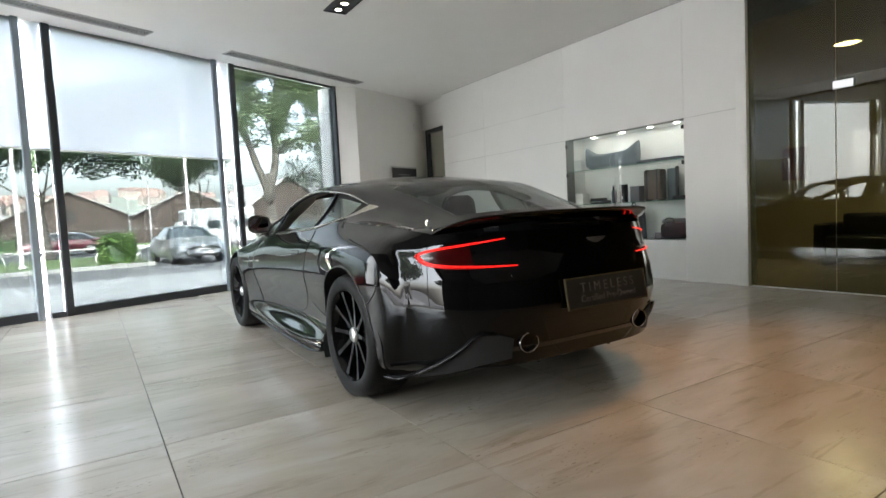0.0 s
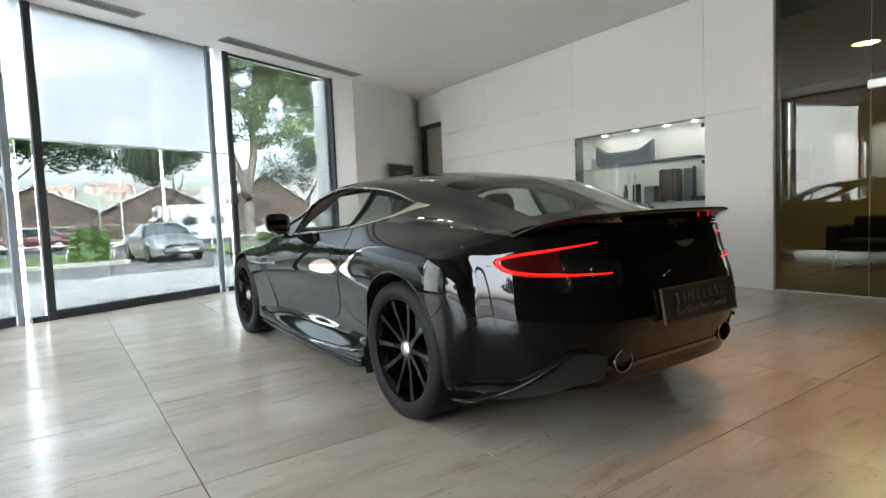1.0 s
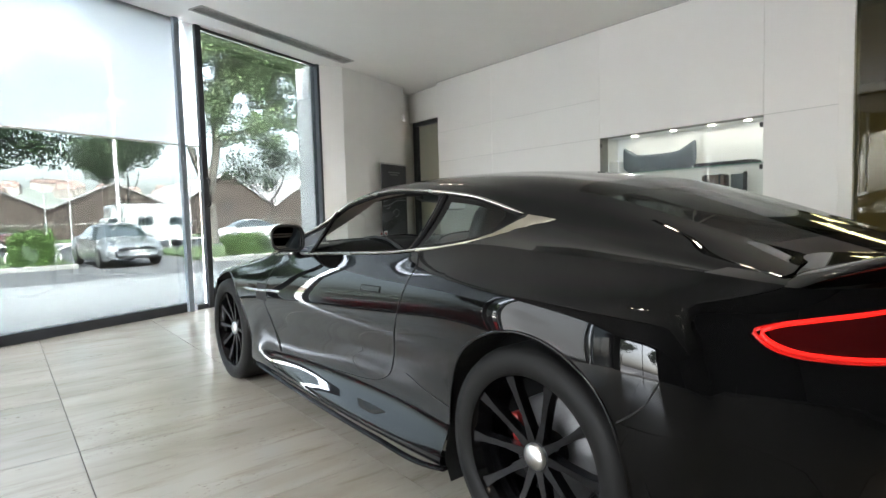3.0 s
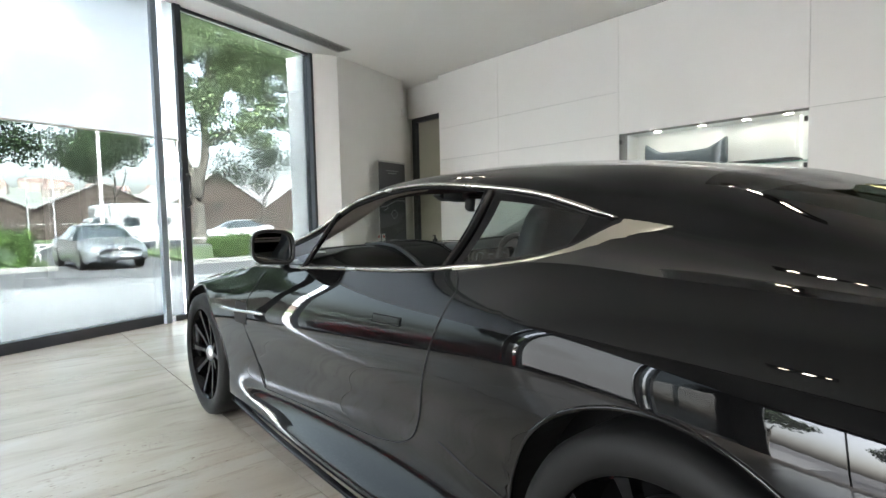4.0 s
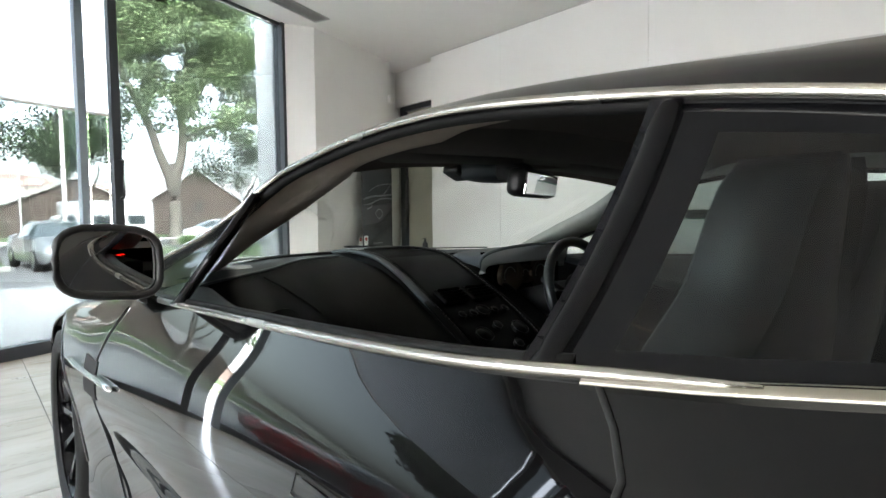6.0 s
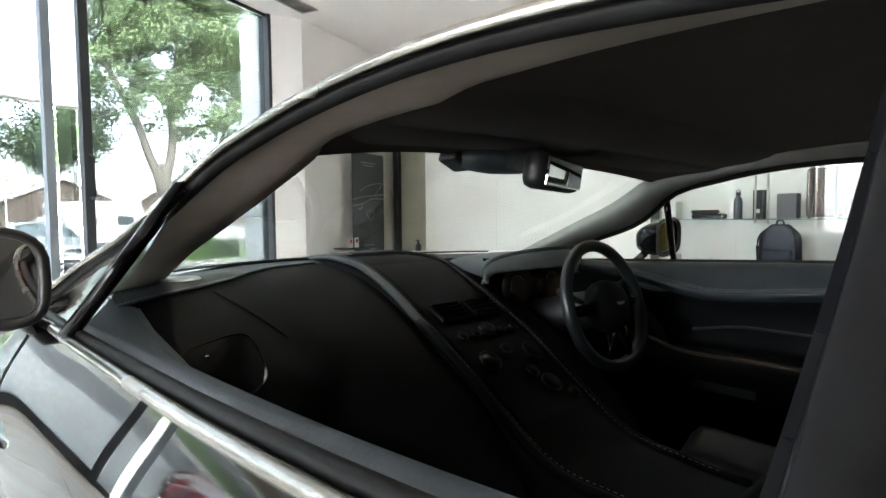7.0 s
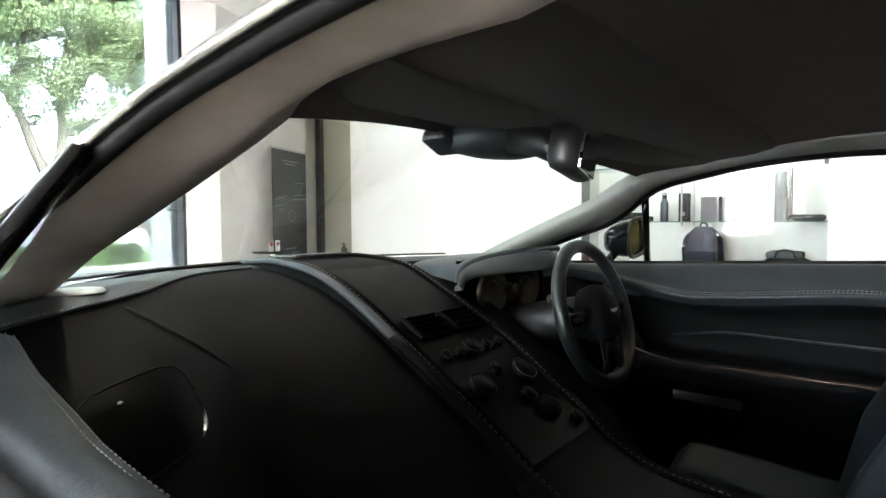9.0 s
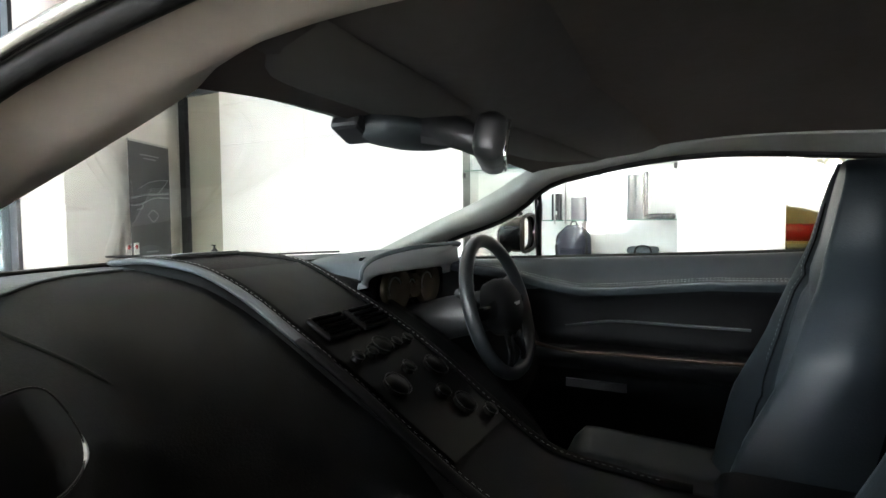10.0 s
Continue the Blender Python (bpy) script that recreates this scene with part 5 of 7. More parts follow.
def build_door_card(car, sign):
    d = new("door_card")
    d.parent = car
    tagged(d, "black stitched leather door card")
    ys = np.linspace(.66, 1.90, 44)
    rows, tops = [], []

    def inner_edge(y):
        """Where the padded top of the door turns down: x and height."""
        return (float(np.interp(y, (.66, 1.25, 1.36, 1.46, 1.62, 1.79, 1.90), (.766, .761, .757, .748, .738, .718, .70))),
                float(np.interp(y, (.66, 1.0, 1.25, 1.36, 1.46, 1.62, 1.79, 1.90), (.878, .875, .871, .871, .874, .884, .896, .898) if sign < 0 else (.868, .860, .834, .828, .845, .880, .896, .898))))
    for y in ys:
        bz = body_lines(np.array([y]))[0, 6][1]
        bx = body_lines(np.array([y]))[0, 6][0]
        h = float(np.interp(y, (.66, .85, 1.3, 1.45, 1.6, 1.98), (.885, .88, .845, .85, .88, .89)))
        ix, iz = inner_edge(y)
        rows.append([(ix + .010, y, iz - .022), (bx - .062, y, min(h, iz) - .045), (bx - .052, y, .72), (bx - .062, y, .66), (bx - .115, y, .645), (bx - .118, y, .60), (bx - .06, y, .56), (bx - .05, y, .32)])
        tops.append([(bx - .022, y, bz - .03), (bx - .026, y, bz - .006), (bx - .036, y, bz + .002), (bx - .050, y, bz + .001), ((bx + ix) / 2 - .018, y, (bz + iz) / 2 + .012), (ix + .012, y, iz + .008), (ix, y, iz), (ix + .002, y, iz - .012), (ix + .012, y, iz - .026)])
    g = spline_rows(np.array([[(sign * p[0], p[1], p[2]) for p in r] for r in rows]), [2, 3, 3, 3, 3, 3, 2])
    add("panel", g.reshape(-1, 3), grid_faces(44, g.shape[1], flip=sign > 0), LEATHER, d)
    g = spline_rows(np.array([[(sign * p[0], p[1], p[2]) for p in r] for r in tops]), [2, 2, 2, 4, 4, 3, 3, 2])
    # left top lighter, right darker: window light put into the leather colour
    add("door_top", g.reshape(-1, 3), grid_faces(44, g.shape[1], flip=sign > 0), LEATHER_LIT if sign < 0 else SEAT_LEATHER, d, "padded blue-grey leather door top")
    for off in (.004, .013):
        stitches(d, [(sign * (inner_edge(y)[0] + off), y, inner_edge(y)[1] + .0035 + off * .55) for y in np.linspace(.70, 1.80, 24)], 120)
    # slot seal
    line = [(sign * (body_lines(np.array([y]))[0, 6][0] - .012), y, body_lines(np.array([y]))[0, 6][1] + .003) for y in np.linspace(.66, 1.97, 30)]
    v, f = tube(line, 0.0075, 6)
    add("slot_seal", v, f, RUBBER, d)
    # pull handle curve and speaker bar
    p = [(sign * (.80 - .045), y, z) for y, z in ((1.40, .71), (1.25, .735), (1.14, .735), (.90, .735))]
    v, f = tube(smooth_line(p, 20), 0.004, 6)
    add("piping", v, f, SEAT_LEATHER, d)
    part("speaker_bar", boxes((sign * .762, 1.22, .52, sign * .772, 1.40, .545)), BLACK, d)
    pts = [(sign * .735, 1.62, .70), (sign * .722, 1.45, .648), (sign * .718, 1.2, .645), (sign * .72, .8, .65)]
    v, f = tube(smooth_line(pts, 24), 0.0055, 6)
    add("armrest_edge", v, f, mat("bronze_trim", (.075, .048, .034), .4, .7), d, "dull bronze armrest edge")
    # oval silver handle recess at the front
    vs = []
    for k in range(20):
        a = 2 * math.pi * k / 20
        vs.append((sign * .764, 1.55 + .075 * math.cos(a), .845 + .026 * math.sin(a) + .012 * math.cos(a)))
    add("release_recess", vs, [tuple(range(20))], LEATHER_LIT, d, smooth=False)


def build_seat(car):
    d = new("sport_seat")
    d.parent = car
    tagged(d, "dark blue-grey leather sports seat with integral headrest")
    nv, nu = 40, 44
    front, back = [], []
    for i in range(nv):
        t = i / (nv - 1)
        z = .40 + .74 * t
        y = float(np.interp(t, (0, .3, .5, .8, 1), (.98, .925, .895, .845, .82)))
        w = float(np.interp(t, (0, .25, .55, .68, .78, .90, .96, 1.0), (.235, .255, .25, .205, .140, .120, .100, .05)))
        bol = float(np.interp(t, (0, .3, .5, .75, 1), (.075, .08, .04, .02, .01)))
        for k in range(nu):
            u = -1 + 2 * k / (nu - 1)
            e = abs(u)
            fwd = bol * np.clip((e - .45) / .35, 0, 1) ** 1.5 - (.10 + bol) * np.clip((e - .88) / .12, 0, 1) ** 2
            crease = .50 + .16 * t
            fwd -= .011 * math.exp(-((e - crease) / .05) ** 2) + (.009 * math.exp(-((t - .62 - .10 * e) / .022) ** 2) + .006 * math.exp(-((t - .36 + .08 * e) / .02) ** 2)) * (e < .86)
            front.append((w * u, y + fwd + .01 * math.cos(u * math.pi * .5), z))
            back.append((w * u * .92, y - .11 + .035 * t - .02 * math.cos(u * 1.4), z))
    fs = grid_faces(nv, nu, flip=True)
    n = nv * nu
    fs2 = [tuple(q + n for q in f[::-1]) for f in fs]
    rim = []
    edge = [k for k in range(nu)] + [i * nu + nu - 1 for i in range(1, nv)] + [(nv - 1) * nu + k for k in range(nu - 2, -1, -1)] + [i * nu for i in range(nv - 2, 0, -1)]
    for a, b in zip(edge, edge[1:] + edge[:1]):
        rim.append((a, b, b + n, a + n))
    add("backrest", front + back, fs + fs2 + rim, SEAT_LEATHER, d)
    # seams
    for u in (-.56, .56):
        line = []
        for i in range(nv - 4):
            k = (u + .16 * i / (nv - 1) * (1 if u > 0 else -1)) * (nu - 1) / 2 + (nu - 1) / 2
            j = int(k)
            a, b = Vector(front[i * nu + j]), Vector(front[i * nu + j + 1])
            p = a.lerp(b, k - j)
            line.append((p.x, p.y + .002, p.z))
        v, f = tube(line, 0.0022, 5)
        add("seam", v, f, LEATHER, d)
        stitches(d, [(x * 1.06, y + .006, z) for x, y, z in line], 60)
    vs, mv = [], 18
    for i in range(mv):
        t = i / (mv - 1)
        y = .92 + .50 * t
        for k in range(nu):
            u = -1 + 2 * k / (nu - 1)
            e = abs(u)
            z = .40 + .035 * t + .055 * np.clip((e - .5) / .35, 0, 1) ** 1.4 * (1 - .3 * t) - .16 * np.clip((e - .88) / .12, 0, 1) ** 2 - .10 * np.clip((t - .85) / .15, 0, 1) ** 2
            vs.append((.26 * u, y, z))
    add("cushion", vs, grid_faces(mv, nu, flip=True), SEAT_LEATHER, d)
    part("seat_base", boxes((-.23, .75, .18, .23, 1.38, .33), bevel=0.02), CARPET, d)
    return d


def build_cabin_inside(car):
    build_lining(car)
    build_dash(car)
    build_console(car)
    build_binnacle(car)
    build_steering(car)
    for sign in (-1, 1):
        build_door_card(car, sign)
    s = build_seat(car)
    s.location = (.37, -.06, 0)
    copy_thing(s, Matrix.Translation((-.37, -.13, .0)))
    part("cabin_floor", boxes((-.78, -.2, .19, .78, 2.2, .22)), CARPET, car)
    part("bulkhead", boxes((-.78, 2.0, .2, .78, 2.03, .88)), CARPET, car)
    # rear bench and shelf
    part("rear_seat", boxes((-.55, -.05, .25, .55, .35, .62), bevel=0.05), LEATHER, car, "black rear bench", smooth=True)
    part("rear_shelf", boxes((-.62, -.62, .80, .62, .0, .84), bevel=0.01), CARPET, car)
    for sign in (-1, 1):
        part("rear_side_trim", boxes((sign * .70, -.4, .3, sign * .76, .66, .93), bevel=0.01), LEATHER, car)


build_cabin_inside(CAR)


# ---- outside ----
GRASS = mat("grass", (0.045, 0.075, 0.018), 0.95, noise_size=0.4, spread=0.45)
ASPHALT = mat("asphalt", (0.065, 0.066, 0.07), 0.9, noise_size=0.06, spread=0.12)
CONCRETE = mat("pale_concrete", (0.19, 0.195, 0.20), 0.85, noise_size=0.4, spread=0.12)
KERB = mat("kerb_stone", (0.20, 0.20, 0.19), 0.85, noise_size=0.2, spread=0.15)
BRICK = mat("weathered_brown_brick", (0.056, 0.042, 0.035), 0.9, noise_size=0.5, spread=0.35)
ROOF_GREY = mat("pale_sheet_roof", (0.24, 0.23, 0.225), 0.7, noise_size=1.0, spread=0.12)
BARK = mat("grey_bark", (0.10, 0.092, 0.08), 0.95, noise_size=0.12, spread=0.35, bump=0.02, stretch=(1, 1, 0.3))
LEAF = mat("sycamore_leaf", (0.115, 0.165, 0.075), 0.6, noise_size=0.9, spread=0.45)
LEAF_DARK = mat("dark_leaf", (0.032, 0.060, 0.022), 0.7, noise_size=0.9, spread=0.45)
LEAF_HEDGE = mat("hedge_leaf", (0.05, 0.10, 0.016), 0.7, noise_size=0.12, spread=0.5)
POLE_WHITE = mat("white_pole_paint", (0.5, 0.5, 0.49), 0.5, noise_size=0.4, spread=0.06)
G = -0.36


def ground(name, bm, m, label):
    return tagged(part(name, bm, m), label, name, kind="structure")


ground("ground", boxes((-500, 7.2, -1.0, 500, 1000, G - 0.03)), ASPHALT, "grey asphalt car park and street outside")
ground("yard", boxes((-500, -300, -1.0, -9.2, 7.2, G - 0.03)), ASPHALT, "grey asphalt yard beside the showroom")
ground("pavement", boxes((-30, 2.0, -0.9, 30, 15.2, G)), CONCRETE, "pale concrete forecourt outside the windows")
ground("verge", boxes((-60, 21.0, -0.9, -0.2, 30.0, G + 0.08), (3.6, 19.6, -0.9, 60, 30.0, G + 0.08), (-120, 46, -.9, 140, 57, G + .1)), GRASS, "mown grass verge beside the street")
ground("kerb", boxes((-60, 20.7, -0.9, -0.1, 21.0, G + 0.12), (3.4, 19.3, -0.9, 60, 19.6, G + 0.12), (-120, 45.7, -.9, 140, 46, G + .12), bevel=0.03), KERB, "pale stone kerb")


def leaf_cloud(centres, count, size, seed, flat=0.7):
    """Loose leaves scattered through round clumps: (x, y, z, r)."""
    rng = np.random.default_rng(seed)
    w = np.array([c[3] ** 2 for c in centres])
    pick = rng.choice(len(centres), count, p=w / w.sum())
    c = np.array(centres)[pick]
    d = rng.normal(size=(count, 3))
    d /= np.linalg.norm(d, axis=1)[:, None]
    r = c[:, 3] * rng.uniform(0.25, 1.05, count) ** 0.5
    p = c[:, :3] + d * r[:, None] * np.array((1, 1, flat))
    n = d + rng.normal(size=(count, 3)) * 0.9 + np.array((0, 0, .5))
    n /= np.linalg.norm(n, axis=1)[:, None]
    a = np.cross(n, rng.normal(size=(count, 3)))
    a /= np.linalg.norm(a, axis=1)[:, None]
    b = np.cross(n, a)
    s = size * rng.uniform(0.6, 1.3, count)[:, None]
    quad = np.stack([p - a * s, p - b * s * .6 + n * s * .15, p + a * s, p + b * s * .6 + n * s * .15], 1)
    return quad.reshape(-1, 3).tolist(), [(4 * i, 4 * i + 1, 4 * i + 2, 4 * i + 3) for i in range(count)]


def build_tree(x, y, height, trunk_r, spread, seed, label, leaves=6000, leaf=0.16, leaf_m=LEAF, low=0.35, lean=0.0, crowns=(), skirt=0.0, stems=()):
    t = thing("tree", label, "tree", "street trees", at=(x, y, G))
    rng = random.Random(seed)
    vs, fs, clumps = [], [], []

    def limb(p, d, r, length, depth):
        pts, rad = [p.copy()], [r]
        q, dd = p.copy(), d.copy()
        for k in range(5):
            dd = (dd + Vector((rng.uniform(-.22, .22), rng.uniform(-.22, .22), rng.uniform(-.05, .18)))).normalized()
            q = q + dd * length / 5
            pts.append(q.copy())
            rad.append(r * (1 - .13 * (k + 1)))
        v, f = tube(pts, rad, 7 if depth < 2 else 5)
        fs.extend([tuple(i + len(vs) for i in a) for a in f])
        vs.extend(v)
        if depth >= 2:
            clumps.append((q.x, q.y, q.z, spread * rng.uniform(.16, .30)))
            m = pts[3]
            clumps.append((m.x, m.y, m.z, spread * rng.uniform(.12, .22)))
        if depth < 3:
            for k in range(3 if depth else 5):
                a = rng.uniform(0, 2 * math.pi)
                nd = (dd * .55 + Vector((math.cos(a), math.sin(a), rng.uniform(.05, .6))) * .75).normalized()
                at = pts[-1] if k % 2 else pts[-2]
                limb(at, nd, rad[-1] * rng.uniform(.55, .75), length * rng.uniform(.62, .85), depth + 1)
    if stems:
        for line, r0, r1 in stems:
            pts = smooth_line([Vector(p) for p in line], 12)
            v, f = tube(pts, [r0 + (r1 - r0) * k / (len(pts) - 1) for k in range(len(pts))], 9)
            fs.extend([tuple(i + len(vs) for i in a) for a in f])
            vs.extend(v)
            if line[-1][2] > 5:
                way = (Vector(pts[-1]) - Vector(pts[-2])).normalized()
                for k in range(3):
                    limb(Vector(pts[-1 - 2 * k]), (way + Vector((rng.uniform(-.6, .6), rng.uniform(-.6, .6), .2))).normalized(), r1 * (.95 - .15 * k), height * low * .8, 1)
    else:
        limb(Vector((0, 0, -.2)), Vector((lean, 0, 1)), trunk_r, height * low, 0)
    add("trunk", vs, fs, BARK, t, "grey bark trunk with forked limbs")
    clumps = [c for c in clumps if c[2] > skirt]
    for (cx, cy, cz), (rx, ry, rz), count, clump in crowns:
        while count:
            p = Vector((rng.uniform(-1, 1), rng.uniform(-1, 1), rng.uniform(-1, 1)))
            if 0.25 < p.length < 1:
                clumps.append((cx + p.x * rx, cy + p.y * ry, cz + p.z * rz, rng.uniform(*clump)))
                count -= 1
    cv, cf = leaf_cloud(clumps, leaves, leaf, seed)
    ob = add("crown", cv, cf, leaf_m, t, "loose green leaf crown", smooth=False)
    ob["kind"] = "stuff"
    return t


build_tree(8.6, 36, 13, .50, 5.0, 3, "large leafy sycamore with a pale forked trunk on the verge", 135000, .085, LEAF, .30, skirt=6.4,
           crowns=(((2.2, 0, 8.7), (4.8, 3.0, 2.4), 105, (.45, .95)), ((1.2, 0, 14.0), (6.4, 4.0, 4.6), 105, (.35, .75)), ((-4.0, 0, 9.6), (4.0, 3.0, 2.6), 40, (.4, .8))),
           stems=((((0, 0, -.3), (.02, 0, 1.4), (.04, 0, 3.0), (0, 0, 4.8)), .46, .20), (((.0, 0, 2.9), (-.25, 0, 4.0), (-.8, 0, 5.5), (-1.2, .2, 7.0), (-2.2, .4, 9.4)), .30, .15),
                  (((.03, 0, 2.9), (.15, 0, 4.0), (.5, 0, 5.4), (.6, 0, 8.0), (.9, -.3, 10.6)), .30, .15), (((.5, 0, 6.0), (1.6, 0, 7.0), (2.9, 0, 7.4), (4.4, 0, 8.4)), .15, .08), (((.6, 0, 8.0), (1.8, .3, 9.4), (2.6, .4, 11.6)), .16, .10)))
build_tree(15.5, 43, 11, .26, 3.6, 8, "slender thin-crowned tree with dark branches beside the street", 7000, .08, LEAF_DARK, .30)
build_tree(-4.0, 33, 9, .30, 4.6, 21, "dark-leaved spreading tree beside the car park", 60000, .085, LEAF_DARK, .40, skirt=4.6, crowns=(((3.4, 0, 7.2), (7.5, 3.5, 2.6), 110, (.6, 1.25)),))
build_tree(6.2, 47, 10, .26, 4.2, 33, "leaning dark-leaved tree before the sheds", 18000, .10, LEAF_DARK, .36, -.25)
build_tree(-13, 38, 11, .35, 5.0, 41, "broad dark-leaved tree beside the street", 8000, .17, LEAF_DARK, .36)
build_tree(26, 44, 12, .35, 5.0, 55, "broad green tree beside the street", 7000, .18, LEAF, .36)

build_tree(-24, 6, 10, .32, 4.5, 61, "broad dark-leaved tree beside the yard", 6000, .2, LEAF_DARK, .34)
build_tree(-26, -6, 10, .32, 4.5, 62, "broad dark-leaved tree beside the yard", 6000, .2, LEAF_DARK, .34)
build_tree(-20, 20, 10, .32, 4.5, 63, "broad dark-leaved tree beside the yard", 6000, .2, LEAF_DARK, .34)


def build_hedge(x, y, w, d, h, seed, label, m=LEAF_HEDGE, count=9000):
    t = thing("hedge", label, "shrub", at=(x, y, G))
    rng = np.random.default_rng(seed)
    part("stems", boxes((-w * .28, -d * .28, 0, w * .28, d * .28, h * .62), bevel=.1), LEAF_DARK, t)
    cl = [(rng.uniform(-.38, .38) * w, rng.uniform(-.38, .38) * d, rng.uniform(.12, .86) * h, .17 * min(w, h) * rng.uniform(.8, 1.25)) for _ in range(70)]
    v, f = leaf_cloud(cl, count, .045, seed, 1.0)
    ob = add("leaves", v, f, m, t, smooth=False)
    ob["kind"] = "stuff"


build_hedge(-1.25, 21.6, 1.3, 1.1, 1.36, 5, "clipped box-shaped green bush on the kerb")
build_hedge(5.3, 20.6, 1.5, 1.2, .95, 6, "low rounded green shrub on the kerb")
build_hedge(6.6, 21.4, 1.3, 1.1, .75, 7, "low rounded dark shrub on the kerb", LEAF_DARK)
for k in range(5):
    build_hedge(-26 + k * 8.2, 55, 7.8, 1.2, 1.5, 60 + k, "long dark roadside hedge before the sheds", LEAF_DARK, 2600)


def build_shed(x, w, y, eave, apex, seed):
    t = thing("shed", "weathered brown brick industrial shed with a gabled sheet roof", "building", "industrial sheds", at=(x, y, G))
    h = w / 2
    L = 30
    add("wall", [(-h, 0, 0), (h, 0, 0), (h, 0, eave), (0, 0, apex), (-h, 0, eave), (-h, L, 0), (h, L, 0), (h, L, eave), (0, L, apex), (-h, L, eave)],
        [(0, 1, 2, 3, 4), (5, 9, 8, 7, 6), (0, 4, 9, 5), (1, 6, 7, 2)], BRICK, t, smooth=False)
    for sign in (-1, 1):
        vs = []
        for yy in (-.25, L):
            vs += [(0, yy, apex + .12), (sign * (h + .1), yy, eave + .08), (sign * (h + .1), yy, eave - .06), (0, yy, apex - .04)]
        add("roof_slope", vs, grid_faces(2, 4, close=True) + [(0, 1, 2, 3), (4, 5, 6, 7)], ROOF_GREY, t, "pale grey sheet roof", smooth=False)
    win = new("window")
    win.parent = t
    part("pane", boxes((-.5, -.03, eave - .3, .5, .0, eave + .7)), BLACK, win)
    part("frame", boxes((-.58, -.06, eave - .38, .58, -.02, eave - .3), (-.58, -.06, eave + .7, .58, -.02, eave + .78)), BRICK, win)


for k, (x, w) in enumerate(((-25.0, 10.6), (-14.4, 10.6), (-3.7, 10.6), (7.1, 11.0), (18.0, 10.8), (29.0, 11.2), (40.2, 11.2))):
    build_shed(x, w, 62, 2.75, 5.35 + (1.3 if k in (4, 5) else 0), k)
wall = thing("roadside_wall", "long low brown brick boundary wall with a pale coping", "wall", kind="structure")
part("brickwork", boxes((-60, 58.5, G, 80, 58.8, 1.0)), BRICK, wall)
part("coping", boxes((-60, 58.45, 1.0, 80, 58.85, 1.1)), KERB, wall)

# wooded hill with houses
HILL = mat("far_wooded_hill", (0.15, 0.165, 0.14), 0.95, noise_size=9.0, spread=0.4)
hv, nx, ny = [], 60, 16
for j in range(ny):
    for i in range(nx):
        x, y = -260 + 520 * i / (nx - 1), 190 + 330 * j / (ny - 1)
        hv.append((x, y, G - .5 + 24 * (j / (ny - 1)) ** 0.8 * (1 + .16 * math.sin(x * .021 + 1) + .08 * math.sin(x * .07)) + 1.2 * noise.noise((x * .05, y * .05, 0))))
tagged(add("hillside", hv, grid_faces(ny, nx), HILL), "far green hillside", "backdrop", kind="structure")
HOUSE_WALL = mat("far_render", (0.30, 0.265, 0.24), 0.9, noise_size=2.0, spread=0.15, island=0.2)
HOUSE_ROOF = mat("far_red_tiles", (0.17, 0.115, 0.10), 0.9, noise_size=1.5, spread=0.2, island=0.25)


def build_house():
    t = thing("house", "far pale rendered house with a red tiled roof", "house", "hillside houses")
    part("wall", boxes((-4, -3, -1, 4, 3, 4.6)), HOUSE_WALL, t)
    add("roof", [(-4.4, -3.4, 4.5), (4.4, -3.4, 4.5), (4.4, 3.4, 4.5), (-4.4, 3.4, 4.5), (-3, 0, 7.2), (3, 0, 7.2)], [(0, 1, 5, 4), (2, 3, 4, 5), (1, 2, 5), (3, 0, 4)], HOUSE_ROOF, t, smooth=False)
    for x in (-2.4, 2.4):
        for z in (1.0, 3.2):
            part("window", boxes((x - .6, -3.06, z - .5, x + .6, -3.0, z + .5)), BLACK, t)
    return t


rng_h = random.Random(4)
first_house = build_house()
spots = []
for k in range(120):
    x, j = rng_h.uniform(-110, 170), rng_h.randint(6, 14)
    i = int((x + 260) / 520 * (nx - 1))
    p = hv[j * nx + i]
    spots.append(Matrix.Translation((p[0] + rng_h.uniform(-3, 3), p[1] + rng_h.uniform(-8, 8), p[2])) @ Matrix.Rotation(rng_h.uniform(-.5, .5), 4, "Z"))
first_house.matrix_world = spots[0]
for m in spots[1:]:
    copy_thing(first_house, m)


def build_pole(x, y, h, r, label, name="flagpole"):
    t = thing(name, label, name.replace("_", " "), at=(x, y, G))
    v, f = lathe([(r * 2.2, 0), (r * 2.2, .12), (r, .16), (r * .7, h), (0, h + .02)], 14)
    add("pole", v, f, POLE_WHITE, t)
    v, f = lathe([(0, h + .14), (r * 1.2, h + .08), (r * .7, h)], 12)
    add("finial", v, f, STEEL, t)


build_pole(-4.45, 24, 9, .075, "tall white painted flagpole on the verge")
build_pole(1.72, 24.5, 9, .075, "tall white painted flagpole on the verge")
build_pole(.16, 40, 4.2, .05, "short pale street post", "street_post")
build_pole(1.6, 42, 4.8, .05, "short pale street post", "street_post")


def build_hoop(x, y, m=POLE_WHITE):
    t = thing("hoop_rail", "white painted steel hoop barrier on the grass", "barrier", "hoop barriers", at=(x, y, G))
    v, f = tube(smooth_line([(-.8, 0, -.1), (-.75, 0, .45), (-.4, 0, .62), (.4, 0, .62), (.75, 0, .45), (.8, 0, -.1)], 20), .035, 8)
    add("hoop", v, f, m, t)


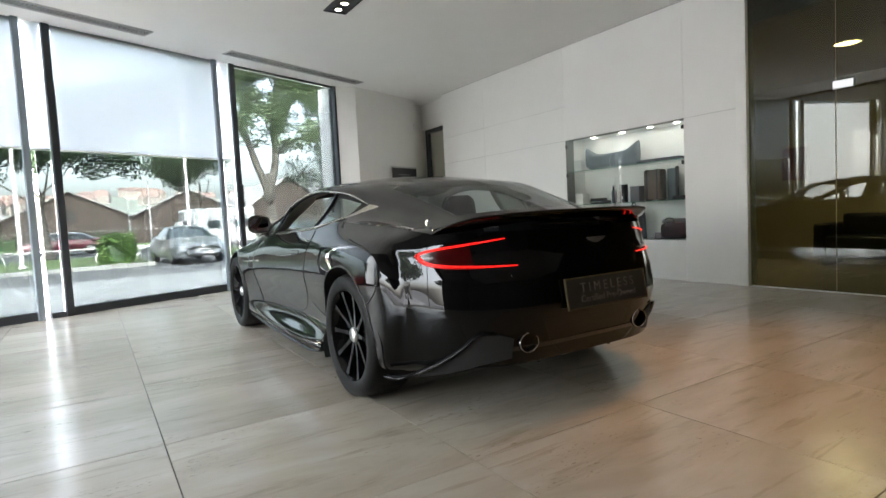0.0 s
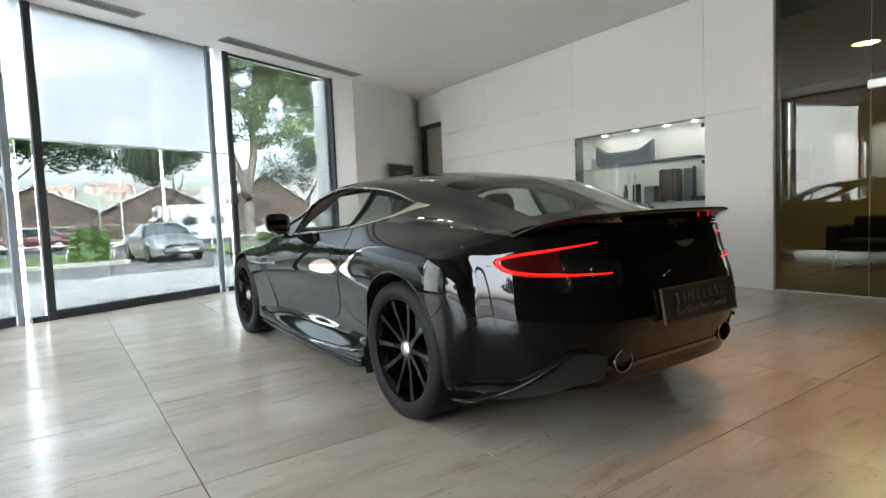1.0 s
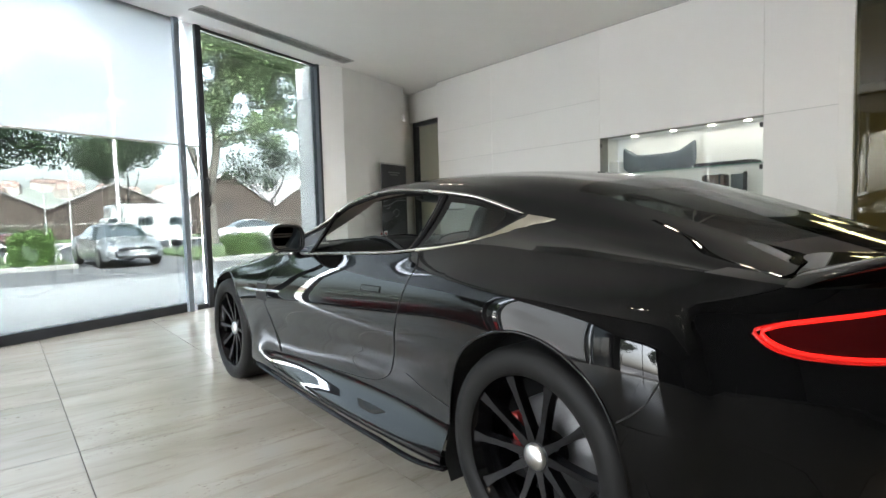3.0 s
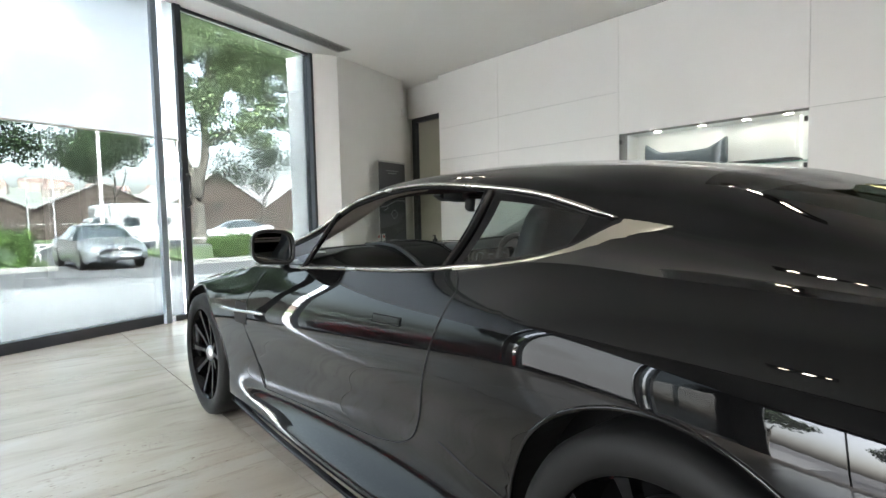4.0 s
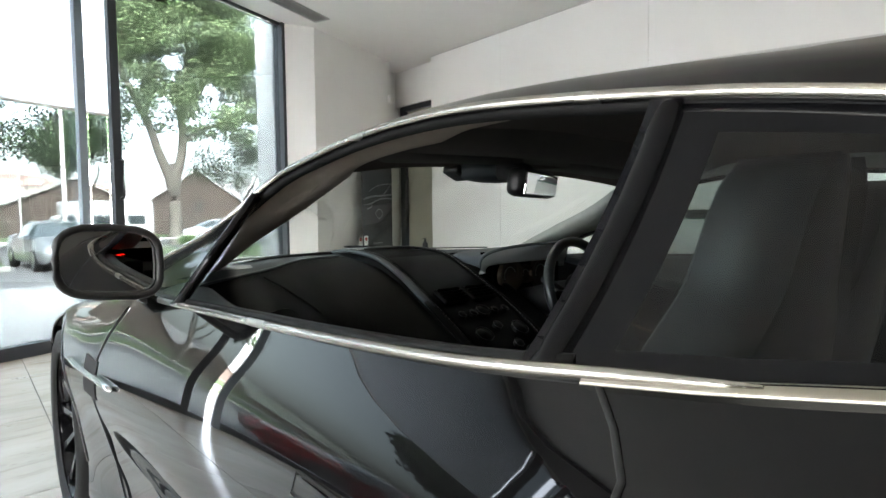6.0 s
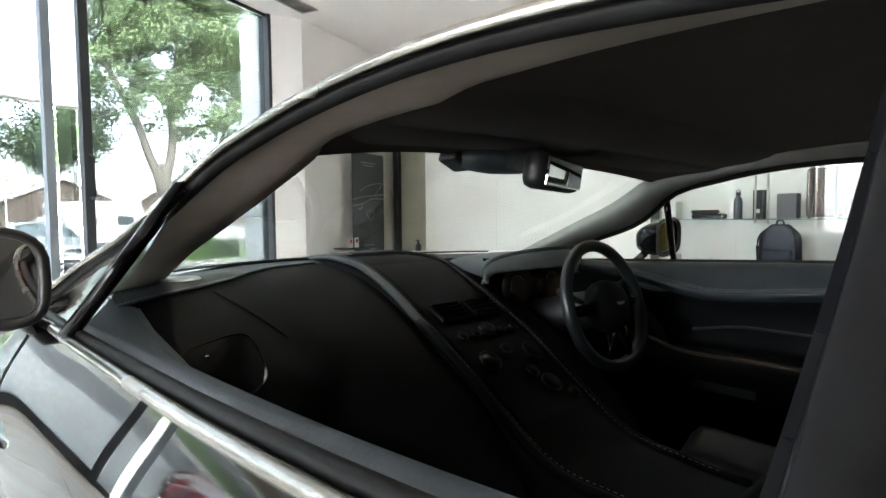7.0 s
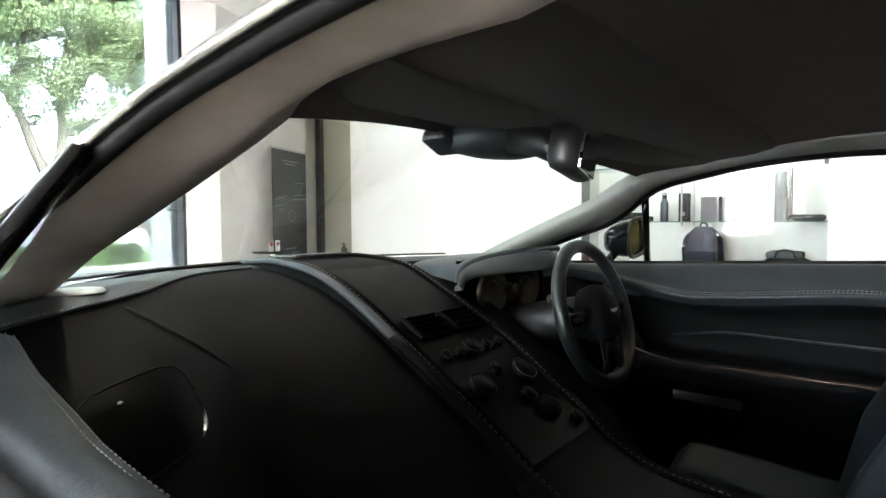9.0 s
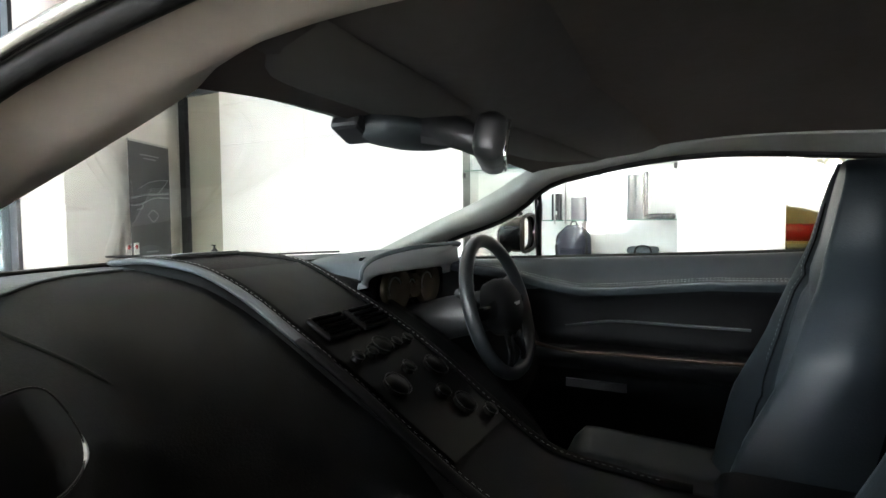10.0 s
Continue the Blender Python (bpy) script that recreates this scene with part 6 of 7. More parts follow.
for x, y in ((-1.2, 23.2), (.3, 24.0), (8.6, 26.5), (11.0, 26.5), (-6, 26)):
    build_hoop(x, y)
v, f = tube([(-30, 31, .12), (40, 31, .12)], .04, 6)
rail = thing("guard_rail", "long pale tube guard rail beside the street", "rail")
add("tube", v, f, POLE_WHITE, rail)
for k in range(15):
    part("post", boxes((-30 + k * 5 - .04, 30.96, G, -30 + k * 5 + .04, 31.04, .12)), POLE_WHITE, rail)

# ---- parked cars outside ----
SILVER_PAINT = mat("silver_car_paint", (0.20, 0.212, 0.225), 0.3, 0.5, noise_size=0.01, spread=0.05, coat=0.8)
WHITE_PAINT = mat("white_car_paint", (0.45, 0.46, 0.46), 0.3, noise_size=0.3, spread=0.04, coat=0.8)
WINE_PAINT = mat("wine_car_paint", (0.10, 0.012, 0.022), 0.25, 0.3, noise_size=0.01, spread=0.1, coat=1.0)
CAR_DARK = mat("dark_car_window", (0.03, 0.04, 0.045), 0.08, coat=0.4)
SALOON = [  # y, half width low, half width belt, z low, z belt, half width roof, z top
    (-2.38, .62, .60, .42, .72, .55, .74), (-2.25, .80, .74, .30, .90, .60, .94), (-1.7, .88, .84, .22, .95, .62, 1.02), (-1.2, .91, .87, .20, .96, .60, 1.28),
    (-.5, .915, .88, .20, .95, .61, 1.44), (.2, .915, .88, .20, .94, .62, 1.45), (.8, .915, .87, .20, .92, .62, 1.28), (1.35, .91, .86, .20, .91, .64, .97), (1.9, .88, .82, .22, .82, .60, .86), (2.25, .80, .72, .30, .72, .52, .74), (2.40, .62, .55, .40, .62, .40, .64)]


def build_saloon(label, paint, m, group="parked cars"):
    t = thing("parked_car", label, "car", group)
    t.matrix_world = m
    ys = np.linspace(-2.38, 2.40, 60)
    c = curve_through(SALOON, ys)
    rows = []
    for y, (a, b, zl, zb, rw, zt) in zip(ys, c):
        rows.append([(-a + .06, y, zl), (-a, y, zl + .1), (-a - .01, y, (zl + zb) / 2), (-b, y, zb), (-rw - (b - rw) * .12, y, zt - .05 if zt > zb + .1 else zt), (-rw * .6, y, zt), (0, y, zt + .02)])
    half = np.array(rows)
    right = half[:, -2::-1].copy()
    right[..., 0] *= -1
    g = np.concatenate([half, right], 1)
    n = g.shape[1]
    fs, idx = [], []
    for i in range(59):
        y = (ys[i] + ys[i + 1]) / 2
        for j in range(n - 1):
            fs.append((i * n + j, (i + 1) * n + j, (i + 1) * n + j + 1, i * n + j + 1))
            side = j in (3, n - 5)
            top = 4 <= j <= n - 6
            idx.append(1 if (side and -1.5 < y < 1.15) or (top and (.42 < y < 1.28 or -1.6 < y < -.75)) else 0)
    body = [f for f, k in zip(fs, idx) if not k]
    glass = [f for f, k in zip(fs, idx) if k]
    vs = g.reshape(-1, 3).tolist()
    add("body", vs, body + [tuple(range(n))[::-1], tuple(range(59 * n, 60 * n))], paint, t)
    add("windows", vs, glass, CAR_DARK, t, "dark car windows")
    for sx in (-1, 1):
        for y in (-1.42, 1.40):
            w = new("wheel")
            w.parent = t
            v, f = lathe([(.22, -.1), (.31, -.1), (.325, -.06), (.325, .06), (.31, .1), (.22, .1)], 28, "x")
            add("tyre", [(p + sx * .84, q + y, r + .325) for p, q, r in v], f, RUBBER, w)
            v, f = lathe([(0, .09), (.06, .085), (.215, .1), (.225, .09), (.225, -.08)], 28, "x")
            add("rim", [(p * sx + sx * .84, q + y, r + .325) for p, q, r in v], f, STEEL, w)
        part("headlamp", moved(boxes((-.18, -.05, -.055, .18, .03, .055), bevel=.02), Matrix.Translation((sx * .60, 2.22, .655)) @ Matrix.Rotation(-sx * .35, 4, "Z")), CHROME, t)
        part("door_mirror", boxes((sx * .90, .78, .92, sx * 1.06, .90, 1.06), bevel=.03), paint, t)
    part("grille", boxes((-.42, 2.33, .58, .42, 2.39, .69), bevel=.012), BLACK, t)
    for z in (.605, .635, .665):
        part("grille_bar", boxes((-.41, 2.385, z - .006, .41, 2.397, z + .006)), CHROME, t)
    part("lower_grille", boxes((-.58, 2.30, .30, .58, 2.385, .44), bevel=.015), BLACK, t)
    part("plate", boxes((-.26, 2.385, .47, .26, 2.41, .58)), WHITE_PAINT, t)
    for k in range(6):
        part("plate_bar", boxes((-.21 + k * .075, 2.408, .495, -.165 + k * .075, 2.414, .555)), BLACK, t)
    v, f = lathe([(0, .012), (.05, .01), (.06, 0)], 20, "y")
    add("round_badge", [(p, q + 2.395, r + .645) for p, q, r in v], f, CHROME, t)
    return t


build_saloon("silver saloon car parked nose-on beyond the windows", SILVER_PAINT, Matrix.Translation((1.12, 21.6, G - .03)) @ Matrix.Rotation(radians(180 + 7), 4, "Z"))
build_saloon("white car parked on the far side of the verge", WHITE_PAINT, Matrix.Translation((11.5, 37.5, G - .03)) @ Matrix.Rotation(radians(90 + 8), 4, "Z"))
build_saloon("wine-red car standing on the street", WINE_PAINT, Matrix.Translation((-3.6, 40, G - .03)) @ Matrix.Rotation(radians(90), 4, "Z"))
RED_PAINT = mat("red_car_paint", (0.30, 0.008, 0.012), 0.25, noise_size=0.01, spread=0.1, coat=1.0)
build_saloon("glossy red car parked outside the showroom windows", RED_PAINT, Matrix.Translation((-6.3, 6.5, G - .03)) @ Matrix.Rotation(radians(-68), 4, "Z"))


def build_camper():
    t = thing("camper_van", "white coachbuilt camper van on the street", "van", at=Matrix.Translation((5.1, 36, G - .03)) @ Matrix.Rotation(radians(2), 4, "Z"))
    part("body", boxes((-1.6, -1, .35, 2.1, 1, 2.55), bevel=.12), WHITE_PAINT, t)
    part("overcab", boxes((-2.3, -.95, 1.6, -1.5, .95, 2.5), bevel=.2), WHITE_PAINT, t)
    part("cab", boxes((-2.6, -.92, .35, -1.5, .92, 1.75), bevel=.2), WHITE_PAINT, t)
    part("bonnet", boxes((-3.3, -.88, .35, -2.5, .88, 1.1), bevel=.15), WHITE_PAINT, t)
    for x0, x1 in ((-2.35, -1.7), (-.9, -.1), (.8, 1.6)):
        part("window", boxes((x0, -1.02, 1.25, x1, -.9, 1.75), bevel=.03), CAR_DARK, t)
    for x in (-2.5, 1.1):
        v, f = lathe([(0, -.12), (.2, -.12), (.34, -.1), (.34, .1), (.2, .12), (0, .12)], 24, "y")
        add("wheel", [(a + x, b - .86, c + .34) for a, b, c in v], f, RUBBER, t)


build_camper()


# ---- ceiling lights ----
LAMP_GLOW = mat("warm_lamp_face", (1, .9, .75), 0.5, emit=(1.0, 0.86, 0.66), power=9)


def build_downlight(x, y, spots=3):
    d = thing("downlight", "recessed black rectangular ceiling downlight with round lamps, lit", "ceiling light", "ceiling downlights", at=(x, y, CEIL_Z))
    w, l = .14, .105 * spots
    part("trim", boxes((-w, -l, -.012, w, -l + .02, 0), (-w, l - .02, -.012, w, l, 0), (-w, -l, -.012, -w + .02, l, 0), (w - .02, -l, -.012, w, l, 0)), BLACK, d)
    part("backing", boxes((-w + .02, -l + .02, -.004, w - .02, l - .02, -.001)), BLACK, d)
    for k in range(spots):
        v, f = lathe([(0, -.010), (.034, -.010), (.038, -.008), (.06, -.014), (.068, -.004)], 24, "z")
        yy = (k - (spots - 1) / 2) * .2
        add("lamp_ring", [(a, b + yy, c) for a, b, c in v], f, BLACK, d)
        v, f = lathe([(0, -.0115), (.036, -.0115)], 20, "z")
        add("lamp_face", [(a, b + yy, c) for a, b, c in v], f, LAMP_GLOW, d)
    return d


def build_lights():
    first = build_downlight(.55, 3.1)
    for x, y in ((.55, .2), (.55, -2.8), (-2.4, .2), (-2.4, -2.8), (-5.2, .2), (-5.2, -2.8), (.55, -5.6), (-2.4, -5.6)):
        copy_thing(first, Matrix.Translation((x, y, CEIL_Z)))


build_lights()
for x, y, p in ((.55, 3.1, 1.6), (.55, .2, 1.2), (.55, -2.8, .3), (-2.4, -2.8, .6), (-2.4, .2, 2)):
    lamp("downlight_lamp", "SPOT", p, look((x, y, CEIL_Z - .02), (x, y, 0)), (1.0, .93, .82), cone=radians(110))
# added spot without a fixture, for the amber glow on the floor
lamp("amber_floor_fill", "SPOT", 20, look((1.3, -.9, CEIL_Z - .03), (1.15, -1.75, 0)), (1.0, .47, .09), cone=radians(74))


# ---- display case in the panel wall ----
CASE_WHITE = mat("case_white", (0.78, 0.78, 0.76), 0.5, noise_size=0.3, spread=0.02)
CASE_LAMP = mat("case_lamp", (1, .95, .85), 0.5, emit=(1, .93, .82), power=2.5)
CANVAS_BLACK = mat("black_canvas", (0.015, 0.015, 0.018), 0.8, noise_size=0.01, spread=0.3, bump=0.001)
CANVAS_NAVY = mat("navy_canvas", (0.022, 0.024, 0.045), 0.75, noise_size=0.01, spread=0.25, bump=0.001)
GREY_CARD = mat("grey_card", (0.16, 0.15, 0.17), 0.7, noise_size=0.1, spread=0.06)
BROWN_LEATHER = mat("brown_leather", (0.085, 0.050, 0.038), 0.5, noise_size=0.02, spread=0.2, bump=0.0006)
SLATE = mat("slate_grey_fabric", (0.11, 0.13, 0.145), 0.75, noise_size=0.02, spread=0.2, bump=0.001)
X0, X1, Y0, Y1, Z0, Z1 = WALL_X + .012, WALL_X + .42, 1.31, 3.34, .52, 2.04


def build_case():
    c = thing("display_case", "white lit display case with glass shelves and hinged glass doors", "cabinet")
    part("case_back", boxes((X1, Y0 - .02, Z0 - .02, X1 + .02, Y1 + .02, Z1 + .02)), CASE_WHITE, c)
    part("case_top", boxes((X0 + .16, Y0 - .02, Z1, X1, Y1 + .02, Z1 + .02)), CASE_WHITE, c)
    part("case_bottom", boxes((X0, Y0, Z0 - .02, X1, Y1, Z0)), CASE_WHITE, c)
    part("case_side", boxes((X0 + .16, Y0 - .02, Z0, X1, Y0, Z1)), CASE_WHITE, c)
    part("case_side", boxes((X0 + .16, Y1, Z0, X1, Y1 + .02, Z1)), CASE_WHITE, c)
    for z in (1.04, 1.555):
        s = part("glass_shelf", boxes((X0 + .03, Y0 + .004, z - .010, X1 - .002, Y1 - .004, z)), CASE_GLASS, c, "clear glass shelf")
        s.visible_shadow = False
        part("shelf_edge", boxes((X0 + .028, Y0 + .004, z - .010, X0 + .030, Y1 - .004, z)), mat("green_glass_edge", (.10, .22, .17), .2), c)
    mid = (Y0 + Y1) / 2
    for y0, y1 in ((Y0 + .004, mid - .002), (mid + .002, Y1 - .004)):
        d = part("glass_door", boxes((WALL_X + .002, y0, Z0 + .006, WALL_X + .010, y1, Z1 - .006)), CASE_GLASS, c, "frameless hinged glass door")
        d.visible_shadow = False
    for y in (mid - .05, mid + .05):
        v, f = tube([(WALL_X - .03, y, 1.0), (WALL_X - .03, y, 1.42)], .008, 10)
        add("pull_bar", v, f, STEEL, c)
        for z in (1.04, 1.38):
            v, f = tube([(WALL_X + .002, y, z), (WALL_X - .03, y, z)], .005, 8)
            add("bar_fixing", v, f, STEEL, c)
    for y in (Y0 + .012, Y1 - .03):
        for z in (.62, 1.50, 1.94):
            part("hinge", boxes((WALL_X - .012, y - .005, z - .025, WALL_X + .014, y + .022, z + .025), bevel=.003), BLACK, c)
    for y in (1.55, 1.95, 2.42, 2.95):
        v, f = lathe([(0, -.006), (.035, -.006), (.04, 0)], 20, "z")
        add("case_spot", [(a + X0 + .2, b + y, q + Z1) for a, b, q in v], f, CASE_LAMP, c)


build_case()
for y in (1.75, 2.68):
    lamp("case_light", "AREA", .10, look((X0 + .2, y, Z1 - .02), (X0 + .2, y, 0)), (1, .94, .84), size=(.25, .8))


def resting(name, label, category, bm, m, at, rot=0, smooth=True):
    t = thing(name, label, category, at=Matrix.Translation(at) @ Matrix.Rotation(radians(rot), 4, "Z"))
    part(name + "_body", bm, m, t, smooth=smooth)
    return t


XM = X0 + .2
# wing-ended travel pillow on the top shelf
t = thing("shaped_bag", "slate blue shaped travel bag with pointed upturned ends", "bag", at=(XM, 2.62, 1.555))
vs, n = [], 24
for i in range(n):
    u = -1 + 2 * i / (n - 1)
    y = .47 * u
    top = .27 + .09 * max(0, abs(u) - .62) / .38 - .05 * math.cos(u * 1.2)
    bot = 0 if abs(u) < .86 else .05 * (abs(u) - .86) / .14
    dep = .10 * (1 - .55 * abs(u) ** 3)
    for k in range(12):
        a = 2 * math.pi * k / 12
        sq = lambda q: math.copysign(abs(q) ** .6, q)
        vs.append((dep * sq(math.cos(a)), y, (top + bot) / 2 + (top - bot) / 2 * sq(math.sin(a))))
add("padded_body", vs, grid_faces(n, 12, close=True, flip=True) + [tuple(range(12)), tuple(range((n - 1) * 12, n * 12))[::-1]], SLATE, t)
resting("dark_folder", "flat dark folded garment bag lying on the upper shelf", "bag", boxes((-.13, -.33, 0, .13, .33, .045), bevel=.02), CANVAS_BLACK, (XM, 1.78, 1.555))
# lower shelf
resting("folded_scarf", "heap of folded black clothing on the glass shelf", "clothing", boxes((-.09, -.16, 0, .09, .12, .05), (-.07, -.1, .05, .08, .13, .085), bevel=.02), CANVAS_BLACK, (XM, 2.88, 1.04), 8)
t = thing("bottle", "dark metal drinking bottle with a loop cap", "bottle", at=(XM, 2.60, 1.04))
v, f = lathe([(0, 0), (.034, 0), (.036, .01), (.036, .16), (.03, .185), (.018, .20), (.018, .215)], 24)
add("flask", v, f, mat("gunmetal", (.06, .07, .085), .35, .6), t)
v, f = lathe([(0, .245), (.02, .243), (.022, .212), (0, .212)], 20)
add("cap", v, f, BLACK, t)
v, f = tube([(0, .02 * math.cos(a), .245 + .018 * math.sin(a)) for a in np.linspace(0, math.pi, 10)], .004, 6)
add("loop", v, f, BLACK, t)
t = thing("gift_box", "tall narrow dark gift box with a small white label", "box", at=(XM, 2.42, 1.04))
part("carton", boxes((-.04, -.042, 0, .04, .042, .255), bevel=.003), CANVAS_BLACK, t)
part("label_patch", boxes((-.042, -.015, .05, -.039, .018, .085)), CASE_WHITE, t)
resting("gift_box", "square purple-grey gift box on the glass shelf", "box", boxes((-.06, -.075, 0, .06, .075, .215), bevel=.003), GREY_CARD, (XM, 2.19, 1.04), 0, False)
t = thing("suitcase", "upright brown leather suitcase on the glass shelf", "suitcase", at=(XM + .03, 1.92, 1.04))
part("shell", boxes((-.07, -.135, .012, .07, .135, .42), bevel=.022), BROWN_LEATHER, t, smooth=True)
part("strap", boxes((-.074, -.09, .01, .074, -.07, .424)), CANVAS_BLACK, t)
part("strap", boxes((-.074, .07, .01, .074, .09, .424)), CANVAS_BLACK, t)
part("foot", boxes((-.06, -.12, 0, .06, -.09, .014), (-.06, .09, 0, .06, .12, .014)), BLACK, t)
resting("folio", "grey-blue leather folio standing on the shelf", "folder", boxes((-.012, -.07, 0, .012, .07, .42), bevel=.004), SLATE, (XM + .10, 1.70, 1.04))
resting("umbrella", "rolled black umbrella standing on the shelf", "umbrella", boxes((-.02, -.02, 0, .02, .02, .44), bevel=.012), CANVAS_BLACK, (XM + .06, 1.60, 1.04))
resting("flat_bag", "flat black pouch lying on the shelf", "bag", boxes((-.1, -.12, 0, .1, .12, .05), bevel=.022), CANVAS_BLACK, (XM, 1.47, 1.04), 14)
for z in (.52, 1.04, 1.555):
    resting("white_block", "plain white display block in the case", "box", boxes((-.07, -.07, 0, .07, .07, .17), bevel=.002), CASE_WHITE, (XM, 3.22, z), 0, False)
# base
t = thing("backpack", "navy canvas backpack with straps standing in the case", "backpack", at=(XM, 2.25, .52))
vs, n = [], 16
for i in range(n):
    q = i / (n - 1)
    w = .175 * (1 - .10 * q - .55 * max(0, q - .78) ** 1.3 / .14)
    d = .085 * (1 - .3 * q)
    for k in range(16):
        a = 2 * math.pi * k / 16
        vs.append((d * math.copysign(abs(math.cos(a)) ** .6, math.cos(a)), w * math.copysign(abs(math.sin(a)) ** .6, math.sin(a)), .47 * q))
add("sack", vs, grid_faces(n, 16, close=True) + [tuple(range(16))[::-1], tuple(range((n - 1) * 16, n * 16))], CANVAS_NAVY, t)
part("front_pocket", boxes((-.115, -.12, .06, -.07, .12, .25), bevel=.02), CANVAS_NAVY, t, smooth=True)
v, f = tube(smooth_line([(0, -.03, .46), (-.01, -.02, .50), (-.01, .02, .50), (0, .03, .46)], 12), .008, 6)
add("grab_loop", v, f, CANVAS_BLACK, t)
for y in (-.13, .13):
    v, f = tube(smooth_line([(.02, y * .5, .46), (-.09, y, .38), (-.10, y * 1.1, .1)], 14), .012, 6, flat=.4)
    add("strap", v, f, CANVAS_BLACK, t)


def build_cap(at, rot):
    t = thing("baseball_cap", "dark baseball cap lying in the display case", "cap", "caps in the case", at=Matrix.Translation(at) @ Matrix.Rotation(radians(rot), 4, "Z"))
    v, f = lathe([(.095, 0), (.094, .04), (.075, .085), (.04, .108), (0, .112)], 24)
    add("crown", v, f, CANVAS_BLACK, t)
    vs = [(-.08 - .07 * math.sin(a), .085 * math.cos(a), .006 + .01 * math.sin(a)) for a in np.linspace(0, math.pi, 12)] + [(-.06, .085, .016), (-.06, -.085, .016)]
    vs2 = [(x, y, z + .004) for x, y, z in vs]
    m = len(vs)
    fs = [tuple(range(m)), tuple(range(m, 2 * m))[::-1]] + [(i, (i + 1) % m, m + (i + 1) % m, m + i) for i in range(m)]
    add("peak", vs + vs2, fs, CANVAS_BLACK, t, smooth=False)


build_cap((XM, 2.95, .52), 0)
build_cap((XM, 2.66, .52), 20)
t = thing("duffel_bag", "black holdall with a pale top lying in the case", "bag", at=(XM, 1.60, .52))
part("holdall", boxes((-.13, -.17, 0, .13, .17, .22), bevel=.07), CANVAS_BLACK, t, smooth=True)
part("flap", boxes((-.10, -.12, .205, .10, .15, .27), bevel=.03), SLATE, t, smooth=True)
v, f = tube(smooth_line([(-.12, -.08, .18), (-.13, -.05, .27), (-.13, .05, .27), (-.12, .08, .18)], 14), .009, 6)
add("handle", v, f, CANVAS_BLACK, t)
t = thing("tablet_stand", "small dark tablet on a stand in the case", "stand", at=(XM - .08, 1.80, .52))
part("screen", moved(boxes((-.004, -.07, 0, .004, .07, .09), bevel=.002), Matrix.Rotation(radians(12), 4, "Y")), GREY_CARD, t)
part("foot", boxes((-.03, -.06, 0, .05, .06, .012)), BLACK, t)

# ---- roll-up banner by the far wall ----
BANNER = mat("dark_banner_print", (0.035, 0.037, 0.04), 0.45, noise_size=0.5, spread=0.3)
BANNER_GREY = mat("banner_grey_ink", (0.20, 0.21, 0.22), 0.45)
b = thing("roll_up_banner", "dark roll-up banner with a pale car sketch by the white wall", "banner", at=WIN @ Matrix.Translation((3.56, -.40, 0)))
part("sheet", boxes((-.39, -.003, .08, .39, .003, 1.99)), BANNER, b)
part("cassette", boxes((-.41, -.06, 0, .41, .06, .085), bevel=.02), STEEL, b)
part("top_rail", boxes((-.395, -.008, 1.98, .395, .008, 2.005)), STEEL, b)
for pts, w in ((((-.28, 1.33), (-.1, 1.38), (.1, 1.40), (.28, 1.42)), .012), (((-.28, 1.25), (-.15, 1.27), (.05, 1.35), (.28, 1.36)), .010), (((-.16, 1.45), (-.02, 1.53), (.15, 1.57), (.28, 1.58)), .006), (((.1, 1.40), (.2, 1.5), (.26, 1.57)), .007),
               (((-.05, 1.14), (.02, 1.20), (.1, 1.14), (.02, 1.06), (-.05, 1.14)), .007), (((-.2, 1.20), (-.12, 1.24), (-.12, 1.28)), .01)):
    v, f = tube(smooth_line([(x * 1.35, -.004, z) for x, z in pts], 18), w, 6, flat=.2, up=(0, 1, 0))
    add("sketch_line", v, f, BANNER_GREY, b)
for z, w in ((1.84, .18), (1.80, .12), (.70, .12), (.64, .2), (.60, .16)):
    part("print_bar", boxes((-w, -.0055, z, w, -.003, z + .014)), BANNER_GREY, b)

# ---- small things by the far wall ----
tb = thing("side_table", "slim low dark pedestal table by the white wall", "table", at=WIN @ Matrix.Translation((2.98, -.52, 0)))
v, f = lathe([(0, .68), (.24, .68), (.245, .69), (.24, .70), (0, .70)], 32)
add("tabletop", v, f, GLOSS_BLACK, tb)
v, f = lathe([(.2, 0), (.2, .015), (.03, .03), (.03, .68)], 24)
add("pedestal", v, f, STEEL, tb)
RED_PRINT = mat("red_print", (0.45, 0.05, 0.04), 0.5)
for k, dx in enumerate((-.07, .06)):
    c = thing("tent_card", "small white card with a red round print on the table", "card", "cards on the table", at=WIN @ Matrix.Translation((2.98 + dx, -.55, .70)))
    part("card", boxes((-.045, -.002, 0, .045, .002, .13)), CASE_WHITE, c)
    v, f = lathe([(0, -.004), (.026, -.004), (.026, -.002)], 18, "y")
    add("red_disc", [(p, q, r + .085) for p, q, r in v], f, RED_PRINT, c)
st = thing("sanitiser_stand", "black hand-pump bottle on a slim white stand", "dispenser", at=(3.92, 6.62, 0))
part("stand", boxes((-.1, -.1, 0, .1, .1, .02), (-.03, -.03, .02, .03, .03, .60), (-.08, -.08, .60, .08, .08, .62)), WHITE, st)
v, f = lathe([(0, .62), (.04, .62), (.04, .70), (.015, .72), (.012, .76), (0, .76)], 20)
add("pump_bottle", v, f, BLACK, st)
part("nozzle", boxes((-.05, -.008, .76, .012, .008, .772)), BLACK, st)
sn = thing("alarm_sensor", "small white motion sensor high on the wall", "sensor", at=WIN @ Matrix.Translation((4.14, -.25, 2.9)))
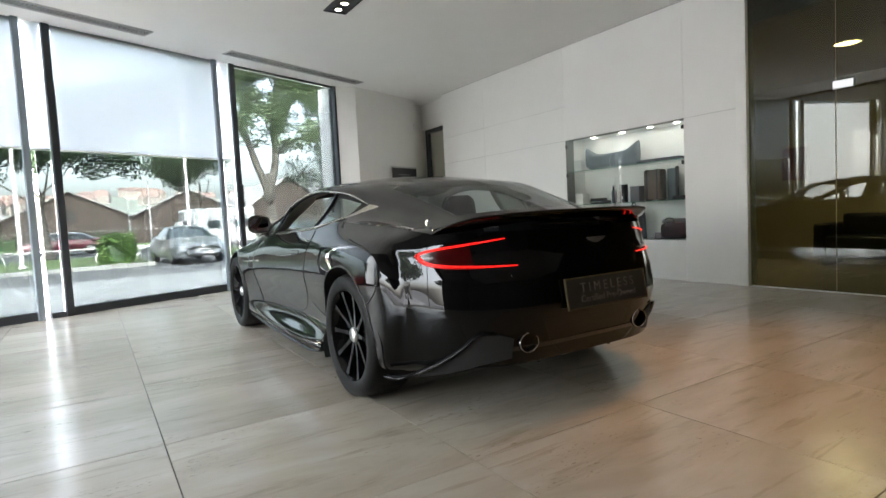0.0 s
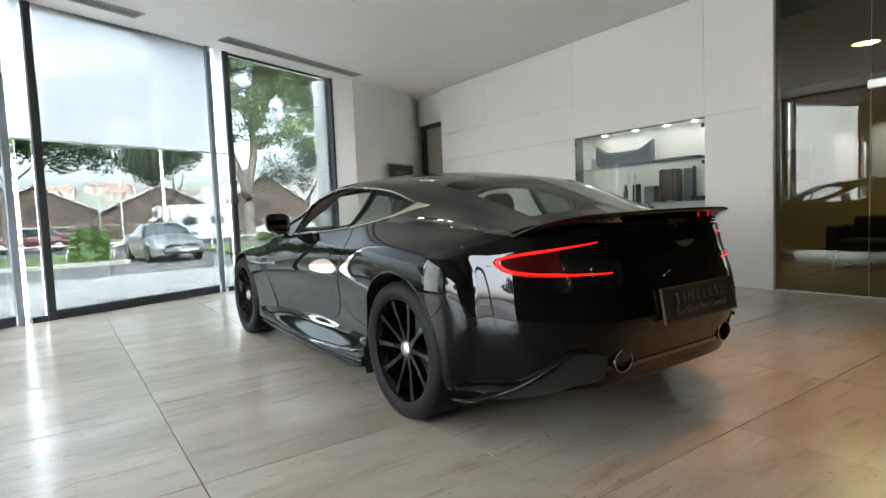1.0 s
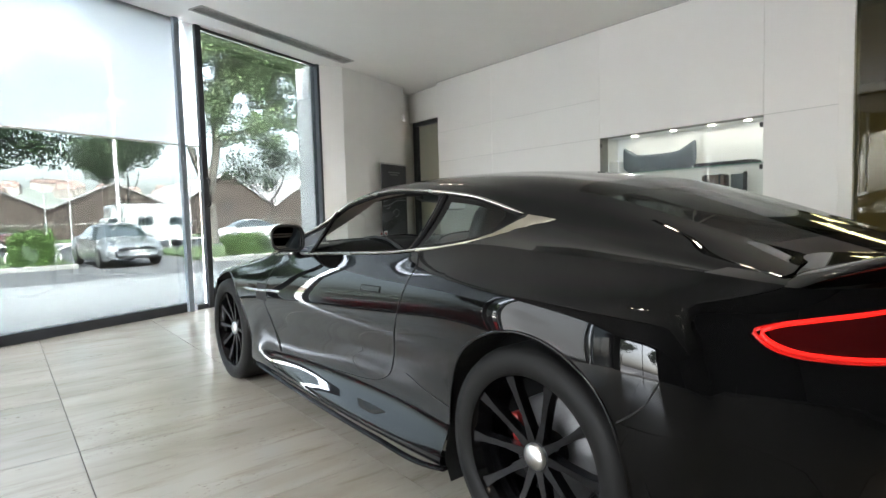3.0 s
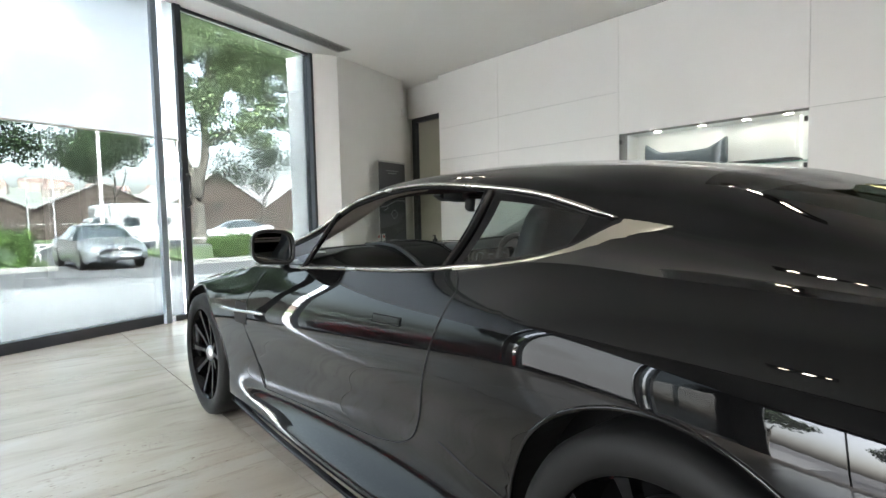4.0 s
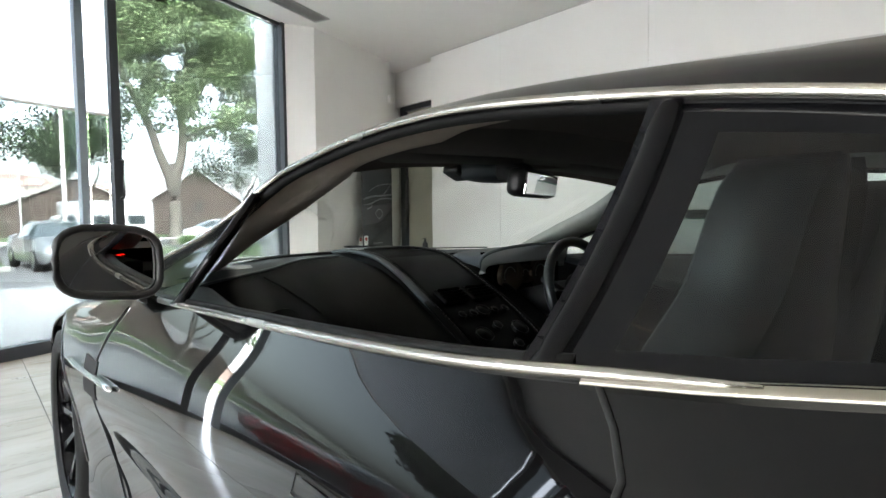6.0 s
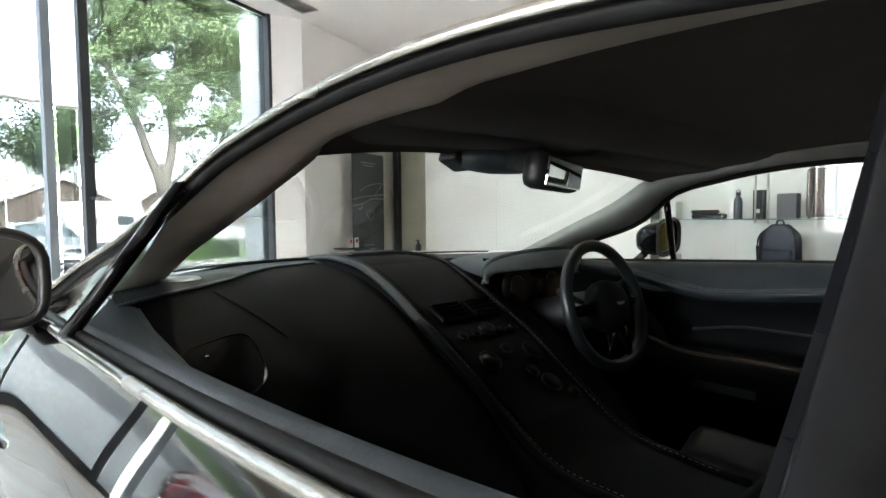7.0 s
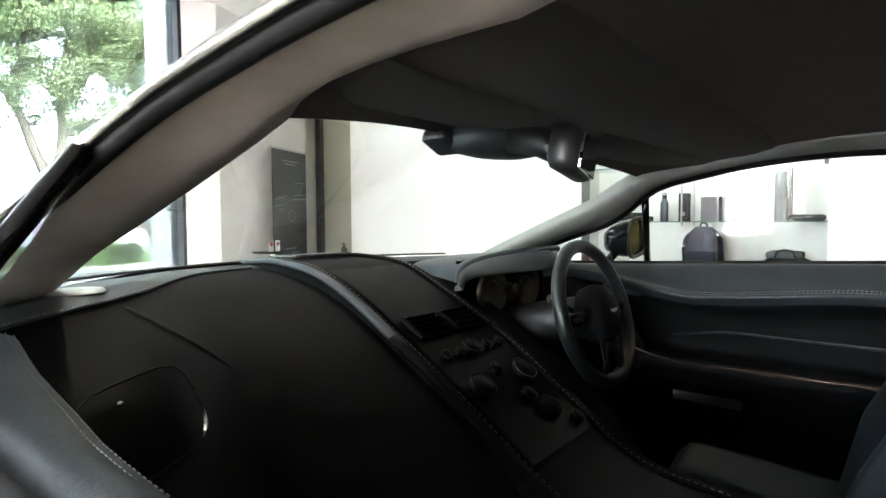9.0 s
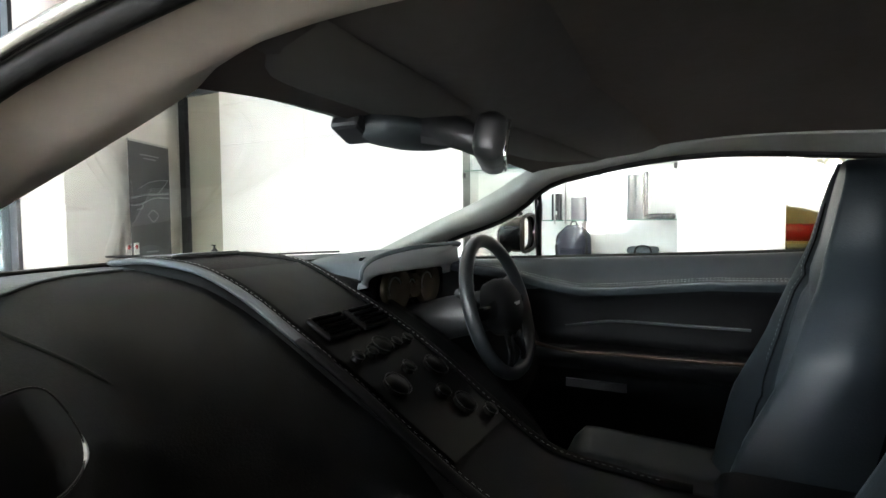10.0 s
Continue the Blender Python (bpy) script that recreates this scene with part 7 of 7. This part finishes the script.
part("housing", boxes((-.035, -.05, -.06, .035, 0, .06), bevel=.014), WHITE, sn, smooth=True)

# ---- office behind the tinted glass ----
BEIGE = mat("beige_office_paint", (0.46, 0.39, 0.27), 0.8, noise_size=0.4, spread=0.04)
OAK = mat("pale_oak", (0.38, 0.26, 0.14), 0.5, noise_size=0.05, spread=0.2, stretch=(1, 8, 1))
SOFA = mat("black_sofa_leather", (0.010, 0.010, 0.011), 0.45, noise_size=0.01, spread=0.15)
structure("wall_office", boxes((8.6, -8.0, 0, 8.7, 4.0, CEIL_Z), (4.4, 4.0, 0, 8.7, 4.1, CEIL_Z)), BEIGE, "beige painted office wall")
structure("ceiling_office", boxes((4.45, -8.0, 2.95, 8.6, 4.0, 3.0)), BEIGE, "beige lowered office ceiling")
sofa = thing("sofa", "low black leather sofa in the dim office", "sofa", at=(6.9, .12, 0.0))
part("seat", boxes((-.35, -.62, .12, .35, .62, .42), bevel=.04), SOFA, sofa, smooth=True)
part("backrest", boxes((.2, -.62, .3, .42, .62, .72), bevel=.05), SOFA, sofa, smooth=True)
part("armrest", boxes((-.35, -.77, .12, .42, -.61, .6), bevel=.04), SOFA, sofa, smooth=True)
part("armrest", boxes((-.35, .61, .12, .42, .77, .6), bevel=.04), SOFA, sofa, smooth=True)
part("foot", boxes((-.3, -.7, 0, .38, -.66, .13), (-.3, .66, 0, .38, .7, .13)), STEEL, sofa)
pic = thing("framed_poster", "red-brown framed poster on the beige office wall", "poster", at=(8.6, 2.05, 1.58))
part("frame", boxes((-.03, -.23, -.31, 0, .23, .31), bevel=.005), OAK, pic)
part("print", boxes((-.034, -.20, -.28, -.03, .20, .28)), mat("red_brown_print", (.20, .06, .035), .6, noise_size=.1, spread=.5), pic)
pic2 = thing("framed_picture", "small grey-blue framed picture on the office wall", "picture", at=(8.6, -.25, 1.55))
part("frame", boxes((-.03, -.22, -.16, 0, .22, .16), bevel=.005), BLACK, pic2)
part("print", boxes((-.034, -.2, -.14, -.03, .2, .14)), mat("grey_blue_print", (.12, .16, .18), .6, noise_size=.08, spread=.5), pic2)
cab = thing("office_cabinet", "pale oak low office cabinet", "cabinet", at=(8.25, -.05, 0))
part("carcass", boxes((-.25, -.6, .08, .3, .6, .72), bevel=.004), OAK, cab)
for k in (-1, 0, 1):
    part("cabinet_door", boxes((-.27, k * .4 - .195, .1, -.25, k * .4 + .195, .7), bevel=.003), OAK, cab)
part("plinth", boxes((-.22, -.58, 0, .28, .58, .08)), BLACK, cab)
# rounded red block, added in place of a red car further east
resting("red_block", "glossy red block on the oak cabinet, standing in for a red car", "bag", boxes((-.18, -.28, 0, .18, .28, .24), bevel=.09), mat("gloss_red", (.45, .012, .015), .25), (8.22, .0, .72))
GLOW = mat("warm_office_lamp", (1, .8, .4), .5, emit=(1, .72, .28), power=3.5)
of = thing("office_light", "round warm recessed office ceiling light, lit", "ceiling light", at=(6.3, .35, 2.95))
v, f = lathe([(0, -.012), (.14, -.012), (.15, 0)], 28)
add("diffuser", v, f, GLOW, of)
v, f = lathe([(.15, 0), (.15, -.02), (.17, -.02), (.17, 0)], 28)
add("ring", v, f, STEEL, of)
lamp("office_lamp", "AREA", 4.5, look((6.3, .35, 2.9), (6.3, .35, 0)), (1, .84, .55), size=(.8, .8))


# ---- floor tiles ----
def build_tiles():
    floor = bpy.data.objects["floor"]
    g = 0.0022
    inv = WIN.inverted()
    me = mesh_data("tile", [], [], STONE)
    bm = boxes((g, g, -0.010, TILE_X - g, TILE_Y - g, 0.0), bevel=0.0012)
    bm.to_mesh(me)
    bm.free()
    for i in range(-7, 10):
        for j in range(-7, 7):
            x, y = 0.165 + i * TILE_X, -0.065 + j * TILE_Y
            out = [(inv @ Vector((x + a, y + b, 0))).y - 0.10 for a in (0, TILE_X) for b in (0, TILE_Y)]
            if min(out) > 0:
                continue
            data = me
            if max(out) > 0:
                # cut along the window wall
                bm = bmesh.new()
                bm.from_mesh(me)
                n = WIN.to_3x3() @ Vector((0, 1, 0))
                p = WIN @ Vector((0, 0.10, 0)) - Vector((x, y, 0))
                bmesh.ops.bisect_plane(bm, geom=bm.verts[:] + bm.edges[:] + bm.faces[:], plane_co=p, plane_no=n, clear_outer=True)
                data = mesh_data("tile_cut", [], [], STONE, False)
                bm.to_mesh(data)
                bm.free()
            ob = new("tile", data)
            ob.parent = floor
            ob.location = (x, y, 0)


build_tiles()
